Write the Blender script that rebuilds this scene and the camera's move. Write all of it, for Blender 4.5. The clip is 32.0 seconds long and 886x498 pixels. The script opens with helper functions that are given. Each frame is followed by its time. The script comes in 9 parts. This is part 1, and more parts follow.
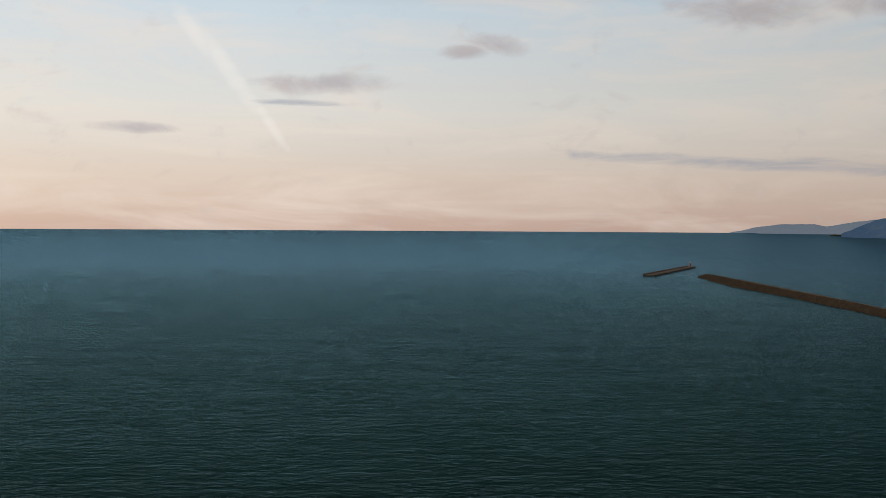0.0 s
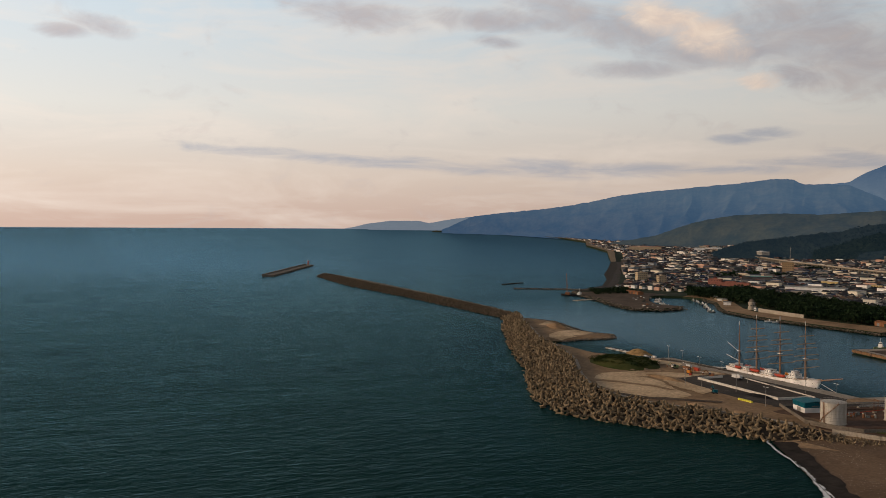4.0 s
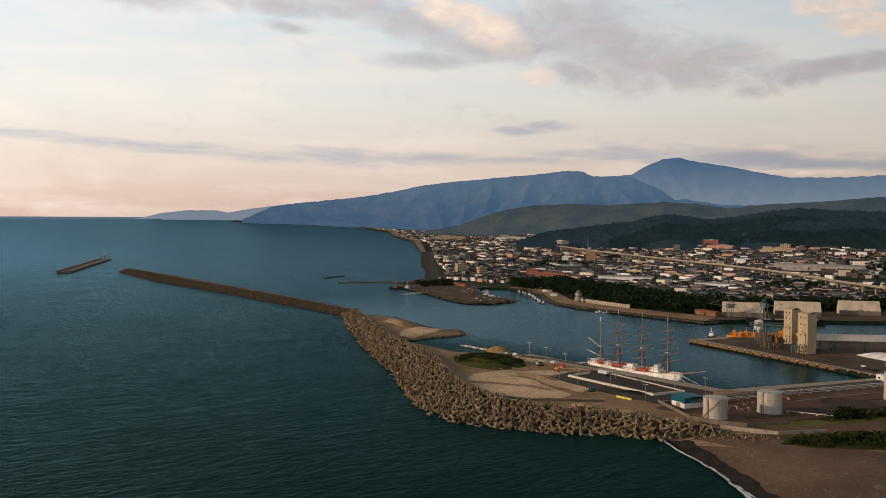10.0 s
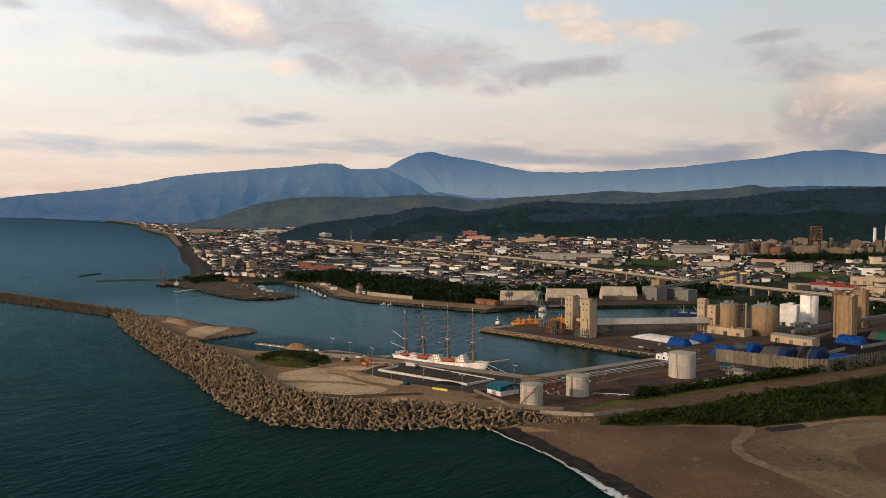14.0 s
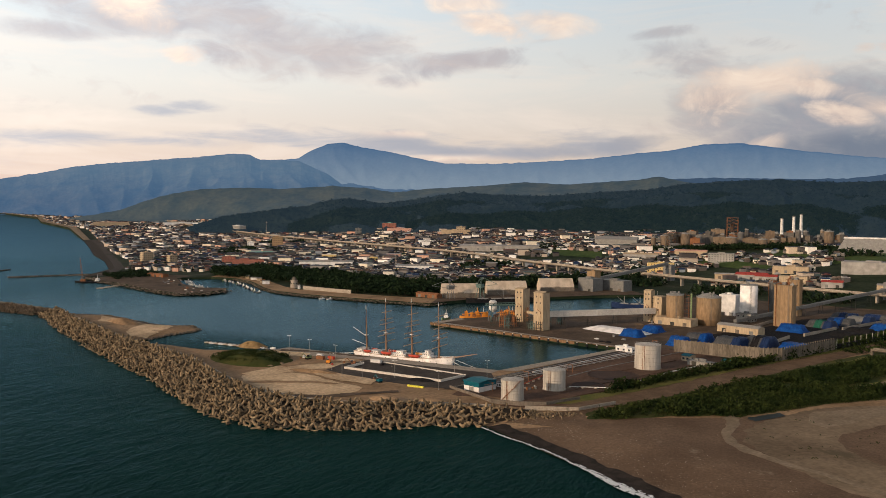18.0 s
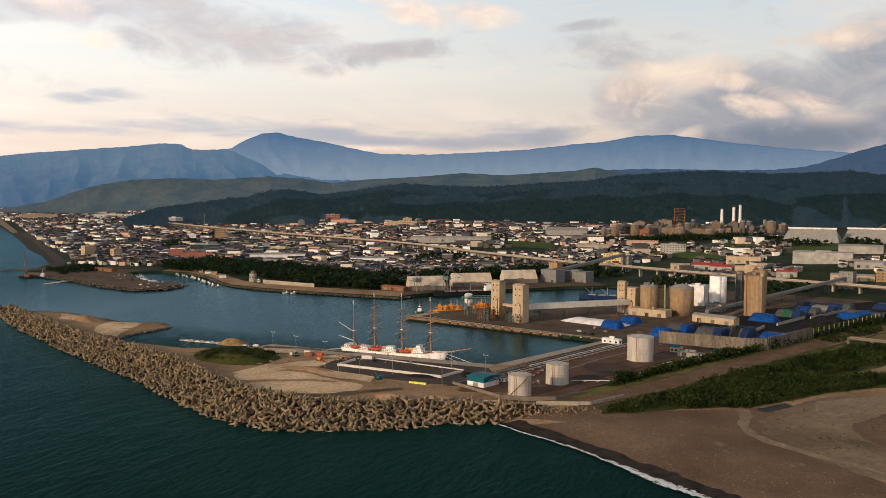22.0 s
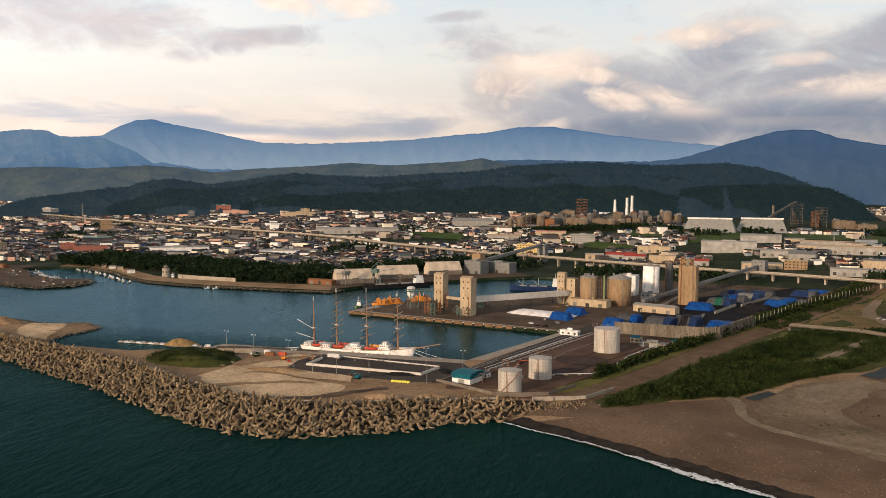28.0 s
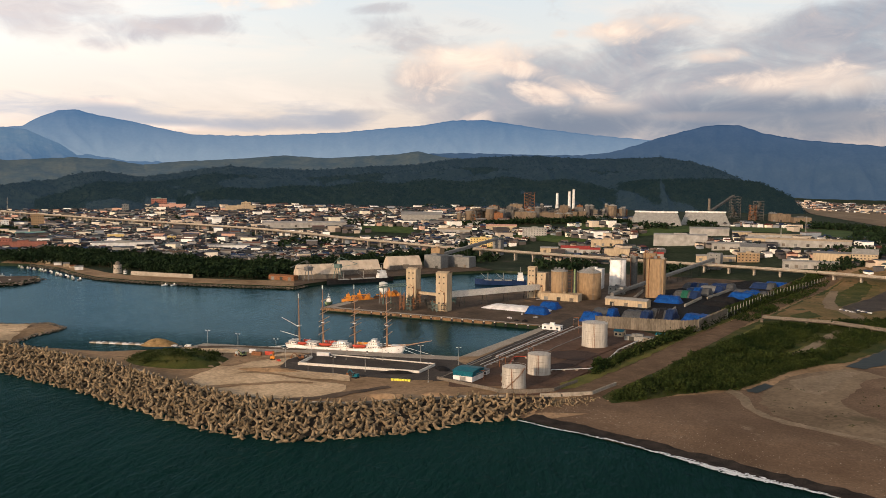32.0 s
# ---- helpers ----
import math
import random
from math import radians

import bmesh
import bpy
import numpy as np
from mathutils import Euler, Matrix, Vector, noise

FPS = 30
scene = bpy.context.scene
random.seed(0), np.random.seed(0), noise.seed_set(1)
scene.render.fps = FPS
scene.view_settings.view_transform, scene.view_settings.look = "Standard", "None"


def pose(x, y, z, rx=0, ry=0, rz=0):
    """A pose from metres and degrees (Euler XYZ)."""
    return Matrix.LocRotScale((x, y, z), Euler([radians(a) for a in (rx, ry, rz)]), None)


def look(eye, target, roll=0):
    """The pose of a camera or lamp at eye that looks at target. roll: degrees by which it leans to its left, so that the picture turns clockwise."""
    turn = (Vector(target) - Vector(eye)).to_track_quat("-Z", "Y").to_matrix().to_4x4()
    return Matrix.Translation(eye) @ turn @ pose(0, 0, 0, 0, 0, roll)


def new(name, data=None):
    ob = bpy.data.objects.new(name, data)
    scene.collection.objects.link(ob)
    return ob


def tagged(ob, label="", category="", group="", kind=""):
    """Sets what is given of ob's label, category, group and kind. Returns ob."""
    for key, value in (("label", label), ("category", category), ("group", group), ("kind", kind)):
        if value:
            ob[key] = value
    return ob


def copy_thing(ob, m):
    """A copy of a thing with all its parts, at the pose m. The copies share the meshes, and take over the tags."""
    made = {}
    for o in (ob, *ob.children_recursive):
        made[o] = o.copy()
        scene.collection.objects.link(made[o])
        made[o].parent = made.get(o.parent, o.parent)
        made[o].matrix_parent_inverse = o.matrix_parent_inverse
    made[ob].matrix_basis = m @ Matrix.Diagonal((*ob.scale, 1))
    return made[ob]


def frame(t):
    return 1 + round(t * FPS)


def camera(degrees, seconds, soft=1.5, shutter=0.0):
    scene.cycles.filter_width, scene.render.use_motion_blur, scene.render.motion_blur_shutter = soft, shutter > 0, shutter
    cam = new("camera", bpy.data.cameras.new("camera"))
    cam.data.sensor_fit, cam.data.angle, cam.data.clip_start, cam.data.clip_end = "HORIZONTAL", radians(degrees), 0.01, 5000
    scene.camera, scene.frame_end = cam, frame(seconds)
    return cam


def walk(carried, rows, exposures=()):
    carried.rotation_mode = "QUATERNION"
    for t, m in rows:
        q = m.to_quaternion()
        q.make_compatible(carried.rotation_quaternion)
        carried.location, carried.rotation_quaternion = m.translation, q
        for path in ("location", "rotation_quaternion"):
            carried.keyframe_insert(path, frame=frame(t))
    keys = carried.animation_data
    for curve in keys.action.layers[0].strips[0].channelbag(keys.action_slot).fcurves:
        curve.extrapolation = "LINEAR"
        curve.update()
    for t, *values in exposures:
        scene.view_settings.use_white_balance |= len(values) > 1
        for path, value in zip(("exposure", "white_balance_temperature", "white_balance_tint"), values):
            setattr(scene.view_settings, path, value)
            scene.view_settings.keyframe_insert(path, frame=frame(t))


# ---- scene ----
EXPOSURES = [(0.0, -1.25), (1.5, -1.2), (4.0, -1.0), (9.0, -0.74), (14.0, -0.52), (20.0, -0.33), (32.0, -0.07)]
cam = camera(53.09, 32.0, soft=0.8)
# t, x, y, z, yaw, pitch, roll
PATH = [
    (0.0, -0.00, 0.00, 102.72, -0.288, -1.319, -0.334),
    (0.5, 0.43, 4.54, 104.81, -2.159, -1.355, -0.319),
    (1.0, 0.89, 9.05, 106.87, -5.723, -1.368, -0.322),
    (1.5, 1.33, 13.54, 108.86, -9.781, -1.384, -0.334),
    (2.0, 1.71, 17.97, 110.74, -13.569, -1.415, -0.351),
    (2.5, 2.01, 22.32, 112.48, -16.888, -1.468, -0.359),
    (3.0, 2.16, 26.58, 114.00, -19.972, -1.514, -0.370),
    (3.5, 1.95, 30.90, 115.18, -22.785, -1.548, -0.371),
    (4.0, 1.24, 35.37, 116.08, -24.727, -1.576, -0.338),
    (4.5, 0.02, 39.88, 116.84, -25.970, -1.620, -0.315),
    (6.5, -9.36, 58.29, 119.26, -30.339, -1.843, -0.336),
    (7.0, -12.25, 62.85, 119.88, -31.216, -1.897, -0.348),
    (7.5, -15.38, 67.49, 120.53, -32.104, -1.963, -0.352),
    (8.0, -18.73, 72.26, 121.19, -33.028, -2.002, -0.341),
    (8.5, -22.17, 77.04, 121.87, -34.039, -2.057, -0.338),
    (9.0, -25.59, 81.78, 122.53, -35.020, -2.132, -0.374),
    (9.5, -28.94, 86.47, 123.00, -36.353, -2.207, -0.337),
    (10.0, -32.11, 91.08, 123.33, -38.109, -2.265, -0.335),
    (10.5, -35.06, 95.61, 123.48, -40.111, -2.306, -0.298),
    (11.0, -37.85, 100.16, 123.56, -42.303, -2.357, -0.279),
    (11.5, -40.48, 104.64, 123.59, -45.136, -2.398, -0.271),
    (12.0, -43.05, 109.24, 123.59, -47.856, -2.454, -0.247),
    (12.5, -45.66, 114.07, 123.56, -50.130, -2.512, -0.200),
    (13.0, -48.33, 119.17, 123.55, -51.719, -2.556, -0.173),
    (13.5, -50.98, 124.39, 123.63, -53.018, -2.623, -0.242),
    (14.0, -53.57, 129.75, 123.78, -54.188, -2.677, -0.278),
    (14.5, -56.03, 135.21, 123.92, -55.411, -2.734, -0.267),
    (16.5, -64.62, 157.38, 124.72, -58.951, -2.998, -0.233),
    (17.0, -66.69, 162.96, 124.98, -59.399, -3.066, -0.236),
    (17.5, -68.75, 168.56, 125.26, -59.864, -3.143, -0.251),
    (18.0, -70.78, 174.22, 125.57, -60.438, -3.229, -0.252),
    (18.5, -72.77, 179.95, 125.85, -61.058, -3.309, -0.233),
    (19.0, -74.72, 185.75, 126.04, -61.712, -3.380, -0.245),
    (19.5, -76.60, 191.57, 126.21, -62.336, -3.441, -0.256),
    (20.0, -78.35, 197.40, 126.39, -62.970, -3.510, -0.243),
    (20.5, -79.96, 203.31, 126.58, -63.523, -3.580, -0.234),
    (21.0, -81.42, 209.23, 126.74, -64.036, -3.671, -0.244),
    (21.5, -82.75, 215.18, 126.91, -64.558, -3.747, -0.228),
    (22.0, -83.99, 221.19, 127.07, -65.131, -3.827, -0.230),
    (22.5, -85.21, 227.24, 127.23, -65.800, -3.914, -0.250),
    (23.0, -86.39, 233.21, 127.35, -66.539, -3.979, -0.267),
    (23.5, -87.49, 239.09, 127.40, -67.309, -4.034, -0.270),
    (24.0, -88.42, 244.92, 127.43, -68.077, -4.075, -0.286),
    (24.5, -89.24, 250.78, 127.44, -68.846, -4.128, -0.298),
    (25.0, -89.96, 256.77, 127.48, -69.579, -4.164, -0.311),
    (25.5, -90.65, 262.81, 127.54, -70.280, -4.200, -0.336),
    (27.5, -93.30, 286.47, 128.09, -72.675, -4.390, -0.368),
    (28.0, -93.83, 292.30, 128.14, -73.432, -4.438, -0.415),
    (28.5, -94.29, 298.07, 128.21, -74.181, -4.472, -0.403),
    (29.0, -94.68, 303.79, 128.28, -74.902, -4.503, -0.412),
    (29.5, -95.04, 309.49, 128.33, -75.595, -4.561, -0.461),
    (30.0, -95.40, 315.27, 128.38, -76.197, -4.627, -0.487),
    (30.5, -95.72, 321.10, 128.51, -76.755, -4.666, -0.422),
    (31.0, -96.08, 327.03, 128.66, -77.255, -4.719, -0.393),
    (31.5, -96.54, 333.02, 128.81, -77.743, -4.785, -0.445),
    (32.0, -97.06, 339.05, 128.94, -78.258, -4.855, -0.557),
]
walk(cam, [(t, pose(x, y, z, 90 + pitch, roll, yaw)) for t, x, y, z, yaw, pitch, roll in PATH], EXPOSURES)

# ---- sky and sun ----
SUN_AZ, SUN_EL = 296.0, 14.0      # degrees, clockwise from +y
world = bpy.data.worlds.new("evening_sky")
scene.world = world
world.use_nodes = True
wn, wl = world.node_tree.nodes, world.node_tree.links
wn.clear()


def wnode(kind, **kw):
    n = wn.new(kind)
    for k, v in kw.items():
        n.inputs[k].default_value = v
    return n


def wmath(op, a, b=None, clamp=False):
    n = wn.new("ShaderNodeMath")
    n.operation, n.use_clamp = op, clamp
    for i, v in enumerate((a, b)):
        if v is None:
            continue
        if isinstance(v, (int, float)):
            n.inputs[i].default_value = v
        else:
            wl.new(v, n.inputs[i])
    return n.outputs[0]


def wmix(fac, a, b):
    n = wn.new("ShaderNodeMix")
    n.data_type = "RGBA"
    for sock, v in ((n.inputs[0], fac), (n.inputs[6], a), (n.inputs[7], b)):
        if isinstance(v, (int, float)):
            sock.default_value = v
        elif isinstance(v, tuple):
            sock.default_value = (*v, 1)
        else:
            wl.new(v, sock)
    return n.outputs[2]


def wramp(fac, stops):
    n = wn.new("ShaderNodeValToRGB")
    e = n.color_ramp.elements
    while len(e) < len(stops):
        e.new(0.5)
    for el, (p, c) in zip(e, stops):
        el.position, el.color = p, (*c, 1)
    wl.new(fac, n.inputs[0])
    return n.outputs[0]


sky = wn.new("ShaderNodeTexSky")
sky.sky_type, sky.sun_disc = "NISHITA", False
sky.sun_elevation, sky.sun_rotation = radians(SUN_EL), radians(SUN_AZ)
sky.air_density, sky.dust_density, sky.ozone_density = 1.0, 2.0, 2.0
tc = wn.new("ShaderNodeTexCoord")
sep = wn.new("ShaderNodeSeparateXYZ")
wl.new(tc.outputs["Generated"], sep.inputs[0])
dx, dy, dz = sep.outputs
az = wmath("ARCTAN2", dx, dy)                       # 0 along +y, grows towards +x
el = wmath("ARCSINE", dz)
azel = wn.new("ShaderNodeCombineXYZ")
wl.new(az, azel.inputs[0]), wl.new(el, azel.inputs[1])


def wnoise(scale, detail, rough, stretch, shift=0.0, warp=0.6):
    m = wn.new("ShaderNodeMapping")
    m.inputs["Scale"].default_value = (1, stretch, 1)
    m.inputs["Location"].default_value = (shift, shift * 0.37, shift * 1.7)
    wl.new(azel.outputs[0], m.inputs[0])
    n = wnode("ShaderNodeTexNoise", Scale=scale, Detail=detail, Roughness=rough, Distortion=warp)
    wl.new(m.outputs[0], n.inputs["Vector"])
    return n.outputs["Fac"]


# thin high veil over the clear sky: peach at the horizon, cream, then pale blue
veil = wramp(wmath("MULTIPLY", el, 1.0 / radians(60), True), [
    (0.0, (0.66, 0.47, 0.39)), (0.05, (0.76, 0.62, 0.53)), (0.12, (0.79, 0.75, 0.69)),
    (0.23, (0.64, 0.73, 0.79)), (0.34, (0.20, 0.24, 0.29)), (1.0, (0.03, 0.04, 0.06))])
clear = wn.new("ShaderNodeVectorMath")
clear.operation = "SCALE"
wl.new(sky.outputs[0], clear.inputs[0])
clear.inputs["Scale"].default_value = 0.10
base_sky = wmix(0.86, clear.outputs[0], veil)
last_blob = None


def cloud_field(blobs):
    """The highest of several soft ellipses: azimuth, elevation, half sizes in degrees, slope."""
    global last_blob
    low = None
    for a0, e0, wa, we, tilt in blobs:
        m = wn.new("ShaderNodeMapping")
        m.vector_type = "TEXTURE"
        m.inputs["Location"].default_value = (radians(a0), radians(e0), 0)
        m.inputs["Rotation"].default_value = (0, 0, math.atan(tilt))
        m.inputs["Scale"].default_value = (radians(wa), radians(we), 1)
        c = wn.new("ShaderNodeVectorMath")       # evaluated one after another
        c.operation = "MULTIPLY_ADD"
        c.inputs[1].default_value = (1e-7, 1e-7, 0)
        wl.new(azel.outputs[0], c.inputs[2]), wl.new(c.outputs[0], m.inputs[0])
        if last_blob:
            wl.new(last_blob, c.inputs[0])
        d = wn.new("ShaderNodeVectorMath")
        d.operation = "LENGTH"
        wl.new(m.outputs[0], d.inputs[0])
        low = d.outputs["Value"] if low is None else wmath("MINIMUM", low, d.outputs["Value"])
        last_blob = low
    return wmath("SUBTRACT", 1.0, wmath("MULTIPLY", low, low))


def cloud_mask(blobs, fbm, amount, lo, hi):
    v = wmath("ADD", wmath("MAXIMUM", cloud_field(blobs), -1.5), wmath("MULTIPLY", wmath("SUBTRACT", fbm, 0.5), amount))
    n = wn.new("ShaderNodeMapRange")
    n.interpolation_type = "SMOOTHSTEP"
    n.inputs[1].default_value, n.inputs[2].default_value = lo, hi
    wl.new(v, n.inputs[0])
    return n.outputs[0]


puff = wnoise(10.0, 12, 0.64, 2.2, 0.0, 0.9)
wisp = wnoise(5.0, 8, 0.62, 5.0, 3.1)
wisp2 = wnoise(12.0, 8, 0.62, 6.0, 5.3, 0.5)
fine = wnoise(20.0, 10, 0.62, 1.7, 7.7, 0.8)
# thin cirrus over everything
cir = wn.new("ShaderNodeMapRange")
cir.inputs[1].default_value, cir.inputs[2].default_value, cir.inputs[4].default_value = 0.45, 0.72, 0.6
wl.new(wisp, cir.inputs[0])
base_sky = wmix(cir.outputs[0], base_sky, (0.84, 0.73, 0.64))
# cloud banks: azimuth, elevation, half sizes, slope
TRAIL = [(-13.4, 9.87, 4.4, 0.75, -1.35), (-15.3, 11.86, 2.6, 0.7, -1.35), (-10.7, 6.46, 2.4, 0.45, -1.45)]
HIGH = [(32.8, 13.01, 3.3, 1.02, -0.3), (36.4, 11.88, 3.5, 1.1, -0.3), (40.8, 10.52, 3.7, 0.88, -0.15), (46.2, 11.32, 4.7, 1.9, -0.1), (49.4, 9.7, 4.7, 1.61, -0.1), (53.5, 9.23, 4.4, 1.39, -0.05), (55.8, 9.63, 1.8, 0.95, 0), (59.7, 8.45, 4.0, 0.66, 0.1), (61.8, 8.85, 2.2, 0.44, 0.15), (57.6, 7.55, 1.2, 0.51, 0), (36.5, 9.7, 3.3, 0.51, 0), (27.9, 11.66, 1.5, 0.37, -0.1), (30.7, 12.78, 2.9, 0.51, -0.2), (19.0, 13.2, 3.7, 0.8, -0.1), (3.9, 11.64, 1.5, 0.51, -0.2), (1.7, 11.19, 1.3, 0.37, 0), (-7.0, 9.12, 4.0, 0.51, 0.03), (27.6, 12.81, 3.3, 0.66, -0.1), (-19.0, 6.07, 2.2, 0.29, 0)]
LOW = [(13.4, 4.5, 4.7, 0.4, -0.05), (18.7, 4.1, 5.8, 0.4, -0.07), (24.4, 3.76, 6.2, 0.44, -0.05), (30.7, 3.63, 6.2, 0.58, -0.03), (37.2, 3.52, 5.8, 0.44, -0.0), (43.7, 3.46, 5.5, 0.33, 0), (23.5, 3.75, 7.3, 0.26, -0.02), (43.4, 5.33, 2.0, 0.37, 0), (54.9, 3.54, 5.1, 0.73, -0.05), (50.5, 3.76, 2.2, 0.58, -0.2), (59.5, 3.13, 4.4, 0.51, -0.03), (58.1, 3.35, 4.0, 1.02, -0.1), (64.2, 3.11, 4.0, 0.58, 0), (70.0, 3.48, 3.3, 0.88, -0.1), (48.1, 3.77, 5.5, 0.33, -0.03), (44.7, 5.62, 1.9, 0.37, 0), (103.1, 4.24, 3.3, 0.51, 0.1), (-9.0, 7.9, 3.3, 0.18, 0)]
THIN = [(63.1, 8.94, 2.9, 0.66, 0), (73.9, 9.06, 2.2, 0.73, 0), (74.2, 10.24, 2.2, 0.37, 0.1), (79.7, 9.4, 1.8, 0.44, -0.1), (76.6, 8.43, 4.0, 1.1, -0.1), (45.9, 9.04, 1.8, 0.58, -0.2), (59.9, 7.96, 1.3, 0.51, -0.1), (43.1, 10.56, 2.2, 0.51, -0.1)]
HEAPS = [(80.9, 3.58, 3.3, 2.19, 0.2), (84.1, 5.22, 5.1, 2.19, 0.2), (87.9, 5.43, 5.5, 2.19, 0.1), (90.6, 7.09, 4.0, 2.19, 0.3), (86.4, 3.15, 7.3, 1.31, 0), (91.3, 3.38, 5.5, 1.46, 0), (100.8, 8.27, 6.2, 1.61, 0.2), (96.2, 6.05, 6.9, 1.53, 0.05), (103.5, 9.13, 4.0, 1.46, 0.2), (89.4, 6.17, 5.1, 2.01, 0.2), (84.6, 3.74, 4.4, 1.64, 0.2), (92.9, 4.24, 8.0, 1.17, 0), (104.2, 6.91, 4.7, 1.31, 0), (108.1, 7.31, 7.3, 3.29, 0), (77.4, 5.54, 2.2, 1.46, 0)]
LIT = [(77.8, 6.4, 2.2, 1.31, 0.3), (80.5, 7.12, 2.6, 0.95, 0.15), (82.6, 6.78, 1.5, 0.51, -0.2), (85.6, 8.77, 0.7, 0.29, 0), (89.3, 8.91, 1.8, 0.66, 0.1), (87.5, 8.79, 1.5, 0.37, 0), (84.6, 5.04, 1.7, 0.58, -0.2), (80.1, 3.14, 1.3, 0.58, 0.4), (40.4, 12.0, 2.9, 1.1, -0.45), (38.6, 12.76, 2.2, 0.88, -0.2), (44.2, 8.76, 1.1, 0.58, 0), (63.3, 11.03, 2.2, 0.73, -0.25), (61.7, 12.22, 2.2, 0.58, 0)]
LITB = [(92.1, 9.34, 1.7, 0.44, 0), (88.0, 9.23, 0.5, 0.22, 0), (87.4, 5.14, 2.6, 0.58, -0.35), (88.8, 4.19, 1.8, 0.51, 0), (99.4, 5.73, 4.4, 0.66, 0.05), (102.5, 5.38, 2.9, 0.58, 0), (94.6, 3.64, 3.7, 0.29, 0), (102.9, 3.53, 2.9, 0.29, 0), (78.6, 2.77, 1.6, 0.22, 0), (57.4, 4.08, 1.7, 0.26, 0), (62.0, 2.66, 3.3, 0.22, 0), (76.4, 2.67, 1.5, 0.22, 0), (67.5, 10.92, 2.6, 0.66, -0.1), (94.5, 7.27, 2.2, 0.37, 0)]
BANK = [(100.0, 3.3, 11.0, 1.5, 0), (112.0, 3.6, 12.0, 2.4, 0.02), (87.0, 3.2, 6.0, 1.0, 0.04)]
CAP = [(57.2, 3.55, 3.0, 0.55, -0.08), (60.8, 3.1, 3.4, 0.35, -0.06), (66.5, 2.95, 4.2, 0.42, 0.03), (71.5, 3.35, 2.6, 0.5, 0.12)]
shade = wmix(wmath("MULTIPLY", wmath("SUBTRACT", puff, 0.3), 2.2, True), (0.37, 0.36, 0.41), (0.56, 0.49, 0.47))
soft_grey = wmath("ADD", wmath("MULTIPLY", puff, 0.5), wmath("MULTIPLY", fine, 0.5))
sky_c = wmix(wmath("MULTIPLY", cloud_mask(TRAIL, puff, 2.2, 0.1, 1.4), 0.65), base_sky, (0.86, 0.82, 0.77))
sky_c = wmix(wmath("MULTIPLY", cloud_mask(LOW, wisp2, 5.0, -0.6, 1.8), 0.75), sky_c, (0.38, 0.40, 0.46))
sky_c = wmix(wmath("MULTIPLY", cloud_mask(THIN, soft_grey, 8.0, -0.4, 1.8), 0.6), sky_c, (0.43, 0.41, 0.44))
sky_c = wmix(wmath("MULTIPLY", cloud_mask(HIGH, soft_grey, 7.0, -1.3, 1.9), 0.85), sky_c, shade)
heap_tone = wmix(wmath("MULTIPLY", wmath("SUBTRACT", fine, 0.3), 2.0, True), (0.19, 0.245, 0.33), (0.52, 0.46, 0.46))
sky_c = wmix(wmath("MULTIPLY", cloud_mask(HEAPS, soft_grey, 6.0, -1.3, 1.5), 0.92), sky_c, heap_tone)
glow_tone = wmix(wmath("MULTIPLY", wmath("SUBTRACT", fine, 0.3), 2.2, True), (0.74, 0.56, 0.47), (1.02, 0.84, 0.68))
sky_c = wmix(wmath("MULTIPLY", wmath("MAXIMUM", cloud_mask(LIT, soft_grey, 7.0, -1.0, 1.5), cloud_mask(LITB, soft_grey, 7.0, -1.0, 2.0)), 0.9), sky_c, glow_tone)
sky_c = wmix(wmath("MULTIPLY", cloud_mask(CAP, soft_grey, 4.0, -0.8, 1.3), 0.75), sky_c, (0.36, 0.37, 0.42))
sky_c = wmix(wmath("MULTIPLY", cloud_mask(BANK, soft_grey, 3.0, -1.0, 1.2), 0.85), sky_c, (0.17, 0.21, 0.28))
# the sky is brighter towards the open sea
bright = wn.new("ShaderNodeMapRange")
for i_, v_ in enumerate((radians(-12), radians(75), 2.42, 1.26)):
    bright.inputs[i_ + 1].default_value = v_
wl.new(az, bright.inputs[0])
lift = wn.new("ShaderNodeVectorMath")
lift.operation = "SCALE"
wl.new(sky_c, lift.inputs[0]), wl.new(bright.outputs[0], lift.inputs["Scale"])
base_sky = lift.outputs[0]
# far water below the horizon
below = wmath("LESS_THAN", el, radians(-0.29))
final = wmix(below, base_sky, (0.17, 0.26, 0.36))
bg = wn.new("ShaderNodeBackground")
bg.inputs["Strength"].default_value = 1.0
wl.new(final, bg.inputs[0])
wl.new(bg.outputs[0], wn.new("ShaderNodeOutputWorld").inputs[0])

sun = new("sun", bpy.data.lights.new("sun", "SUN"))
sun.data.energy, sun.data.angle, sun.data.color = 4.3, radians(1.2), (1.0, 0.73, 0.49)
a, e = radians(SUN_AZ), radians(SUN_EL)
sun.matrix_world = look((0, 0, 600), (-math.sin(a) * math.cos(e), -math.cos(a) * math.cos(e), 600 - math.sin(e)))

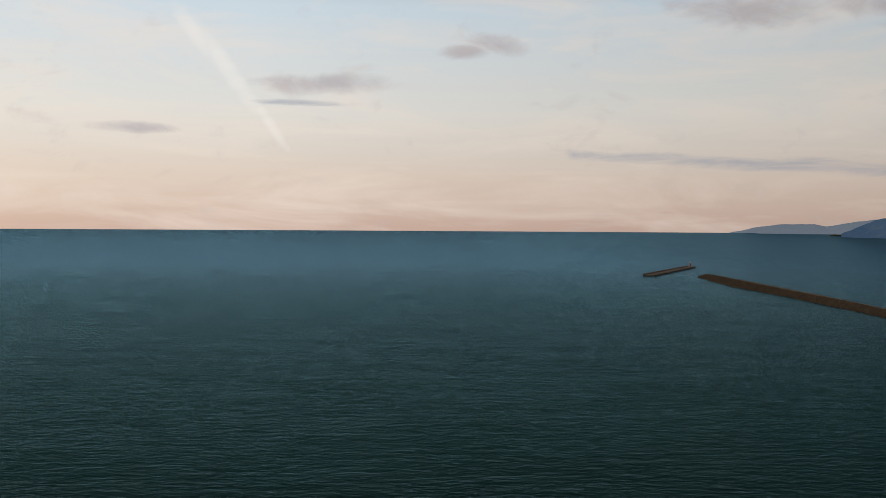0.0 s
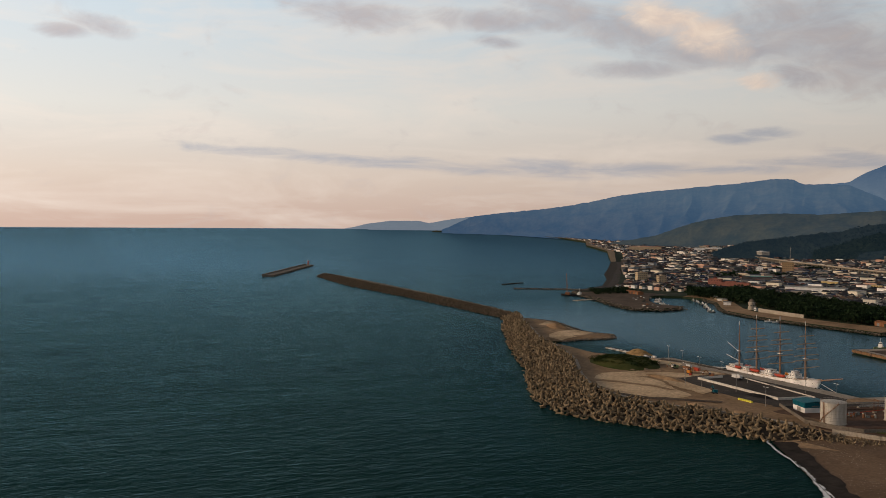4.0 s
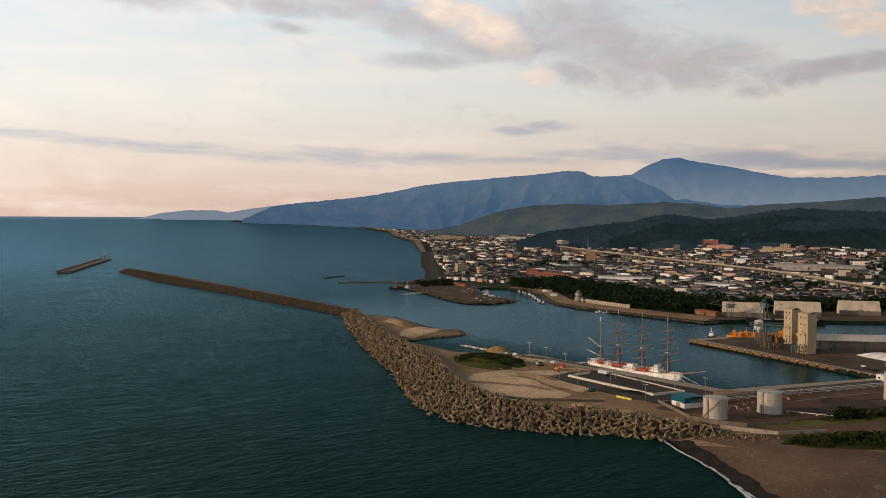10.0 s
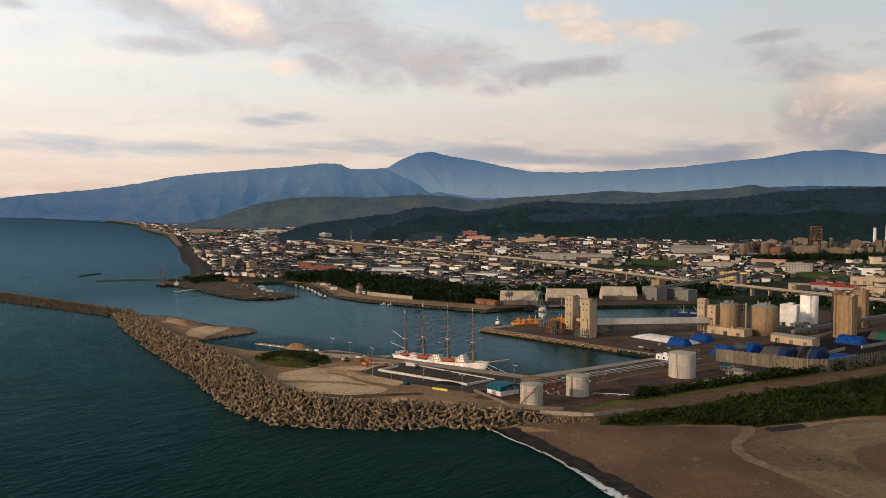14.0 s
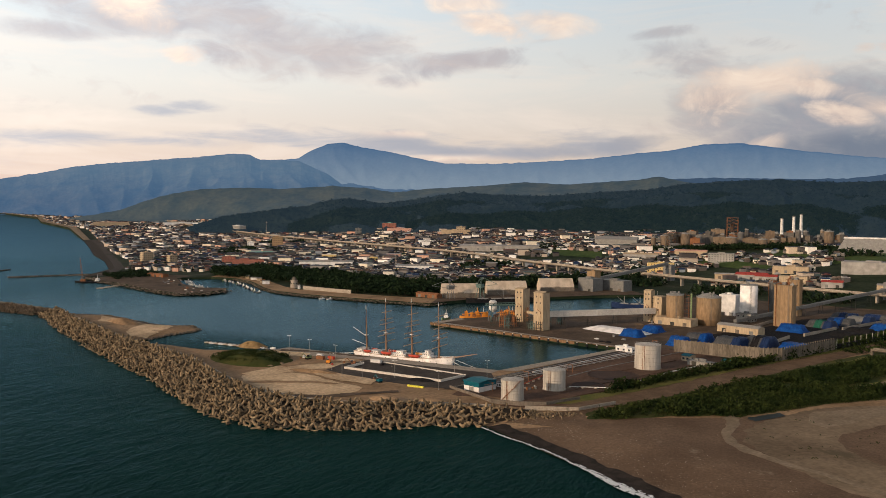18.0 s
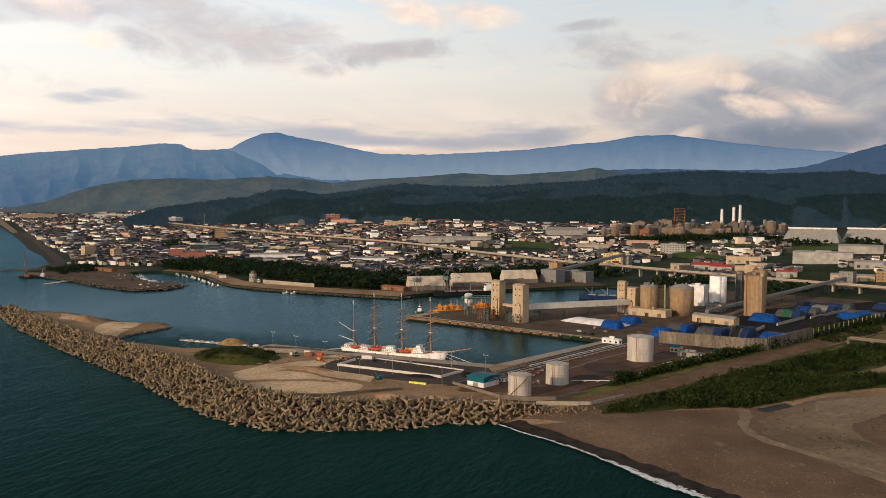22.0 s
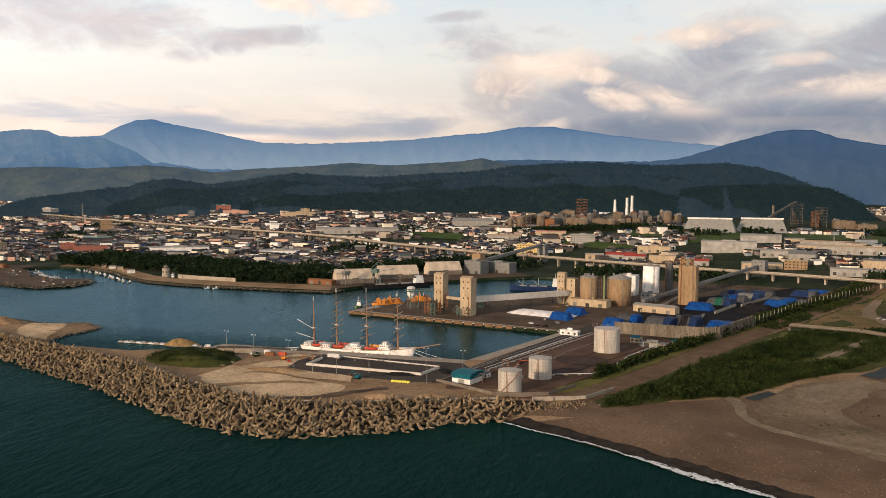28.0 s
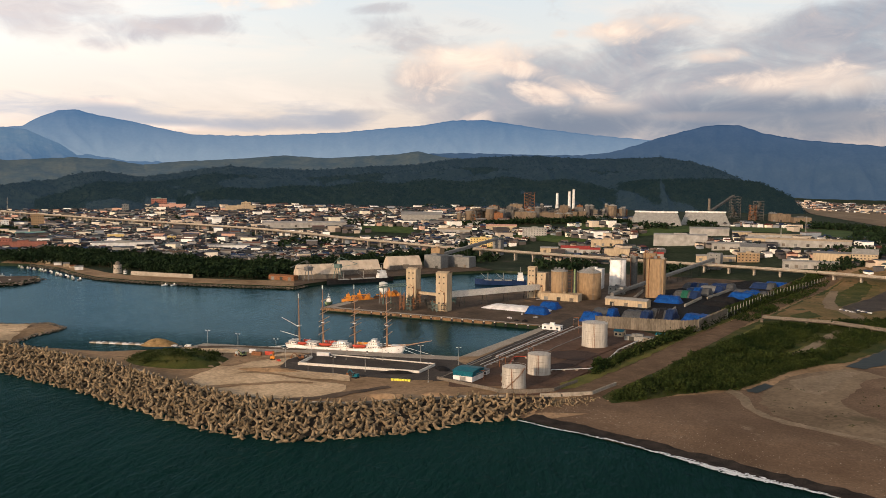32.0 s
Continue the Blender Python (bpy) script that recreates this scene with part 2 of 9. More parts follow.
# ---- materials ----
def surf(name, c1, c2, scale=0.2, rough=0.85, bump=0.4, metal=0.0, fine=6.0, spots=None, rand=0.0, island=False, emit=None, stretch=(1, 1, 1), spec=0.07, lo=0.35, hi=0.65):
    """Two colours mixed by noise at two scales, fine relief; rand: spread of brightness from piece to piece."""
    m = bpy.data.materials.new(name)
    m.use_nodes = True
    n, l = m.node_tree.nodes, m.node_tree.links
    b = n["Principled BSDF"]
    b.inputs["Metallic"].default_value, b.inputs["Specular IOR Level"].default_value = metal, spec
    g = n.new("ShaderNodeNewGeometry")
    mp = n.new("ShaderNodeMapping")
    mp.inputs["Scale"].default_value = stretch
    l.new(g.outputs["Position"], mp.inputs[0])
    n1, n2 = n.new("ShaderNodeTexNoise"), n.new("ShaderNodeTexNoise")
    n1.inputs["Scale"].default_value, n1.inputs["Detail"].default_value, n1.inputs["Roughness"].default_value = scale, 8, 0.65
    n2.inputs["Scale"].default_value, n2.inputs["Detail"].default_value = scale * fine, 4
    l.new(mp.outputs[0], n1.inputs["Vector"]), l.new(mp.outputs[0], n2.inputs["Vector"])
    r = n.new("ShaderNodeMapRange")
    r.inputs[1].default_value, r.inputs[2].default_value = lo, hi
    l.new(n1.outputs["Fac"], r.inputs[0])
    mx = n.new("ShaderNodeMix")
    mx.data_type = "RGBA"
    mx.inputs[6].default_value, mx.inputs[7].default_value = (*c1, 1), (*c2, 1)
    l.new(r.outputs[0], mx.inputs[0])
    col = mx.outputs[2]
    hs = n.new("ShaderNodeHueSaturation")
    v = n.new("ShaderNodeMapRange")
    v.inputs[1].default_value, v.inputs[2].default_value, v.inputs[3].default_value, v.inputs[4].default_value = 0.3, 0.7, 0.8, 1.2
    l.new(n2.outputs["Fac"], v.inputs[0])
    l.new(v.outputs[0], hs.inputs["Value"]), l.new(col, hs.inputs["Color"])
    col = hs.outputs[0]
    if spots:
        n3 = n.new("ShaderNodeTexNoise")
        n3.inputs["Scale"].default_value, n3.inputs["Detail"].default_value, n3.inputs["Roughness"].default_value = spots[1], 10, 0.7
        l.new(mp.outputs[0], n3.inputs["Vector"])
        r3 = n.new("ShaderNodeMapRange")
        r3.inputs[1].default_value, r3.inputs[2].default_value = spots[2], spots[2] + 0.08
        l.new(n3.outputs["Fac"], r3.inputs[0])
        m3 = n.new("ShaderNodeMix")
        m3.data_type = "RGBA"
        m3.inputs[7].default_value = (*spots[0], 1)
        l.new(r3.outputs[0], m3.inputs[0]), l.new(col, m3.inputs[6])
        col = m3.outputs[2]
    if rand:
        src = g.outputs["Random Per Island"] if island else n.new("ShaderNodeObjectInfo").outputs["Random"]
        rr = n.new("ShaderNodeMapRange")
        rr.inputs[3].default_value, rr.inputs[4].default_value = 1 - rand, 1 + rand
        l.new(src, rr.inputs[0])
        h2 = n.new("ShaderNodeHueSaturation")
        l.new(rr.outputs[0], h2.inputs["Value"]), l.new(col, h2.inputs["Color"])
        col = h2.outputs[0]
    l.new(col, b.inputs["Base Color"])
    b.inputs["Roughness"].default_value = rough
    if bump:
        bp = n.new("ShaderNodeBump")
        bp.inputs["Strength"].default_value, bp.inputs["Distance"].default_value = bump, 0.5 / max(scale, 0.05) / fine
        l.new(n2.outputs["Fac"], bp.inputs["Height"]), l.new(bp.outputs[0], b.inputs["Normal"])
    if emit:
        b.inputs["Emission Color"].default_value, b.inputs["Emission Strength"].default_value = (*emit[:3], 1), emit[3]
    return m


def palette(name, colours, rough=0.8, island=True, spec=0.07):
    """One of several colours for each separate piece."""
    m = surf(name, (0.5, 0.5, 0.5), (0.5, 0.5, 0.5), 0.3, rough, 0.1, spec=spec)
    n, l = m.node_tree.nodes, m.node_tree.links
    src = n.new("ShaderNodeNewGeometry").outputs["Random Per Island"] if island else n.new("ShaderNodeObjectInfo").outputs["Random"]
    r = n.new("ShaderNodeValToRGB")
    r.color_ramp.interpolation = "CONSTANT"
    e = r.color_ramp.elements
    while len(e) < len(colours):
        e.new(0.5)
    for i, c in enumerate(colours):
        e[i].position, e[i].color = i / len(colours), (*c, 1)
    l.new(src, r.inputs[0])
    mix = [k for k in n if k.type == "MIX"][0]
    for k in (6, 7):
        l.new(r.outputs[0], mix.inputs[k])
    return m


def water():
    """Dark teal sea: a deep body colour under a rippled reflection of the sky."""
    m = bpy.data.materials.new("sea_water")
    m.use_nodes = True
    n, l = m.node_tree.nodes, m.node_tree.links
    n.remove(n["Principled BSDF"])
    g = n.new("ShaderNodeNewGeometry")

    def waves(scale, stretch, turn, detail=3, rough=0.55):
        mp = n.new("ShaderNodeMapping")
        mp.inputs["Scale"].default_value, mp.inputs["Rotation"].default_value = stretch, (0, 0, radians(turn))
        l.new(g.outputs["Position"], mp.inputs[0])
        t = n.new("ShaderNodeTexNoise")
        t.inputs["Scale"].default_value, t.inputs["Detail"].default_value, t.inputs["Roughness"].default_value = scale, detail, rough
        t.inputs["Distortion"].default_value = 0.4
        l.new(mp.outputs[0], t.inputs["Vector"])
        return t.outputs["Fac"]

    heights = [(waves(sc, st, tn), di) for sc, st, di, tn in ((0.035, (1, 2.4, 1), 2.2, 25), (0.10, (1, 2.2, 1), 1.5, 8), (0.30, (1, 2.0, 1), 0.75, -14), (0.9, (1, 1.7, 1), 0.26, 30))]

    def relief(strength):
        prev = None
        for h, dist in heights:
            bp = n.new("ShaderNodeBump")
            bp.inputs["Distance"].default_value = dist
            l.new(strength, bp.inputs["Strength"]), l.new(h, bp.inputs["Height"])
            if prev:
                l.new(prev, bp.inputs["Normal"])
            prev = bp.outputs[0]
        return prev

    # calm water inside the harbour, wind-roughened sea outside, long smooth swell far out
    sp = n.new("ShaderNodeSeparateXYZ")
    l.new(g.outputs["Position"], sp.inputs[0])

    def rng(src, a, b_, c=0.0, d_=1.0):
        k = n.new("ShaderNodeMapRange")
        for i, v in enumerate((a, b_, c, d_)):
            k.inputs[i + 1].default_value = v
        l.new(src, k.inputs[0])
        return k.outputs[0]

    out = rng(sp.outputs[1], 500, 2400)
    calm = n.new("ShaderNodeMath")
    calm.operation = "MULTIPLY"
    l.new(rng(sp.outputs[0], 480, 560), calm.inputs[0]), l.new(rng(sp.outputs[1], 1250, 950), calm.inputs[1])


    def rough_sea(near_, far_):
        k = n.new("ShaderNodeMath")
        k.operation = "MULTIPLY"
        l.new(rng(out, 0, 1, near_, far_), k.inputs[0]), l.new(rng(calm.outputs[0], 0, 1, 1.0, 0.35), k.inputs[1])
        return k.outputs[0]

    prev, gentle = relief(rough_sea(0.62, 0.34)), relief(rough_sea(0.55, 0.26))
    r = n.new("ShaderNodeValToRGB")
    r.color_ramp.elements[0].position, r.color_ramp.elements[0].color = 0.35, (0.0030, 0.0165, 0.0135, 1)
    r.color_ramp.elements[1].position, r.color_ramp.elements[1].color = 0.7, (0.0048, 0.026, 0.021, 1)
    l.new(waves(0.004, (1, 1.6, 1), 20, 8, 0.62), r.inputs[0])
    d, gl = n.new("ShaderNodeBsdfDiffuse"), n.new("ShaderNodeBsdfGlossy")
    bay = n.new("ShaderNodeMath")          # haze over the bay, painted as a paler blue body colour
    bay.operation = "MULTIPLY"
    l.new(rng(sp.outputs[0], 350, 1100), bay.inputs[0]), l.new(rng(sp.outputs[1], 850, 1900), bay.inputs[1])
    bay_haze = n.new("ShaderNodeMix")
    bay_haze.data_type = "RGBA"
    bay_haze.inputs[7].default_value = (0.060, 0.135, 0.185, 1)
    l.new(bay.outputs[0], bay_haze.inputs[0]), l.new(r.outputs[0], bay_haze.inputs[6]), l.new(bay_haze.outputs[2], d.inputs["Color"])
    gl.inputs["Roughness"].default_value = 0.14
    # blue of the far sea put into the reflection colour, bluer far out
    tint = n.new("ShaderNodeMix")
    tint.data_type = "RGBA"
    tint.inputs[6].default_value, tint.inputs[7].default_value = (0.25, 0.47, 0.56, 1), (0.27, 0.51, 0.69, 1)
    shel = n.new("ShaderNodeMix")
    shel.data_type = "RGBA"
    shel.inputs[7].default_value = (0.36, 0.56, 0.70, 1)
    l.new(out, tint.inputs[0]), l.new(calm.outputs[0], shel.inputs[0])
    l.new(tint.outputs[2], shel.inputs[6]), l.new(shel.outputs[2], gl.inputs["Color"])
    l.new(prev, gl.inputs["Normal"]), l.new(prev, d.inputs["Normal"])
    fr = n.new("ShaderNodeFresnel")
    fr.inputs["IOR"].default_value = 1.08
    lee = n.new("ShaderNodeMath")
    lee.operation = "MULTIPLY"
    l.new(rng(sp.outputs[0], 150, 800), lee.inputs[0]), l.new(rng(sp.outputs[1], 500, 1300), lee.inputs[1])
    ior = n.new("ShaderNodeMath")
    ior.operation = "ADD"
    l.new(rng(calm.outputs[0], 0, 1, 1.050, 1.16), ior.inputs[0]), l.new(rng(lee.outputs[0], 0, 1, 0.0, 0.045), ior.inputs[1])
    l.new(gentle, fr.inputs["Normal"]), l.new(ior.outputs[0], fr.inputs["IOR"])
    # noise in the gloss paints bright and dark wave facets, and gusts
    ripple_gloss = None
    for sc_, st_, tn_, lo_, hi_ in ((0.010, (1, 2.6, 1), 24, 0.86, 1.14), (0.07, (1, 3.2, 1), 6, 0.74, 1.26), (0.26, (1, 2.6, 1), -8, 0.5, 1.55), (0.7, (1, 2.2, 1), 14, 0.6, 1.4)):
        f_ = rng(waves(sc_, st_, tn_, 4, 0.6), 0.34, 0.66, lo_, hi_)
        if ripple_gloss is not None:
            k_ = n.new("ShaderNodeMath")
            k_.operation = "MULTIPLY"
            l.new(ripple_gloss, k_.inputs[0]), l.new(f_, k_.inputs[1])
            f_ = k_.outputs[0]
        ripple_gloss = f_
    still = n.new("ShaderNodeMix")
    l.new(calm.outputs[0], still.inputs[0]), l.new(ripple_gloss, still.inputs[2])
    still.inputs[3].default_value = 1.0
    ease = n.new("ShaderNodeMix")
    ease.inputs[0].default_value = 0.25
    l.new(still.outputs[0], ease.inputs[2]), l.new(ripple_gloss, ease.inputs[3])
    ripple_gloss = ease.outputs[0]
    gloss = n.new("ShaderNodeMath")
    gloss.operation, gloss.use_clamp = "MULTIPLY", True
    dull = n.new("ShaderNodeMath")
    dull.operation = "MULTIPLY"
    l.new(fr.outputs[0], dull.inputs[0]), l.new(rng(bay.outputs[0], 0, 1, 1.0, 0.5), dull.inputs[1])
    l.new(dull.outputs[0], gloss.inputs[0]), l.new(ripple_gloss, gloss.inputs[1])
    mx = n.new("ShaderNodeMixShader")
    l.new(gloss.outputs[0], mx.inputs[0]), l.new(d.outputs[0], mx.inputs[1]), l.new(gl.outputs[0], mx.inputs[2])
    l.new(mx.outputs[0], n["Material Output"].inputs["Surface"])
    return m


WATER = water()
DIRT = surf("bare_earth", (0.19, 0.120, 0.066), (0.34, 0.225, 0.130), 0.03, fine=12, spots=((0.11, 0.075, 0.045), 0.06, 0.58))
SANDLOT = surf("pale_sand", (0.42, 0.295, 0.175), (0.60, 0.435, 0.27), 0.03, fine=16, spots=((0.30, 0.20, 0.12), 0.05, 0.60))
BEACH = surf("beach_gravel", (0.100, 0.064, 0.040), (0.170, 0.112, 0.071), 0.02, fine=40, spots=((0.21, 0.155, 0.105), 0.06, 0.60), bump=0.8)
WETSAND = surf("wet_sand", (0.014, 0.011, 0.009), (0.045, 0.034, 0.027), 0.12, fine=12, rough=0.9, spec=0.1)
PALEBAR = surf("river_sand", (0.135, 0.096, 0.060), (0.235, 0.172, 0.110), 0.014, fine=30, spots=((0.10, 0.078, 0.046), 0.03, 0.60))
ASPHALT = surf("asphalt", (0.045, 0.038, 0.034), (0.072, 0.060, 0.050), 0.06, fine=14, spots=((0.12, 0.10, 0.08), 0.05, 0.60))
YARD = surf("industrial_yard", (0.062, 0.044, 0.031), (0.125, 0.088, 0.060), 0.04, fine=10, spots=((0.055, 0.042, 0.033), 0.05, 0.56))
REDYARD = surf("red_brown_ground", (0.080, 0.047, 0.032), (0.125, 0.076, 0.052), 0.05, fine=10, spots=((0.055, 0.036, 0.027), 0.04, 0.57))
CONCRETE = surf("weathered_concrete", (0.28, 0.235, 0.185), (0.36, 0.31, 0.25), 0.12, fine=8, spots=((0.17, 0.14, 0.11), 0.25, 0.62))
DARKCONC = surf("dark_concrete", (0.12, 0.10, 0.08), (0.18, 0.15, 0.12), 0.15, fine=8)
TETRA = surf("tetrapod_concrete", (0.108, 0.078, 0.047), (0.25, 0.184, 0.112), 0.35, fine=5, rand=0.4, bump=0.5, spots=((0.12, 0.09, 0.06), 0.5, 0.62))
TETRA_J = surf("tetrapod_concrete_far", (0.108, 0.078, 0.047), (0.25, 0.184, 0.112), 0.35, fine=5, rand=0.4, island=True, bump=0.5, spots=((0.12, 0.09, 0.06), 0.5, 0.62))
# darker tetrapod copy: age and wet, plus shade put into the colour
TETRA_D = surf("weathered_shaded_tetrapods", (0.075, 0.058, 0.040), (0.13, 0.10, 0.07), 0.35, fine=5, rand=0.3, island=True, bump=0.5)
# very dark base colour, so gaps between tetrapods look deeply shaded
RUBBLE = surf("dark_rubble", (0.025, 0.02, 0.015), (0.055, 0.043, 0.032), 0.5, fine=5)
TOWN = surf("town_ground", (0.010, 0.020, 0.009), (0.034, 0.042, 0.022), 0.02, fine=8, spots=((0.055, 0.052, 0.045), 0.02, 0.58))
GRASS = surf("rough_grass", (0.028, 0.042, 0.010), (0.080, 0.074, 0.020), 0.05, fine=20, bump=0.8)
FIELD = surf("rice_field", (0.034, 0.062, 0.016), (0.070, 0.092, 0.026), 0.02, fine=8)
# works colours darkened to hold the cloud shade lying over the plain
WORKSTAN = surf("shaded_works_concrete", (0.125, 0.092, 0.064), (0.20, 0.150, 0.105), 0.08, stretch=(1, 1, 0.3), bump=0.1, spots=((0.075, 0.055, 0.042), 0.15, 0.58))
WORKSGREY = surf("shaded_works_steel", (0.075, 0.070, 0.064), (0.135, 0.124, 0.112), 0.1, stretch=(1, 1, 0.3), bump=0.1)
LEAF = surf("dark_foliage", (0.006, 0.015, 0.007), (0.018, 0.031, 0.012), 0.06, fine=8, rand=0.4, island=True, bump=0)
SCRUBLEAF = surf("scrub_foliage", (0.008, 0.017, 0.004), (0.034, 0.045, 0.011), 0.05, fine=10, rand=0.4, island=True, bump=0)
BARK = surf("bark", (0.05, 0.035, 0.025), (0.08, 0.06, 0.04), 1.0)
STEEL = surf("tank_steel", (0.38, 0.34, 0.29), (0.50, 0.455, 0.395), 0.12, rough=0.5, metal=0.15, stretch=(1, 1, 0.15), spots=((0.27, 0.19, 0.12), 0.4, 0.66), bump=0.1)
SILOTAN = surf("tan_silo_concrete", (0.245, 0.162, 0.092), (0.285, 0.196, 0.115), 0.1, stretch=(1, 1, 0.3), bump=0.15, spots=((0.20, 0.130, 0.075), 0.25, 0.66))
CREAM = surf("cream_cladding", (0.36, 0.275, 0.18), (0.43, 0.335, 0.225), 0.1, stretch=(1, 1, 0.25), bump=0.15, spots=((0.30, 0.22, 0.14), 0.3, 0.68))
WHITE = surf("white_paint", (0.58, 0.56, 0.53), (0.66, 0.64, 0.61), 0.08, rough=0.5, bump=0.0, fine=2.5)
HULLWHITE = surf("ship_white", (0.76, 0.71, 0.67), (0.80, 0.76, 0.72), 0.08, rough=0.4, bump=0.0, fine=2)
BUFF = surf("buff_spar_paint", (0.26, 0.145, 0.085), (0.34, 0.20, 0.12), 0.4, rough=0.5, bump=0.05)
TEAK = surf("deck_planks", (0.22, 0.14, 0.08), (0.30, 0.20, 0.12), 0.5, stretch=(3, 0.2, 1))
RED = surf("red_paint", (0.36, 0.05, 0.03), (0.44, 0.08, 0.05), 0.3, rough=0.5)
BLUE = surf("blue_tarpaulin", (0.004, 0.032, 0.14), (0.010, 0.070, 0.27), 0.3, rough=0.5, fine=5, bump=0.8)
NAVY = surf("navy_hull_paint", (0.010, 0.022, 0.06), (0.018, 0.034, 0.09), 0.2, rough=0.4)
BLACK = surf("black_paint", (0.010, 0.010, 0.012), (0.022, 0.02, 0.02), 0.3, rough=0.5)
COAL = surf("coal", (0.008, 0.008, 0.009), (0.02, 0.019, 0.019), 0.4, fine=6, bump=1)
TEAL = surf("teal_sheet_metal", (0.008, 0.085, 0.115), (0.012, 0.12, 0.155), 0.3, rough=0.45, bump=0.1)
ORANGE = surf("orange_paint", (0.55, 0.20, 0.03), (0.66, 0.27, 0.05), 0.3, rough=0.5)
GREENP = surf("green_paint", (0.17, 0.22, 0.11), (0.22, 0.27, 0.14), 0.3, rough=0.5)
YELLOW = surf("yellow_paint", (0.60, 0.55, 0.06), (0.70, 0.64, 0.10), 0.3, rough=0.5)
GREY = surf("grey_steel", (0.14, 0.14, 0.135), (0.20, 0.195, 0.185), 0.3, rough=0.55, metal=0.2)
LIGHTGREY = surf("light_grey_sheet", (0.21, 0.20, 0.18), (0.29, 0.275, 0.25), 0.2, rough=0.5, bump=0.1)
RUST = surf("rusted_steel", (0.16, 0.07, 0.035), (0.26, 0.12, 0.06), 0.6, fine=5)
GLASS = surf("dark_glazing", (0.02, 0.025, 0.03), (0.03, 0.035, 0.04), 1.0, rough=0.12, bump=0, spec=0.6)
FOAM = surf("sea_foam", (0.72, 0.74, 0.74), (0.82, 0.83, 0.83), 0.5, fine=4)
ROOFS = palette("house_roofs", [(0.016, 0.017, 0.022), (0.040, 0.040, 0.042), (0.014, 0.015, 0.020), (0.09, 0.055, 0.040), (0.026, 0.026, 0.030), (0.11, 0.035, 0.024), (0.018, 0.022, 0.028), (0.30, 0.28, 0.26), (0.020, 0.038, 0.085), (0.034, 0.030, 0.028), (0.020, 0.021, 0.026), (0.012, 0.013, 0.017), (0.15, 0.11, 0.085), (0.024, 0.026, 0.034), (0.05, 0.075, 0.07), (0.018, 0.018, 0.022)], 0.5)
WALLS = palette("house_walls", [(0.82, 0.76, 0.68), (0.20, 0.175, 0.155), (0.09, 0.078, 0.07), (0.86, 0.83, 0.78), (0.07, 0.062, 0.06), (0.46, 0.38, 0.30), (0.16, 0.15, 0.145), (0.62, 0.50, 0.38), (0.84, 0.78, 0.70), (0.10, 0.092, 0.09), (0.26, 0.28, 0.30), (0.55, 0.33, 0.24), (0.74, 0.66, 0.52)], 0.8)
ROOF_ONE = palette("house_roof_tiles", [(0.018, 0.019, 0.025), (0.045, 0.045, 0.046), (0.014, 0.015, 0.020), (0.10, 0.07, 0.05), (0.028, 0.028, 0.032), (0.11, 0.045, 0.032), (0.025, 0.042, 0.085), (0.20, 0.19, 0.18), (0.02, 0.02, 0.024)], 0.5, island=False)
WALL_ONE = palette("house_render", [(0.78, 0.70, 0.60), (0.30, 0.25, 0.20), (0.13, 0.11, 0.095), (0.82, 0.78, 0.72), (0.52, 0.42, 0.32), (0.24, 0.22, 0.20), (0.70, 0.62, 0.52)], 0.8, island=False)
SPAR = surf("pale_yard_paint", (0.44, 0.30, 0.20), (0.54, 0.39, 0.27), 0.4, rough=0.5, bump=0.05)
PALECONC = surf("pale_concrete", (0.50, 0.45, 0.39), (0.60, 0.55, 0.48), 0.2, fine=6, bump=0.1)
PANEL = surf("stained_panel_concrete", (0.105, 0.088, 0.068), (0.185, 0.155, 0.120), 0.12, fine=8, rand=0.18, stretch=(1, 1, 0.3), spots=((0.06, 0.05, 0.04), 0.3, 0.58))
DARKSTEEL = surf("dark_steelwork", (0.030, 0.032, 0.028), (0.06, 0.056, 0.048), 0.4, rough=0.6)
CRANEGREEN = surf("faded_green_paint", (0.075, 0.12, 0.11), (0.11, 0.16, 0.145), 0.3, rough=0.6)
DISC = surf("stained_foundation", (0.050, 0.034, 0.028), (0.075, 0.050, 0.040), 0.1, fine=8)
FACE = surf("stained_quay_face", (0.15, 0.085, 0.045), (0.22, 0.13, 0.072), 0.15, fine=6, stretch=(1, 1, 0.4), spots=((0.06, 0.04, 0.03), 0.2, 0.56))
DARKTARP = surf("dark_grey_tarpaulin", (0.045, 0.048, 0.052), (0.085, 0.085, 0.085), 0.3, rough=0.55, fine=5, bump=0.8)
GREENTARP = surf("green_tarpaulin", (0.012, 0.075, 0.05), (0.02, 0.10, 0.065), 0.3, rough=0.55, fine=5, bump=0.8)
CLEARING = surf("weedy_bare_ground", (0.090, 0.078, 0.026), (0.225, 0.135, 0.064), 0.02, fine=14, bump=0.6, spots=((0.045, 0.055, 0.018), 0.04, 0.55))
DULLWHITE = surf("weathered_white_sheet", (0.25, 0.235, 0.215), (0.33, 0.312, 0.29), 0.03, rough=0.6, bump=0.0, fine=4)
OCHRE = surf("ochre_earth", (0.17, 0.105, 0.045), (0.36, 0.235, 0.105), 0.25, fine=5, bump=1.0, spots=((0.09, 0.06, 0.03), 0.4, 0.56))
TRACK = surf("packed_brown_track", (0.095, 0.060, 0.036), (0.165, 0.106, 0.064), 0.09, fine=14, spots=((0.20, 0.135, 0.085), 0.12, 0.60))
POOL = surf("dark_still_water", (0.016, 0.022, 0.021), (0.028, 0.036, 0.034), 0.1, rough=0.45, bump=0.0, spec=0.03)

# ---- helpers for shapes ----
from mathutils import geometry


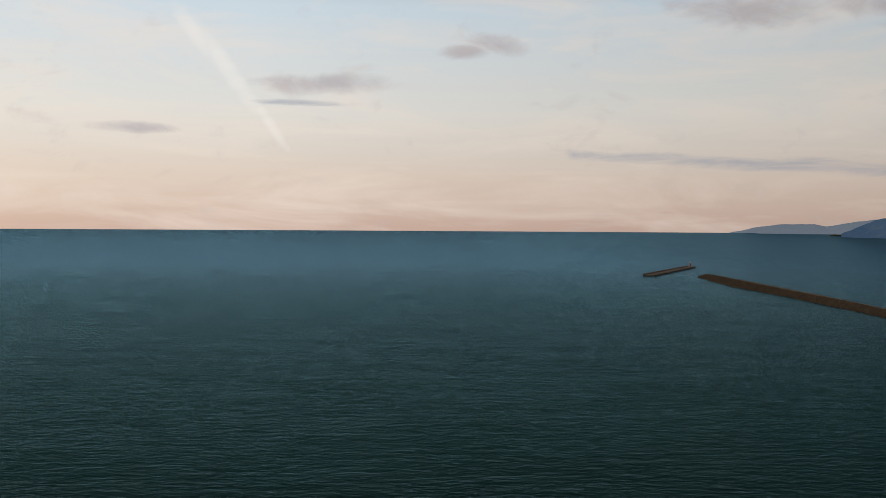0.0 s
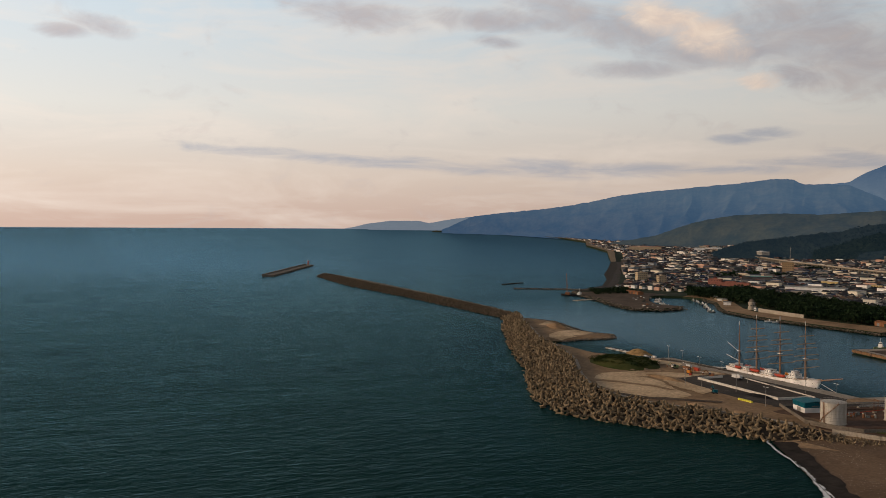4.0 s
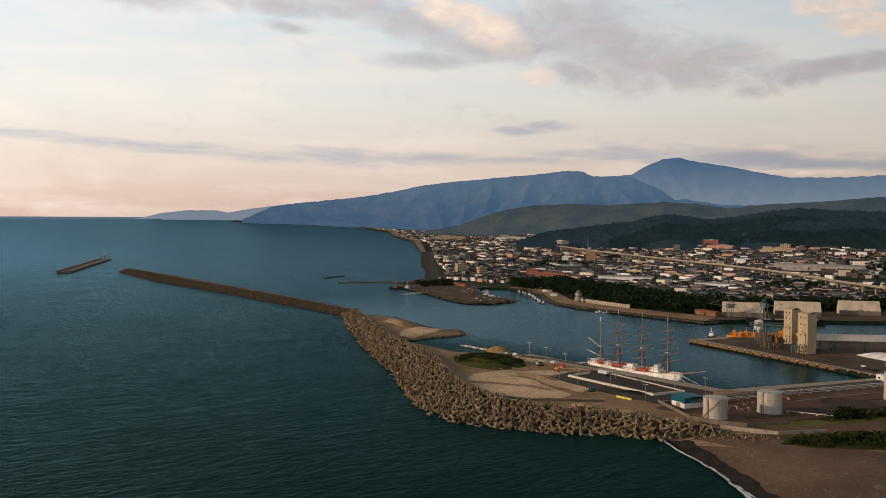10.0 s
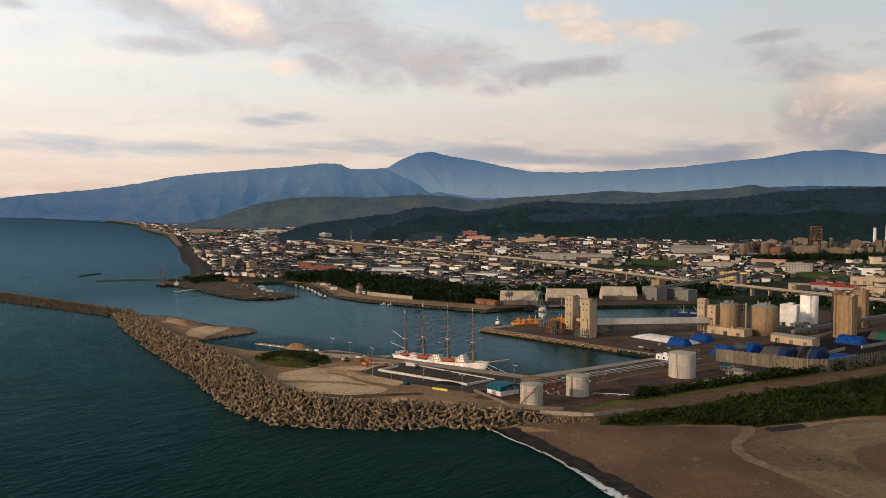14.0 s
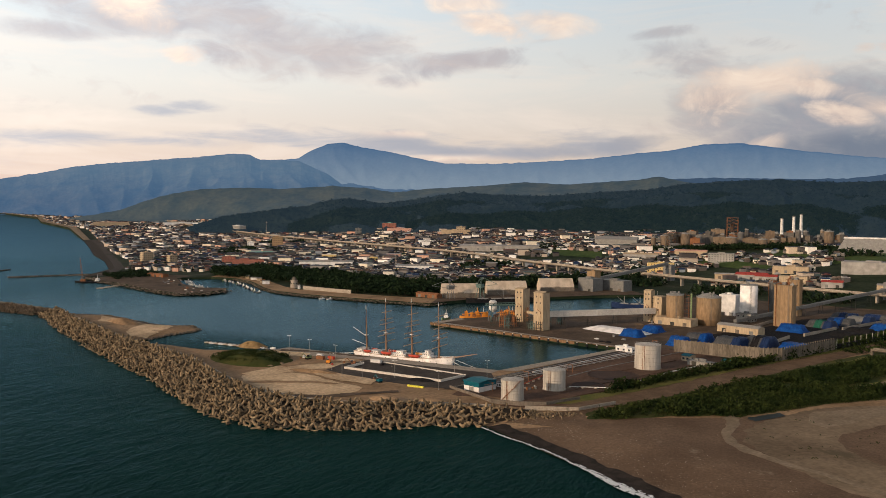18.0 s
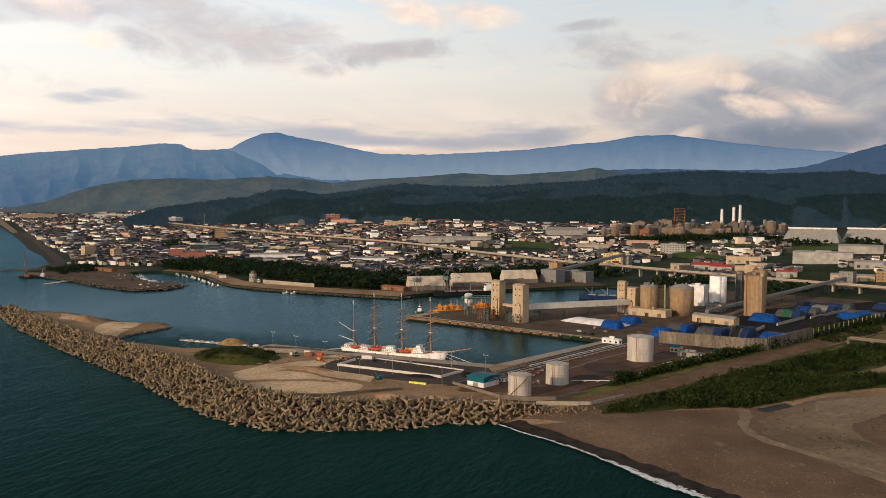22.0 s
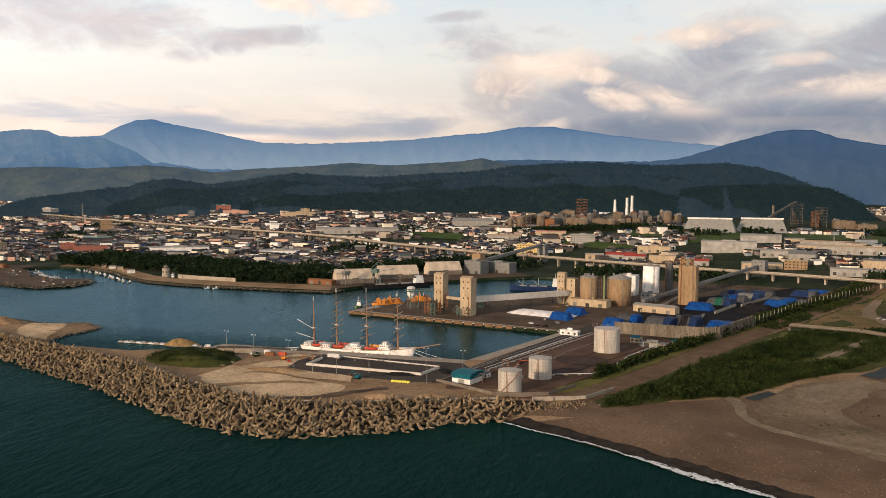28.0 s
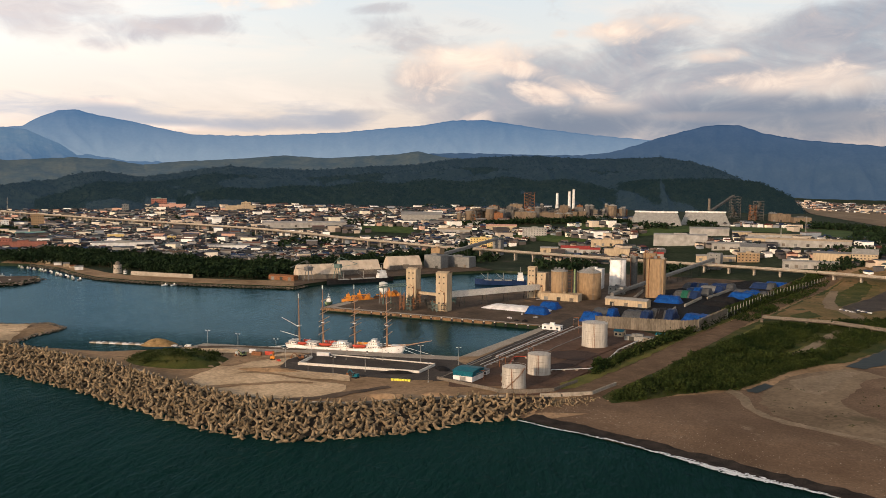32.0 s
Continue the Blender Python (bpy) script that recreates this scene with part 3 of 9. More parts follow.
def obj(name, bm, mat, smooth=False):
    me = bpy.data.meshes.new(name)
    bm.normal_update()
    bm.to_mesh(me)
    bm.free()
    for mm in (mat if isinstance(mat, (list, tuple)) else [mat]):
        me.materials.append(mm)
    if smooth:
        me.polygons.foreach_set("use_smooth", [True] * len(me.polygons))
    return new(name, me)


def part(name, bm, mat, parent, label="", smooth=False):
    ob = obj(name, bm, mat, smooth)
    ob.parent = parent
    return tagged(ob, label)


def thing(name, m, label, category, group="", kind=""):
    ob = new(name)
    ob.empty_display_size = 1
    ob.matrix_world = m
    return tagged(ob, label, category, group, kind)


def box(bm, x0, x1, y0, y1, z0, z1, mi=0):
    v = [bm.verts.new((x, y, z)) for z in (z0, z1) for x, y in ((x0, y0), (x1, y0), (x1, y1), (x0, y1))]
    for f in ((3, 2, 1, 0), (4, 5, 6, 7), (0, 1, 5, 4), (1, 2, 6, 5), (2, 3, 7, 6), (3, 0, 4, 7)):
        bm.faces.new([v[i] for i in f]).material_index = mi
    return v


def tube(bm, p, q, r0, r1=None, n=8, caps=True):
    """A tapered round bar from p to q."""
    p, q = Vector(p), Vector(q)
    r1 = r0 if r1 is None else r1
    w = (q - p).normalized()
    u = w.orthogonal().normalized()
    v = w.cross(u)
    rings = [[bm.verts.new(c + r * (u * math.cos(a) + v * math.sin(a))) for a in (2 * math.pi * i / n for i in range(n))] for c, r in ((p, r0), (q, r1))]
    for i in range(n):
        bm.faces.new((rings[0][i], rings[0][(i + 1) % n], rings[1][(i + 1) % n], rings[1][i]))
    if caps:
        bm.faces.new(rings[0][::-1]), bm.faces.new(rings[1])


def lathe(bm, profile, n=32, cx=0, cy=0):
    """Turns a profile of (radius, z) round the vertical."""
    rings = []
    for r, z in profile:
        rings.append([bm.verts.new((cx + r * math.cos(2 * math.pi * i / n), cy + r * math.sin(2 * math.pi * i / n), z)) for i in range(n)])
    for a, b in zip(rings, rings[1:]):
        for i in range(n):
            bm.faces.new((a[i], a[(i + 1) % n], b[(i + 1) % n], b[i]))
    bm.faces.new(rings[0][::-1]), bm.faces.new(rings[-1])


def gable(bm, x0, x1, y0, y1, z0, rise, over=0.4, thick=0.25, along="y"):
    """A pitched roof slab; the ridge runs along the given axis."""
    if along == "x":
        pts = [(y0 - over, z0), ((y0 + y1) / 2, z0 + rise), (y1 + over, z0)]
        ends, put = (x0 - over, x1 + over), lambda s, a, z: (s, a, z)
    else:
        pts = [(x0 - over, z0), ((x0 + x1) / 2, z0 + rise), (x1 + over, z0)]
        ends, put = (y0 - over, y1 + over), lambda s, a, z: (a, s, z)
    lo = [[bm.verts.new(put(s, a, z)) for a, z in pts] for s in ends]
    hi = [[bm.verts.new(put(s, a, z + thick)) for a, z in pts] for s in ends]
    for i in (0, 1):
        bm.faces.new((hi[0][i], hi[0][i + 1], hi[1][i + 1], hi[1][i]))
        bm.faces.new((lo[1][i], lo[1][i + 1], lo[0][i + 1], lo[0][i]))
        for s in (0, 1):
            bm.faces.new((lo[s][i], lo[s][i + 1], hi[s][i + 1], hi[s][i]))
    for i in (0, 2):
        bm.faces.new((lo[0][i], hi[0][i], hi[1][i], lo[1][i]))


def pent(bm, x0, x1, y0, y1, z0, z1, rise, along="y"):
    """Walls of a building with two gable ends."""
    v = box(bm, x0, x1, y0, y1, z0, z1)
    if along == "y":
        for a, b, y in ((4, 5, y0), (7, 6, y1)):
            bm.faces.new((v[a], v[b], bm.verts.new(((x0 + x1) / 2, y, z1 + rise))))
    else:
        for a, b, x in ((4, 7, x0), (5, 6, x1)):
            bm.faces.new((v[a], v[b], bm.verts.new((x, (y0 + y1) / 2, z1 + rise))))


# ---- ground: sea sheet and land sheet ----
CX, CY, EYE_Z, NEAR, DEEP = -60.0, 150.0, 112.0, 2600.0, 2150.0


def far(x, y, z=0.0):
    """Draws the far distance together, so that it ends within 4.8 km and still meets the horizon."""
    d = math.hypot(x - CX, y - CY)
    if d < NEAR:
        return x, y, z
    s = (NEAR + DEEP * (1 - 1 / (1 + (d - NEAR) / DEEP))) / d
    return CX + (x - CX) * s, CY + (y - CY) * s, z * s + EYE_Z * (1 - s)


def step(a, b, v):
    t = min(1.0, max(0.0, (v - a) / (b - a)))
    return t * t * (3 - 2 * t)


SPIT = [(556, 985), (568, 944), (556, 898), (547, 859), (545, 832), (558, 813), (542, 788), (524, 784), (510, 788), (480, 785)]


def inland(x, y):
    return 0.83 * (x - 965) - 0.56 * (y - 1375)


def beach_run(x, y):
    return 0.86 * (x - 360) - 0.52 * (y - 393)


def height(x, y):
    south = 1 - step(500, 1000, y)
    z = 3.0 + 36.0 * step(400 + 240 * south, 950 + 100 * south, inland(x, y)) * step(-900, 300, y)
    if y < 420:
        z = min(z, -0.5 + 0.075 * beach_run(x, y)) if beach_run(x, y) < 60 else z
    if x > 800 and y > 1300:
        z = min(z, 0.5 + 0.06 * max(0, inland(x, y) - 20))
    if y > 770 and x < 600:      # the spit shelves into the water
        best = 99.0
        for (x0, y0), (x1, y1) in zip(SPIT, SPIT[1:]):
            t = max(0, min(1, ((x - x0) * (x1 - x0) + (y - y0) * (y1 - y0)) / ((x1 - x0) ** 2 + (y1 - y0) ** 2)))
            best = min(best, math.hypot(x - x0 - t * (x1 - x0), y - y0 - t * (y1 - y0)))
        z = min(z, 0.15 + 0.2 * best)
    d = math.hypot(x - CX, y - CY)
    return max(z, 6 * step(2600, 3600, d)) + 8 * step(3500, 9000, d)


bm = bmesh.new()
rings = [0, 30, 80, 160, 300, 500, 800, 1200, 1800, 2600, 2900, 3200, 3600, 4000, 4500, 5000, 5700, 6500, 7500, 8500, 10000, 12000, 14500, 17000, 20000, 23000]
prev = None
for d in rings[1:]:
    ring = [bm.verts.new(far(CX + d * math.sin(2 * math.pi * i / 240), CY + d * math.cos(2 * math.pi * i / 240))) for i in range(240)]
    for i in range(240):
        if prev:
            bm.faces.new((prev[i], ring[i], ring[(i + 1) % 240], prev[(i + 1) % 240]))
    if not prev:
        bm.faces.new(ring[::-1])
    prev = ring
for f in bm.faces:
    f.normal_update()
    if f.normal.z < 0:
        f.normal_flip()
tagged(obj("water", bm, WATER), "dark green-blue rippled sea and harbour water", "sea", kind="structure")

QUAY = [(450, 777), (454, 743), (452, 694), (470, 655), (488, 640), (496, 612), (496, 449), (635, 404), (685, 616), (728, 606),
        (872, 483), (878, 440), (1048, 458), (1052, 508), (1017, 553), (958, 605), (882, 678), (848, 692), (822, 697), (821, 830), (826, 896),
        (840, 949), (862, 984), (917, 1053), (950, 1121), (944, 1163), (922, 1185), (900, 1190), (840, 1115), (813, 1062), (826, 1030),
        (809, 1010), (773, 1007), (749, 1027), (761, 1086), (798, 1183), (816, 1252), (846, 1322), (868, 1362)]
COAST = [(980, 1436), (1110, 1605), (1225, 1779), (1400, 2010), (1640, 2335), (2225, 3160), (2770, 4088), (3338, 4906), (4065, 6280), (4909, 8219), (5300, 9680), (6500, 14000)]
SHORE = [(-900, -1800), (100, -60), (230, 175), (292, 280), (325, 332), (345, 365), (364, 396)]
CREST = [(384, 404), (377, 425), (363, 454), (348, 481), (344, 512), (349, 548), (371, 596), (407, 659), (432, 721), (450, 785), (540, 985)]
FAR_EDGE = [(22000, 9000), (22000, -14000), (-900, -14000)]
LAND = SHORE + CREST + SPIT + QUAY + COAST + FAR_EDGE


def inside(poly, x, y):
    hit, j = False, len(poly) - 1
    for i in range(len(poly)):
        (xi, yi), (xj, yj) = poly[i], poly[j]
        if (yi > y) != (yj > y) and x < (xj - xi) * (y - yi) / (yj - yi) + xi:
            hit = not hit
        j = i
    return hit


def sheet(name, poly, mat, lift=0.0, step_=25.0, hf=height, skirt=0.0, extra=()):
    """A sheet with an exact outline, draped on the ground; skirt: how far its edge goes down."""
    pts = [Vector(p) for p in poly]
    n = len(pts)
    xs, ys = [p[0] for p in poly], [p[1] for p in poly]
    grid = list(extra)
    if step_:
        gx = np.arange(math.floor(min(xs) / step_) * step_, max(xs), step_)
        gy = np.arange(math.floor(min(ys) / step_) * step_, max(ys), step_)
        grid += [(float(a), float(b)) for a in gx for b in gy]
    pts += [Vector(p) for p in grid if inside(poly, *p)]
    co, _, tri, *_ = geometry.delaunay_2d_cdt(pts, [(i, (i + 1) % n) for i in range(n)], [], 1, 0.01)
    b = bmesh.new()
    vs = [b.verts.new(far(c.x, c.y, hf(c.x, c.y) + lift)) for c in co]
    for t in tri:
        f = b.faces.new([vs[i] for i in t])
        f.normal_update()
        if f.normal.z < 0:
            f.normal_flip()
    if skirt:
        lo = []
        for x, y in poly:
            fx, fy, fz = far(x, y, hf(x, y) + lift)
            lo.append((b.verts.new((fx, fy, fz)), b.verts.new((fx, fy, fz - skirt))))
        for i in range(n):
            (a, c), (d, e_) = lo[i], lo[(i + 1) % n]
            b.faces.new((a, c, e_, d))
        bmesh.ops.recalc_face_normals(b, faces=[f for f in b.faces if abs(f.normal.z) < 0.3])
    return obj(name, b, mat)


fan = [(x, y) for x in range(-100, 2500, 60) for y in range(-900, 2600, 60) if not (100 < x < 1060 and -80 < y < 720)]
fan += [(x, y) for x in range(100, 1060, 20) for y in range(-80, 720, 20)]
fan += [(CX + d * math.sin(a), CY + d * math.cos(a)) for d in (2700, 2900, 3200, 3600, 4000, 4500, 5000, 5700, 6500, 7500, 8500, 10000, 12000, 14500, 17000) for a in np.radians(np.arange(20, 175, 2.25))]
tagged(sheet("ground", LAND, TOWN, 0.0, 0, skirt=5.0, extra=fan), "flat coastal land with streets, gardens and fields", "ground", kind="structure")

# ---- hills and mountains, far behind the town ----
def ground_at(r, az_):
    """Height of the land sheet at a built distance and azimuth."""
    u = (r - NEAR) / DEEP
    d = r if u <= 0 else NEAR + DEEP * u / (1 - u)
    x, y = CX + d * math.sin(radians(az_)), CY + d * math.cos(radians(az_))
    return far(x, y, height(x, y))[2]


def ridge(name, crest, dist, depths, mat, label, rough=6.0, seed=0, n=520, rows=26, spurs=0.35, relief=0.4, kind="structure"):
    """A range seen round the place: crest as (azimuth, elevation) in degrees from the middle of the flight; spurs and gullies run down from it."""
    azs, els = zip(*crest)
    b = bmesh.new()
    prev = None

    def fold(a_, t, f, k):
        lean = 2.2 * noise.noise(Vector((a_ * 0.12, seed, k))) * (1 - t)
        return 1 - 2.6 * abs(noise.noise(Vector((a_ * f + lean + 0.8 * noise.noise(Vector((a_ * 0.5, t * 2.0, seed + k))), t * 1.6 + k, seed))))

    for i in range(n + 1):
        az_ = azs[0] + (azs[-1] - azs[0]) * i / n
        top = math.tan(radians(float(np.interp(az_, azs, els)))) * dist + 124
        depth = float(np.interp(az_, *zip(*depths)))
        foot = min(ground_at(dist - depth, az_) - 4, top - 2)
        col = []
        for j in range(rows + 1):
            t = j / rows
            d = dist - depth * (1 - t)
            x, y = CX + d * math.sin(radians(az_)), CY + d * math.cos(radians(az_))
            p = 1.3 - relief * (0.7 * fold(az_, t, spurs, 0) + 0.3 * fold(az_, t, spurs * 2.3, 5))
            h = foot + (top - foot) * t ** max(0.55, p)
            s = noise.fractal(Vector((x * 0.004 + seed, y * 0.004, seed)), 0.9, 2.1, 6)
            h += s * rough * math.sin(math.pi * min(1, t * 0.97 + 0.03)) + noise.fractal(Vector((az_ * 1.9, seed, t * 2)), 0.8, 2.2, 4) * rough * 0.26 * t
            col.append(b.verts.new((x, y, h)))
        x, y = CX + (dist + 60) * math.sin(radians(az_)), CY + (dist + 60) * math.cos(radians(az_))
        col.append(b.verts.new((x, y, foot - 30)))
        if prev:
            for j in range(rows + 1):
                b.faces.new((prev[j], col[j], col[j + 1], prev[j + 1]))
        prev = col
    ob = obj(name, b, mat, True)
    return tagged(ob, label, "mountain", kind=kind)


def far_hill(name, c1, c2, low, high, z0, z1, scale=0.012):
    """Wooded slopes far off; evening haze painted on as glow, its colour at the foot and at the crest."""
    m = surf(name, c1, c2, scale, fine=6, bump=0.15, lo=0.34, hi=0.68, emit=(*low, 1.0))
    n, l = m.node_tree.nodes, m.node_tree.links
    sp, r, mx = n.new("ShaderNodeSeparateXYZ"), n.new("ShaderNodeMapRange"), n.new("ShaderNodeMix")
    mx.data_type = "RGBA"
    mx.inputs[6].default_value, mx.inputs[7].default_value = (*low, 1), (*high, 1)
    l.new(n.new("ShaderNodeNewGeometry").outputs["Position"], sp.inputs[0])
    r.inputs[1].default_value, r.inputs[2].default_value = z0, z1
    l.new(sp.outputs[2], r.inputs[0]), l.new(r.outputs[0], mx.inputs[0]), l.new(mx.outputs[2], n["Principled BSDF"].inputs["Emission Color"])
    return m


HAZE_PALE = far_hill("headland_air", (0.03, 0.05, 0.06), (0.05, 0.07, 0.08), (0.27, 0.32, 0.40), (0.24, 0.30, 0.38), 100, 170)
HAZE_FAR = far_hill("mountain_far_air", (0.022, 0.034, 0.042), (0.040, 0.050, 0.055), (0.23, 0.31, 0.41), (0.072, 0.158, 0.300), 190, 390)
# crest glows brighter than the foot: sunlit upper slopes put into the emission
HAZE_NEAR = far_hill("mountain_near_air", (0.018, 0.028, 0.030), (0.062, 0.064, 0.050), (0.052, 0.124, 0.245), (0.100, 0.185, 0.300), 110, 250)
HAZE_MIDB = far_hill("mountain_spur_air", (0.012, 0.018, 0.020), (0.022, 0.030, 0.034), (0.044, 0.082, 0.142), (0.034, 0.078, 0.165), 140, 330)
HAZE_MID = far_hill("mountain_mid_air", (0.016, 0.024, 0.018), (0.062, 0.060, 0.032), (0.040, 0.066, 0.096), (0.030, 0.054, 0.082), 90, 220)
# haze added as a faint blue glow on the wooded hills and their foliage
FOREST_FAR = far_hill("forest_hill_far_haze", (0.004, 0.009, 0.008), (0.012, 0.017, 0.012), (0.018, 0.032, 0.046), (0.012, 0.025, 0.040), 40, 180, 0.02)
FOREST = far_hill("forest_hill_haze", (0.004, 0.009, 0.007), (0.012, 0.018, 0.011), (0.009, 0.019, 0.024), (0.005, 0.013, 0.019), 40, 180, 0.02)
HILLLEAF_FAR = far_hill("hill_foliage_far_haze", (0.004, 0.009, 0.008), (0.011, 0.016, 0.011), (0.018, 0.032, 0.046), (0.012, 0.025, 0.040), 40, 180, 0.01)
FOREST_MID = far_hill("forest_hill_mid_haze", (0.004, 0.009, 0.008), (0.012, 0.018, 0.011), (0.011, 0.022, 0.030), (0.007, 0.017, 0.026), 40, 180, 0.02)
HILLLEAF = far_hill("hill_foliage_haze", (0.004, 0.009, 0.007), (0.011, 0.017, 0.010), (0.009, 0.019, 0.024), (0.005, 0.013, 0.019), 40, 180, 0.01)
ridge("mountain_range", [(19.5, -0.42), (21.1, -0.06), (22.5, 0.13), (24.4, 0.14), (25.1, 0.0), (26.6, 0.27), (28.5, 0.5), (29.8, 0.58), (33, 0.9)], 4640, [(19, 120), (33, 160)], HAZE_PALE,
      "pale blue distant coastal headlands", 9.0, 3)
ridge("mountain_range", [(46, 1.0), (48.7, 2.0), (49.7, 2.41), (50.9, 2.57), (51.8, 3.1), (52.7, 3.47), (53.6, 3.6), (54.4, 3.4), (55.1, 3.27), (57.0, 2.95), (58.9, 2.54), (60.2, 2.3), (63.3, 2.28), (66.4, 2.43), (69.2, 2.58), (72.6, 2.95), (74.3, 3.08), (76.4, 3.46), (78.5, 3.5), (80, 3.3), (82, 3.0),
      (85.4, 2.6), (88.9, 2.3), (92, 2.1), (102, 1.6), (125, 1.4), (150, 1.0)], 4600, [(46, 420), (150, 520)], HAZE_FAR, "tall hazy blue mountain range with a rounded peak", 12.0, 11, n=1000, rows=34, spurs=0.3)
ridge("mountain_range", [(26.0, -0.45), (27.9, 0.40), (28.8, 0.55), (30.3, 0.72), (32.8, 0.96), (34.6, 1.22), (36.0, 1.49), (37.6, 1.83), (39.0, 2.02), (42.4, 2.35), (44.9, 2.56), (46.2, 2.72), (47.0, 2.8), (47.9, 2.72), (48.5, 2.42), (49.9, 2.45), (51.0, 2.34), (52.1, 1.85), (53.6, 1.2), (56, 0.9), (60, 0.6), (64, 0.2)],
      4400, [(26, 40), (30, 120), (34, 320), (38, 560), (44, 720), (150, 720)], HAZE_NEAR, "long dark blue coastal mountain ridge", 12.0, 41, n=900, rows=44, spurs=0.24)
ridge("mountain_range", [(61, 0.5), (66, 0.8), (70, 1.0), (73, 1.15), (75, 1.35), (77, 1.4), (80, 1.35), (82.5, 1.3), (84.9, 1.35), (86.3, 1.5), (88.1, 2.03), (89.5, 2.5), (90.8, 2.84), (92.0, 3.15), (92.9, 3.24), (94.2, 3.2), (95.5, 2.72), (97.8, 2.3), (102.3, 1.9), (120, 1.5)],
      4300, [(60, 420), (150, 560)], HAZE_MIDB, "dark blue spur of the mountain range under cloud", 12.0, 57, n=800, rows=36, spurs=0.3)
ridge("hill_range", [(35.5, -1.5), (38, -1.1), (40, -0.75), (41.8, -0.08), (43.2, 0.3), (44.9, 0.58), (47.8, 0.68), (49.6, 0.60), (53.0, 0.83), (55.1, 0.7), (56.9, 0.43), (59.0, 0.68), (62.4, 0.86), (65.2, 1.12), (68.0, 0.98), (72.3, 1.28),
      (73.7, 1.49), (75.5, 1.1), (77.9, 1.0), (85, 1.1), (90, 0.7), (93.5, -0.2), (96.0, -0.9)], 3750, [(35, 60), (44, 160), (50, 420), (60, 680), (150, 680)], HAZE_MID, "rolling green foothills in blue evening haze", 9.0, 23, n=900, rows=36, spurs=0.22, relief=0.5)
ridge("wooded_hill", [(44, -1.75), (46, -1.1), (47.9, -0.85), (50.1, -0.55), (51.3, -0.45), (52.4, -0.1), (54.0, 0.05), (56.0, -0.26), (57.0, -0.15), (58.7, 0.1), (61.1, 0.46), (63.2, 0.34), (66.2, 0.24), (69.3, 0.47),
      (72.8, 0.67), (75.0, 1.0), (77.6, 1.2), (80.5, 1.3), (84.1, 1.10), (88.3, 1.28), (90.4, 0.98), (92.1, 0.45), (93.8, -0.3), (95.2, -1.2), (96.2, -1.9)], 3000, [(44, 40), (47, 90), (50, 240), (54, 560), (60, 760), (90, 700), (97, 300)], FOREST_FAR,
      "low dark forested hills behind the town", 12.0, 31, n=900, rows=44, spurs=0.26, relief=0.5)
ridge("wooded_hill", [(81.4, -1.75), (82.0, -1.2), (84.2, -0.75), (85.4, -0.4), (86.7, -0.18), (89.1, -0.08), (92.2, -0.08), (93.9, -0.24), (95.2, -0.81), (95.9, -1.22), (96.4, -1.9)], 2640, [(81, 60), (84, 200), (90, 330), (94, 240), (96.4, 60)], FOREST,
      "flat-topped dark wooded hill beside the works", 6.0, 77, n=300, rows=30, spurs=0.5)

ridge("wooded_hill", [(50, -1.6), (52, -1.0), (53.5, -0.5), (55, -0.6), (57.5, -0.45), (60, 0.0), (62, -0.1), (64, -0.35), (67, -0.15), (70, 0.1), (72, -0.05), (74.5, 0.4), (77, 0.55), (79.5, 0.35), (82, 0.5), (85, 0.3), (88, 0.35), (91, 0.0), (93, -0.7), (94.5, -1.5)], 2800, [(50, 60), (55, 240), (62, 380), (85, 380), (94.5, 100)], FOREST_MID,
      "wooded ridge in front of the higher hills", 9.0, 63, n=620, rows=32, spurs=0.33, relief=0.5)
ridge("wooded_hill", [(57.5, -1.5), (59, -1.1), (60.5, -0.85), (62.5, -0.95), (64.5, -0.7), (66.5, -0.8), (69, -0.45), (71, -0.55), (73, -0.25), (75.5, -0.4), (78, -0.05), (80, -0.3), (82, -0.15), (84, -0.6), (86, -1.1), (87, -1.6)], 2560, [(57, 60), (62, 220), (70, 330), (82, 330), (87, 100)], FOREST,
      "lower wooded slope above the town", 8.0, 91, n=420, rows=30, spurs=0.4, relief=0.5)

# ---- ground surfaces laid on the land ----
patch_count = [0]
VERGE = surf("dry_verge_grass", (0.075, 0.085, 0.020), (0.16, 0.135, 0.040), 0.06, fine=14, bump=0.7)
STREAM = surf("pale_stream_sand", (0.17, 0.125, 0.080), (0.27, 0.205, 0.138), 0.05, fine=10)


def ragged(poly, amp):
    """The outline broken up by noise, as worn or grown ground has it."""
    out = []
    for (x0, y0), (x1, y1) in zip(poly, poly[1:] + poly[:1]):
        ln = math.hypot(x1 - x0, y1 - y0)
        k = max(1, min(60, int(ln / (2.2 * amp))))
        for i in range(k):
            x, y = x0 + (x1 - x0) * i / k, y0 + (y1 - y0) * i / k
            out.append((x + amp * (noise.noise(Vector((x * 0.11, y * 0.11, 3))) + 0.6 * noise.noise(Vector((x * 0.37, y * 0.37, 8)))), y + amp * (noise.noise(Vector((x * 0.11, y * 0.11, 13))) + 0.6 * noise.noise(Vector((x * 0.37, y * 0.37, 18))))))
    return out


def patch(name, poly, mat, lift, label, category="ground", step_=20.0, edge=0.0):
    poly = ragged(poly, edge) if edge else poly
    patch_count[0] += 1
    lift = 0.1 + lift * 1.5 + patch_count[0] * 0.008
    return tagged(sheet(name, poly, mat, lift, step_), label, category, kind="structure")


patch("ground_peninsula", CREST + SPIT + QUAY[:7] + [(560, 428), (540, 380), (430, 362), (400, 372)], DIRT, 0.06, "bare brown earth of the harbour peninsula")
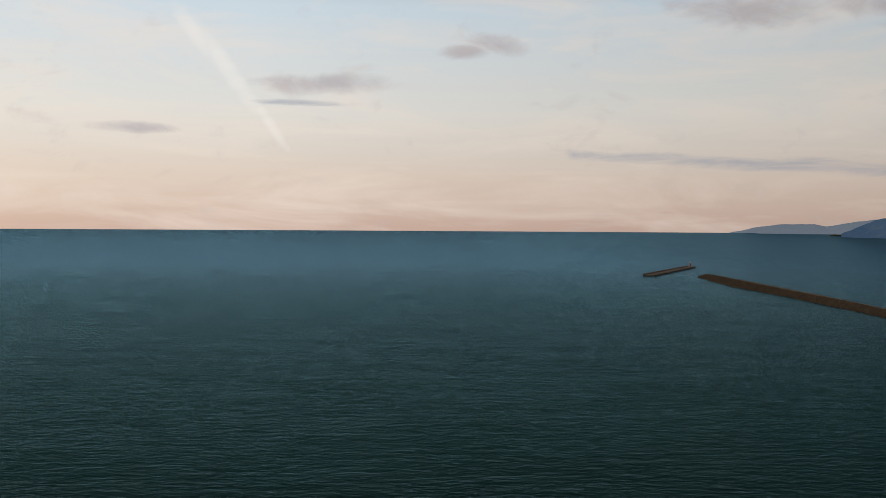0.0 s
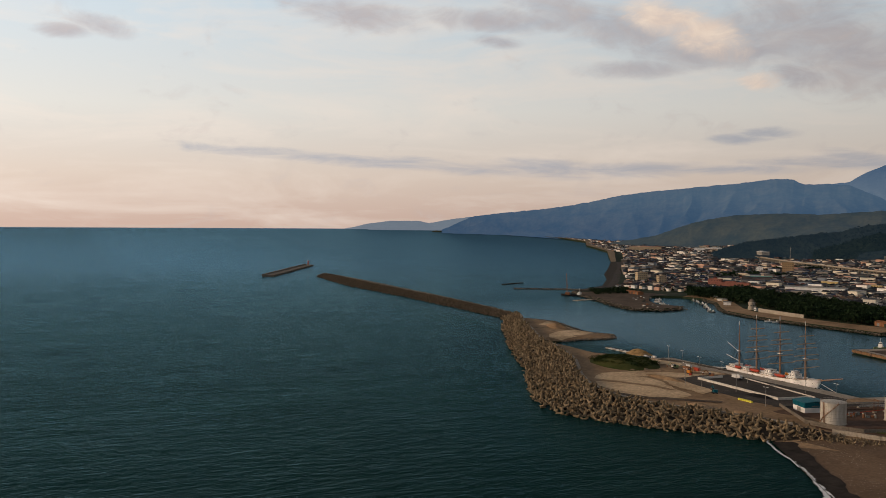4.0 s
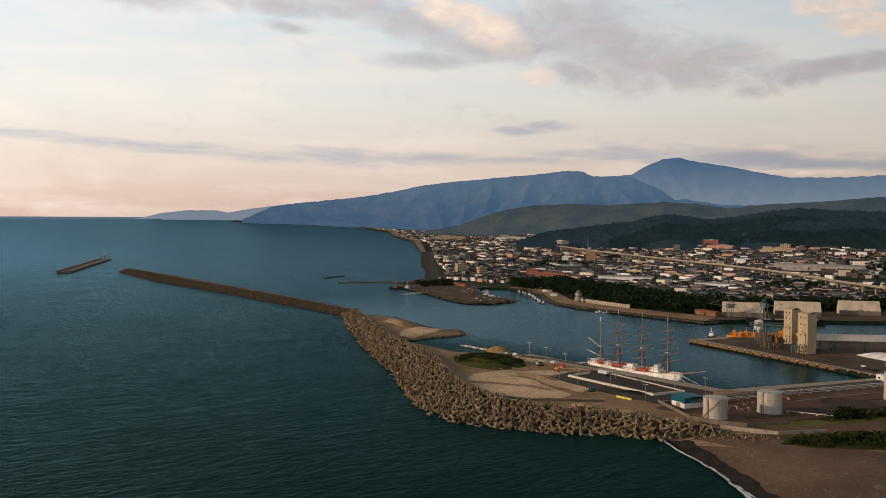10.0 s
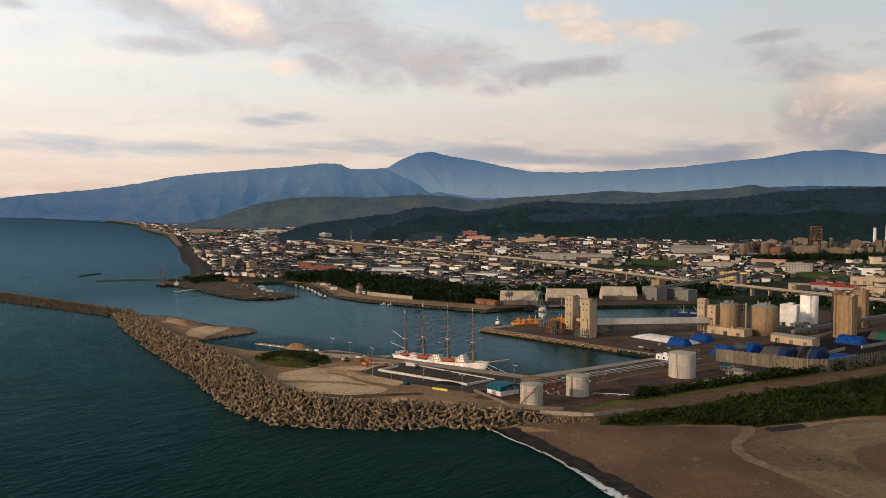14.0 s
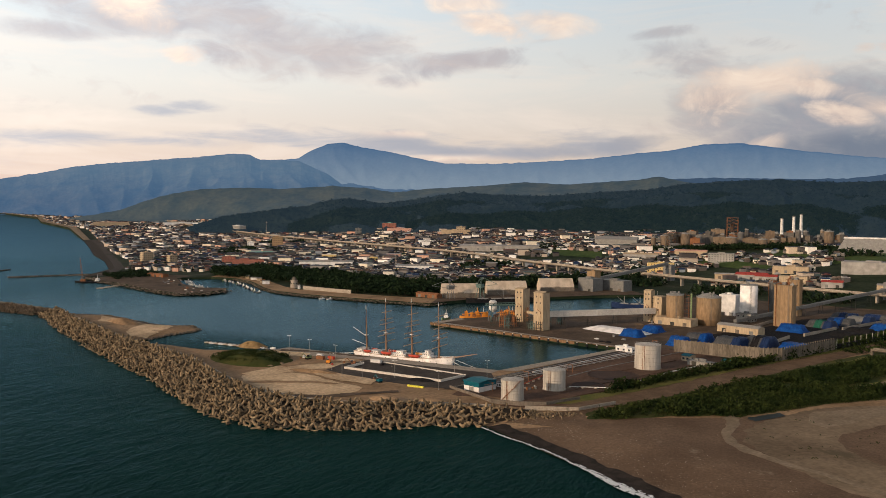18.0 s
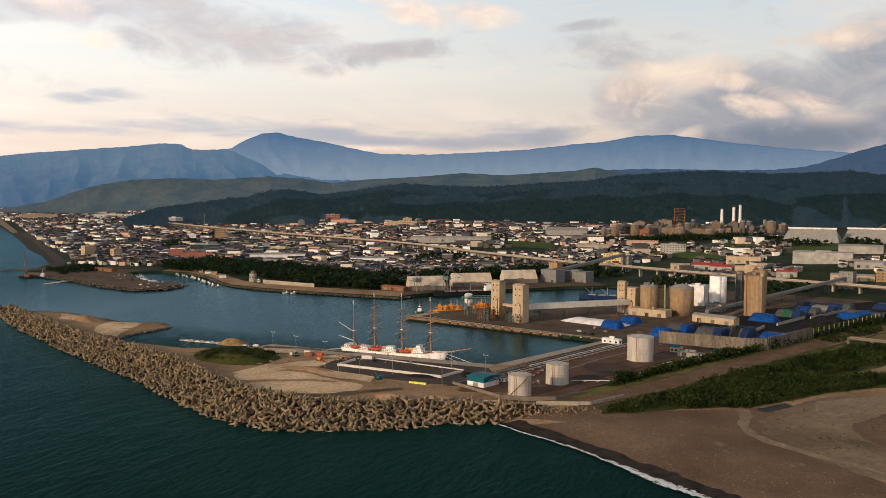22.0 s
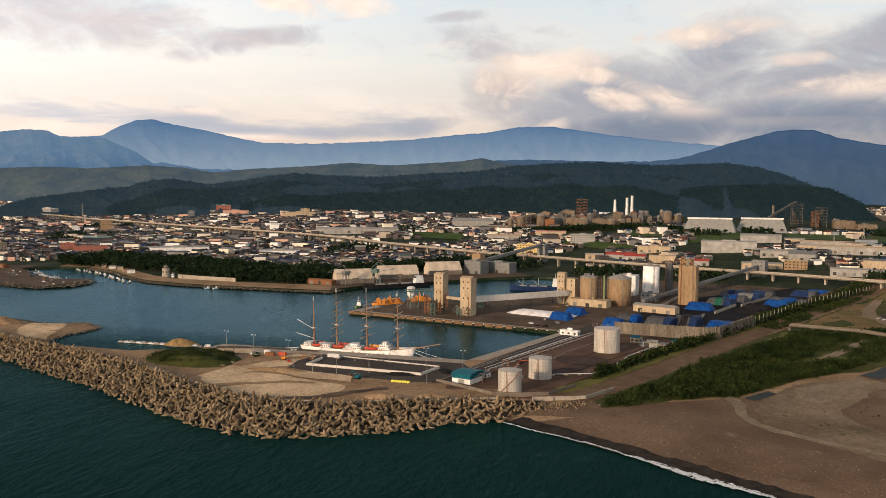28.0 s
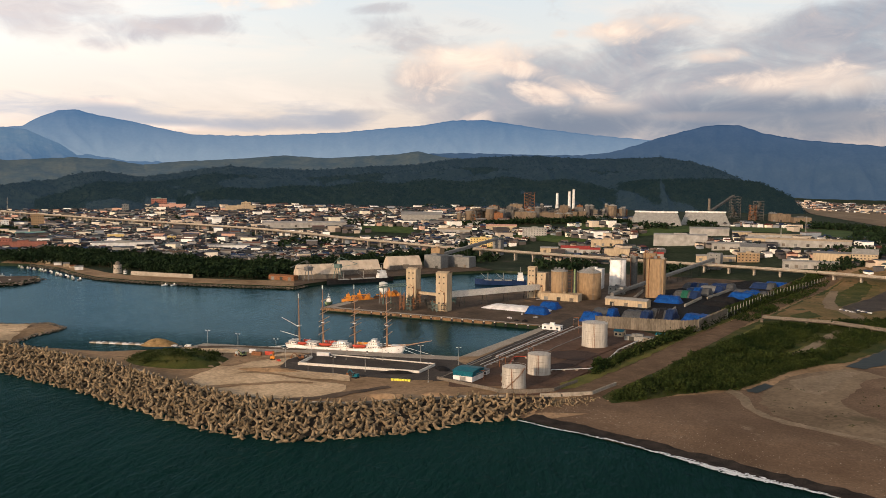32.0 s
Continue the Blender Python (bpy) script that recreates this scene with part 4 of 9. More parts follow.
patch("ground_sandlot", [(389, 596), (405, 582), (415, 572), (414, 552), (407, 533), (403, 515), (398, 499), (380, 496), (366, 502), (361, 515), (359, 529), (363, 556), (374, 578)], SANDLOT, 0.14, "levelled pale sand lot", edge=3.0)
patch("ground_track", [(394, 599), (427, 596), (447, 590), (469, 575), (480, 570), (478, 560), (457, 554), (440, 560), (415, 574), (392, 590)], SANDLOT, 0.12, "pale dirt track", edge=2.0)
patch("ground_spit", [(472, 800), (486, 822), (506, 838), (530, 845), (541, 830), (534, 812), (507, 800), (480, 788)], SANDLOT, 0.12, "pale sand in the lee of the harbour spit", edge=3.0)
patch("ground_spit", [(520, 900), (548, 930), (554, 905), (540, 860), (524, 866)], SANDLOT, 0.12, "pale sandy patch on the spit", edge=3.5)
patch("pavement_quay", [(496, 640), (496, 449), (484, 449), (482, 560), (474, 600), (480, 645)], CONCRETE, 0.16, "concrete quay apron beside the ship", "pavement")
patch("pavement_yard", [(484, 552), (484, 449), (470, 440), (424, 447), (420, 470), (424, 520), (434, 556), (458, 560)], ASPHALT, 0.12, "dark asphalt storage yard", "pavement")
patch("road_dock", [(420, 452), (430, 452), (500, 434), (640, 396), (690, 384), (700, 372), (636, 384), (520, 416), (424, 442)], ASPHALT, 0.20, "asphalt dock road with faded lines", "road")
patch("pavement_east_quay", [(496, 449), (635, 404), (632, 396), (500, 437)], CONCRETE, 0.16, "concrete apron of the inner quay", "pavement")
patch("ground_tankfarm", [(410, 440), (424, 442), (520, 416), (640, 384), (648, 372), (640, 330), (600, 300), (520, 322), (408, 362), (402, 400)], REDYARD, 0.10, "red-brown ground of the tank farm")
patch("ground_pier", [(636, 406), (685, 612), (728, 602), (868, 482), (878, 442), (1050, 455), (1060, 380), (1010, 200), (960, 130), (890, 160), (720, 240), (640, 290), (648, 372)], YARD, 0.08, "brown stained industrial yard on the pier")
patch("pavement_pier_edge", [(640, 404), (636, 404), (685.2, 615), (728, 605), (720, 597), (689, 604)], CONCRETE, 0.15, "concrete edge of the cargo pier", "pavement")
patch("ground_coal_yard", [(660, 360), (720, 372), (800, 330), (900, 300), (1010, 190), (960, 135), (850, 190), (720, 250), (645, 285)], COAL, 0.14, "black coal-stained storage yard")
patch("ground_basin_quay", [(1052, 508), (1017, 553), (958, 605), (882, 678), (848, 692), (822, 697), (830, 706), (900, 730), (990, 690), (1080, 620), (1090, 540)], YARD, 0.08, "brown loading quay by the sheds")
patch("ground_far_shore", [(822, 697), (821, 830), (826, 896), (840, 949), (862, 984), (917, 1053), (950, 1121), (944, 1163), (980, 1180), (972, 1110), (938, 1040), (886, 968), (868, 930), (864, 880), (862, 780), (870, 715)], DIRT, 0.08, "brown embankment of the far shore")
patch("ground_mole", [(900, 1190), (840, 1115), (813, 1062), (826, 1030), (809, 1010), (773, 1007), (749, 1027), (761, 1086), (798, 1183), (816, 1252), (846, 1322), (930, 1300), (944, 1200)], YARD, 0.08, "dark stony top of the boat harbour mole")
for poly, mt, lab in (([(374, 582), (388, 560), (399, 538), (402, 520), (397, 520), (393, 538), (382, 558), (368, 574)], DIRT, "worn brown wheel track across the sand lot"), ([(430, 596), (452, 588), (466, 574), (472, 560), (466, 558), (458, 570), (446, 580), (428, 588)], DIRT, "brown rutted track beside the yard"),
                      ([(408, 500), (424, 506), (428, 540), (418, 556), (410, 536)], SANDLOT, "pale spilled sand at the yard edge"), ([(470, 600), (482, 606), (478, 640), (462, 660), (455, 640)], SANDLOT, "pale sandy ground by the heap"),
                      ([(352, 520), (358, 512), (364, 500), (380, 488), (398, 470), (402, 476), (384, 494), (368, 508), (360, 524)], YARD, "dark wet ground behind the parapet"), ([(486, 640), (494, 610), (494, 560), (489, 560), (487, 612), (478, 636)], YARD, "dark stained strip on the quay")):
    patch("ground_worn", poly, mt, 0.17, lab, "ground", 8.0, 1.8)
# beach
patch("ground_backshore", [(360, 390), (420, 380), (640, 300), (1060, 110), (1100, 10), (900, -60), (560, 60), (420, 130), (380, 250)], DIRT, -0.03, "bare sandy ground behind the beach")
patch("ground_beach", [(-900, -1795), (100, -55), (232, 178), (294, 283), (327, 335), (347, 368), (368, 399), (384, 392), (400, 366), (420, 352), (400, 342), (432, 285), (448, 262), (520, 190), (560, 110), (500, -200), (100, -1200)], BEACH, 0.05, "brown-grey gravel beach", "beach")
wet_line = [(100, -62), (230, 173), (291, 278), (324, 330), (344, 363), (362, 394)]
wet_in, wet_out = [], []
for (x0, y0), (x1, y1) in zip(wet_line, wet_line[1:]):
    k = max(2, int(math.hypot(x1 - x0, y1 - y0) / 4))
    for i in range(k):
        x, y = x0 + (x1 - x0) * i / k, y0 + (y1 - y0) * i / k
        w = 10.5 + 4 * noise.noise(Vector((x * 0.05, y * 0.05, 4))) + 3 * noise.noise(Vector((x * 0.25, y * 0.25, 9)))
        wet_in.append((x, y)), wet_out.append((x + 0.86 * w, y - 0.5 * w))
patch("ground_wet_sand", wet_in + wet_out[::-1], WETSAND, 0.22, "dark wet gravel along the surf", "beach", 6.0)
patch("ground_river_bar", [(414, 264), (449, 254), (474, 244), (498, 226), (521, 194), (513, 184), (500, 176), (487, 191), (447, 209), (424, 220), (402, 214), (380, 196), (350, 160), (322, 172), (330, 205), (360, 238), (379, 250), (391, 259)], PALEBAR, 0.10, "pale dry river-mouth sandbar", "beach", edge=3.0)
patch("ground_bar_ridge", [(470, 240), (492, 222), (512, 196), (506, 190), (484, 202), (462, 214), (440, 226), (446, 236)], STREAM, 0.115, "paler dry crest of the sandbar", "beach", 10.0, 3.5)
patch("ground_gravel_flat", [(500, 172), (470, 182), (440, 200), (418, 208), (396, 190), (420, 150), (470, 130), (540, 120)], BEACH, 0.12, "brown gravel flat with sparse weeds", "beach", 12.0, 4.0)
patch("ground_stream_bed", [(446, 276), (438, 272), (424, 268), (402, 268), (386, 262), (374, 250), (364, 235), (352, 212), (330, 180), (300, 140), (296, 142), (326, 183), (348, 215), (360, 240), (370, 256), (384, 268), (402, 274), (424, 275), (436, 280)], STREAM, 0.16, "winding pale dry stream bed", "beach", 10.0, 1.4)
patch("water_pool", [(444, 268), (446, 264), (455, 259), (463, 254), (458, 250), (446, 256), (436, 262), (438, 267)], POOL, 0.22, "small dark pool at the river mouth", "water", 0, 1.0)
patch("water_creek", [(520, 184), (527, 194), (549, 180), (589, 156), (640, 112), (720, 60), (712, 48), (630, 98), (575, 138), (545, 160)], POOL, 0.20, "dark creek winding behind the sandbar", "water", 0, 2.0)
patch("ground_scrub", [(394, 346), (401, 332), (423, 306), (438, 286), (440, 274), (464, 257), (501, 234), (526, 212), (545, 186), (590, 156), (700, 84), (760, 40), (980, 60), (1000, 92), (862, 160), (705, 226), (585, 282), (481, 328), (416, 352)], GRASS, 0.07, "rough grass and scrub behind the beach", "grass", edge=2.0)
patch("road_track", [(405, 352), (475, 320), (587, 275), (733, 219), (845, 171), (1000, 92), (1040, 100), (864, 184), (719, 240), (608, 291), (503, 331), (428, 364), (412, 372)], TRACK, 0.14, "wide brown dirt track behind the beach", "road", 12.0, 1.2)
patch("ground_verge", [(418, 374), (424, 366), (503, 332), (608, 292), (719, 241), (862, 186), (1040, 104), (1042, 112), (862, 196), (700, 264), (600, 303), (548, 326), (490, 349), (432, 376)], VERGE, 0.12, "strip of rough yellow-green grass", "grass", 12.0, 1.5)
for poly in ([(540, 286), (590, 268), (560, 264), (520, 282)], [(640, 246), (690, 226), (670, 208), (640, 222)], [(560, 226), (600, 206), (590, 192), (556, 206)], [(620, 214), (660, 196), (640, 180), (612, 190)]):
    patch("ground_dry_grass", poly, VERGE, 0.11, "patch of dry yellowish grass among the scrub", "grass", 8.0, 3.0)
patch("ground_parking", [(748, 204), (848, 163), (968, 111), (1044, 76), (1103, 18), (900, 10), (740, 108), (722, 149), (722, 190)], CLEARING, 0.13, "bare orange-brown clearing with patches of weeds", edge=3.0)
patch("ground_car_park", [(814, 134), (933, 64), (1010, 20), (930, 14), (809, 92), (772, 134)], ASPHALT, 0.19, "grey gravelled car park", "ground", 12.0, 2.0)
for poly in ([(834, 142), (930, 110), (1002, 69), (966, 67), (864, 106), (820, 132)], [(749, 192), (782, 168), (750, 164), (722, 188)], [(900, 136), (980, 100), (1010, 84), (1000, 92), (900, 142)]):
    patch("ground_weeds", poly, GRASS, 0.17, "patch of green weeds in the clearing", "grass", 10.0, 3.0)
patch("road_clearing", [(716, 150), (732, 138), (790, 142), (806, 150), (854, 143), (916, 125), (937, 118), (936, 110), (850, 132), (812, 136), (790, 128), (732, 126), (708, 140)], PALEBAR, 0.20, "pale gravel lane", "road", 10.0, 1.2)
patch("road_clearing", [(556, 226), (578, 214), (608, 200), (644, 184), (676, 168), (672, 163), (636, 177), (604, 193), (574, 207), (552, 220)], STREAM, 0.16, "pale sandy path through the scrub", "road", 8.0, 1.2)
patch("road_coast", [(880, 1345), (1000, 1446), (1120, 1600), (1250, 1775), (1430, 2010), (1660, 2330), (1672, 2322), (1445, 2002), (1264, 1768), (1134, 1592), (1012, 1434), (890, 1335)], ASPHALT, 0.15, "grey coastal road", "road")
patch("ground_shingle", [(856, 1352), (980, 1437), (1110, 1606), (1225, 1780), (1400, 2011), (1640, 2336), (1660, 2330), (1430, 2010), (1250, 1775), (1120, 1600), (1000, 1446), (880, 1345)], RUBBLE, 0.10, "dark shingle foreshore", "beach")
for poly in ([(1431, 559), (1360, 473), (1306, 406), (1355, 400), (1430, 480)], [(1472, 474), (1419, 365), (1478, 357), (1513, 468)], [(1584, 156), (1621, 43), (1471, 69), (1414, 166)],
             [(1638, 26), (1639, -66), (1328, 1), (1376, 64)], [(1541, 844), (1526, 734), (1447, 709), (1470, 816)],
             [(1360, 330), (1500, 300), (1530, 220), (1400, 240)], [(1420, 470), (1560, 440), (1570, 330), (1500, 350)], [(1290, 540), (1400, 620), (1470, 560), (1440, 500)], [(1180, 20), (1310, -10), (1280, -60), (1160, -30)], [(1560, 280), (1570, 180), (1500, 190), (1480, 280)]):
    patch("ground_field", poly, FIELD, 0.2, "bright green rice field", "field")
patch("ground_riverbed", [(1400, -500), (1800, -200), (2500, -160), (3400, -250), (3400, -600), (2200, -600), (1500, -800)], PALEBAR, 0.3, "wide pale gravel river bed", "river bed", 60.0)

far_coast = [(1640, 2335), (2225, 3160), (2770, 4088), (3338, 4906), (4065, 6280), (4909, 8219), (5300, 9680), (6500, 14000)]
patch("ground_far_shore", far_coast + [(x + 0.83 * w, y - 0.56 * w) for (x, y), w in zip(far_coast[::-1], (340, 230, 170, 110, 70, 45, 30, 16))], STREAM, 1.2, "pale sandy strand and sea wall along the bay", "beach", 0)

# surf along the beach
line_ = [(362.5, 394.5), (344, 363), (324, 330), (291, 278), (230, 173), (100, -62)]
samples = []
for (x0, y0), (x1, y1) in zip(line_, line_[1:]):
    k = int(math.hypot(x1 - x0, y1 - y0) / 0.8)
    samples += [(x0 + (x1 - x0) * i / k, y0 + (y1 - y0) * i / k) for i in range(k)]
verts_, faces_ = [], []
for i, (x, y) in enumerate(samples):      # lacy cells, denser at the breaking edge
    s = i * 0.8
    edge = 0.6 + 3.2 * noise.noise(Vector((s * 0.022, 1.3, 0))) + 0.9 * noise.noise(Vector((s * 0.11, 4, 0)))
    body = 0.8 + 3.0 * step(20, 70, s) * max(0.0, noise.noise(Vector((s * 0.016 + 0.6, 7, 2))) + 0.25)
    for k in range(-10, 16):
        o_ = k * 0.6
        u = (o_ - edge) / body
        if abs(u) > 2.2:
            continue
        lace = noise.noise(Vector((s * 0.28, o_ * 0.9, 3))) + 0.6 * noise.noise(Vector((s * 0.9, o_ * 1.4, 8)))
        if lace > -0.42 + 0.9 * u * u - (0.25 if u > 0 else 0.0):
            a_, c_ = -0.86, 0.52
            q = len(verts_)
            for ds, do in ((-0.46, -0.36), (0.46, -0.36), (0.46, 0.36), (-0.46, 0.36)):
                verts_.append((x + a_ * (o_ + do) - 0.52 * ds, y + c_ * (o_ + do) - 0.86 * ds, 0.62 - 0.05 * o_))
            faces_.append((q, q + 1, q + 2, q + 3))
me = bpy.data.meshes.new("surf_foam")
me.from_pydata(verts_, [], faces_)
me.materials.append(FOAM)
tagged(new("surf_foam", me), "white line of breaking surf on the beach", "surf", kind="stuff")


def along_line(line, t):
    """The point a share t along a line."""
    seg = [math.hypot(b_[0] - a_[0], b_[1] - a_[1]) for a_, b_ in zip(line, line[1:])]
    d = t * sum(seg)
    for (a_, b_), k in zip(zip(line, line[1:]), seg):
        if d <= k:
            return a_[0] + (b_[0] - a_[0]) * d / k, a_[1] + (b_[1] - a_[1]) * d / k
        d -= k
    return line[-1]


def stones(name, spots, mat, label, size, seed, category="stones"):
    """Many small flattened stones lying loose on the ground."""
    rng = random.Random(seed)
    vs, fs = [], []
    for x, y, z in spots:
        r, k, a0 = rng.uniform(*size), len(vs), rng.uniform(0, 6)
        ring = [(x + r * rng.uniform(0.7, 1.2) * math.cos(a0 + i * 1.257), y + r * rng.uniform(0.7, 1.2) * math.sin(a0 + i * 1.257), z - 0.05) for i in range(5)]
        vs += ring + [(x + r * 0.2, y, z + r * rng.uniform(0.35, 0.6))]
        fs += [(k + i, k + (i + 1) % 5, k + 5) for i in range(5)]
    me = bpy.data.meshes.new(name)
    me.from_pydata(vs, [], fs)
    me.materials.append(mat)
    return tagged(new(name, me), label, category, kind="stuff")


PEBBLE = palette("beach_stone", [(0.24, 0.18, 0.125), (0.34, 0.28, 0.21), (0.09, 0.066, 0.047), (0.20, 0.145, 0.10), (0.42, 0.36, 0.29), (0.07, 0.052, 0.04)], 0.8)
rng = random.Random(51)
SHORE = [(368, 394), (324, 330), (291, 278), (230, 173), (100, -62)]
pts = []
for i in range(6500):
    s = rng.random() ** 1.25 * 520
    t = min(1.0, s / 520)
    x0, y0 = along_line(SHORE, t)
    off = 7 + abs(rng.gauss(0, 1)) * (14 + 50 * t)
    x, y = x0 + 0.86 * off, y0 - 0.5 * off
    if noise.noise(Vector((x * 0.03, y * 0.03, 2))) + rng.uniform(-0.35, 0.35) > -0.05:
        pts.append((x, y, height(x, y) + 0.45))
stones("beach_stones", pts, PEBBLE, "pale stones and driftwood scattered over the gravel beach", (0.10, 0.30), 52)

HEAD = [(826, 1028), (809, 1008), (773, 1005), (747, 1027), (759, 1086), (796, 1183), (814, 1252), (844, 1324)]
rocks = []
for i in range(1500):
    x, y = along_line(HEAD, rng.random())
    rocks.append((x + rng.gauss(0, 4), y + rng.gauss(0, 4), 1.4 + rng.uniform(-1.2, 1.8)))
ROCK = palette("shore_rock", [(0.10, 0.08, 0.06), (0.16, 0.13, 0.10), (0.06, 0.05, 0.04), (0.21, 0.17, 0.13), (0.045, 0.05, 0.025)], 0.9)
stones("shore_rocks", rocks, ROCK, "dark boulders heaped along the boat harbour mole", (0.8, 2.4), 61, "rocks")
rocks = []
for i in range(900):
    x, y = along_line(SPIT, rng.random())
    rocks.append((x - 1 + rng.gauss(0, 1.6), y + rng.gauss(0, 1.6), 0.5 + rng.uniform(-0.3, 0.6)))
bank = []
for i in range(2600):
    x, y = along_line([(848, 692), (822, 697), (821, 830), (826, 896), (840, 949), (862, 984), (917, 1053), (950, 1121)], rng.random())
    bank.append((x - 1.5 + rng.gauss(0, 1.8), y + rng.gauss(0, 1.8), rng.uniform(0.1, 2.4)))
stones("shore_rocks", bank, ROCK, "brown rubble foot of the far harbour bank", (0.6, 1.6), 63, "rocks")
stones("shore_rocks", rocks, ROCK, "small dark rocks along the sandy spit", (0.4, 1.1), 62, "rocks")

# ---- revetment and breakwaters ----
TOE = [(376, 380), (360, 393), (347, 418), (322, 441), (306, 465), (296, 492), (296, 521), (306, 554), (330, 600), (361, 657), (388, 721), (426, 803), (470, 893), (537, 1019)]
TOP = [(392, 378), (386, 402), (378, 426), (364, 455), (349, 483), (345, 513), (350, 548), (372, 596), (408, 659), (433, 721), (451, 785), (486, 862), (520, 940), (552, 1004)]


def along(line, n):
    """n points evenly along a line."""
    seg = [math.hypot(b_[0] - a_[0], b_[1] - a_[1]) for a_, b_ in zip(line, line[1:])]
    cum = np.r_[0, np.cumsum(seg)]
    s = np.linspace(0, cum[-1], n)
    xy = np.array(line, float)
    return list(zip(np.interp(s, cum, xy[:, 0]), np.interp(s, cum, xy[:, 1])))


def loft(b, lines):
    """Quads between rows of points (x, y, z)."""
    rows = [[b.verts.new(p) for p in ln] for ln in lines]
    for r, q in zip(rows, rows[1:]):
        for i in range(len(r) - 1):
            b.faces.new((r[i], r[i + 1], q[i + 1], q[i]))


def tetrapod(s=1.0, n=8):
    b = bmesh.new()
    for d in ((0, 0, 1), (0.943, 0, -0.333), (-0.471, 0.816, -0.333), (-0.471, -0.816, -0.333)):
        d = Vector(d)
        tube(b, d * 0.2 * s, d * 2.95 * s, 0.90 * s, 0.58 * s, n)
        tube(b, d * 2.95 * s, d * 3.2 * s, 0.58 * s, 0.36 * s, n)
    me = bpy.data.meshes.new("tetrapod")
    b.to_mesh(me)
    b.free()
    me.materials.append(TETRA)
    return me


revetment = thing("revetment", pose(0, 0, 0), "curved sea revetment heaped with brown concrete tetrapods", "revetment", kind="structure")
b = bmesh.new()
A, B = along(TOE, 170), along(TOP, 170)
loft(b, [[(x, y, -2.5) for x, y in A], [(x * 0.8 + u * 0.2, y * 0.8 + v * 0.2, 0.2) for (x, y), (u, v) in zip(A, B)], [(x * 0.12 + u * 0.88, y * 0.12 + v * 0.88, 5.0) for (x, y), (u, v) in zip(A, B)],
         [(u, v, 5.0) for u, v in B]])
bmesh.ops.recalc_face_normals(b, faces=b.faces)
part("rubble_core", b, RUBBLE, revetment, "rubble under the tetrapods, darkened for the shade between them")
b = bmesh.new()
W = along([(u + 1.5, v + 0.2) for u, v in TOP[1:]], 160)
V = along([(u + 4.5, v - 0.6) for u, v in TOP[1:]], 160)
loft(b, [[(x, y, 1.5) for x, y in W], [(x, y, 6.0) for x, y in W], [(x * 0.6 + u * 0.4, y * 0.6 + v * 0.4, 6.0) for (x, y), (u, v) in zip(W, V)],
         [(x * 0.6 + u * 0.4, y * 0.6 + v * 0.4, 4.2) for (x, y), (u, v) in zip(W, V)], [(u, v, 4.2) for u, v in V], [(u, v, 1.5) for u, v in V]])
bmesh.ops.recalc_face_normals(b, faces=b.faces)
part("parapet", b, CONCRETE, revetment, "pale concrete parapet and service path")

tetra_me = tetrapod(1.0)
rng = random.Random(7)
spots = []
nl = 158
A, B = along(TOE, nl), along(TOP, nl)
for i in range(nl):
    (x0, y0), (x1, y1) = A[i], B[i]
    run = math.hypot(x1 - x0, y1 - y0)
    k = max(2, int(run / 4.5))
    for j in range(k):
        t = (j + rng.uniform(0.05, 0.75)) / k
        x, y = x0 + (x1 - x0) * t + rng.uniform(-1.6, 1.6), y0 + (y1 - y0) * t + rng.uniform(-1.6, 1.6)
        spots.append((x, y, -0.6 + 6.6 * min(1, t * 1.15) + rng.uniform(-0.5, 0.8)))
for i in range(110):     # a thinning tail of smaller ones towards the beach
    t = rng.random()
    spots.append((383 + 15 * t + rng.uniform(-7, 8), 391 - 36 * t + rng.uniform(-3, 3), 2.0 + rng.uniform(-0.5, 0.8)))
for i in range(60):      # loose ones on the beach end
    t = i / 60
    spots.append((388 + 14 * t + rng.uniform(-5, 5), 392 - 44 * t + rng.uniform(-4, 4), 2.2 + rng.uniform(-0.4, 0.4)))
near = sorted(range(len(spots)), key=lambda i: abs(spots[i][1] - 480) + 0.35 * abs(spots[i][0] - 310))
chosen = set(near[:300])
base_v = np.array([v.co for v in tetra_me.vertices])
base_f = [tuple(p.vertices) for p in tetra_me.polygons]
jv, jf = [], []


def turned():
    return Euler((rng.uniform(0, 6.3), rng.uniform(0, 6.3), rng.uniform(0, 6.3))).to_matrix()


for i, p in enumerate(spots):
    s = rng.uniform(0.92, 1.12) * (0.62 if p[1] < 394 else 1.0)
    m = turned()
    if i in chosen:
        o = new("tetrapod", tetra_me)
        o.matrix_world = Matrix.Translation(p) @ m.to_4x4() @ Matrix.Scale(s, 4)
        o.parent = revetment
    else:
        k = len(jv) * len(base_v)
        jv.append(base_v @ np.array(m).T * s + np.array(p))
        jf += [tuple(a_ + k for a_ in f) for f in base_f]


def joined(name, verts, faces, mat, parent=None, label="", kind="stuff", category=""):
    me = bpy.data.meshes.new(name)
    me.from_pydata(np.concatenate(verts).tolist() if isinstance(verts, list) else verts.tolist(), [], faces)
    for mm in (mat if isinstance(mat, (list, tuple)) else [mat]):
        me.materials.append(mm)
    ob = new(name, me)
    ob.parent = parent
    return tagged(ob, label, category, kind=kind)


joined("tetrapod_heap", jv, jf, TETRA_J, revetment, "heaped brown concrete tetrapods")

# long breakwater
OUT_W = [(531, 1018), (535, 1150), (540, 1350), (537, 1596), (551, 1780), (570, 1935)]
OUT_E = [(560, 1006), (574, 1100), (588, 1258), (600, 1450), (614, 1690), (614, 1900), (606, 1950)]
breakwater = thing("breakwater", pose(0, 0, 0), "long rubble breakwater running out to sea", "breakwater", kind="structure")
A, B = along(OUT_W, 110), along(OUT_E, 110)
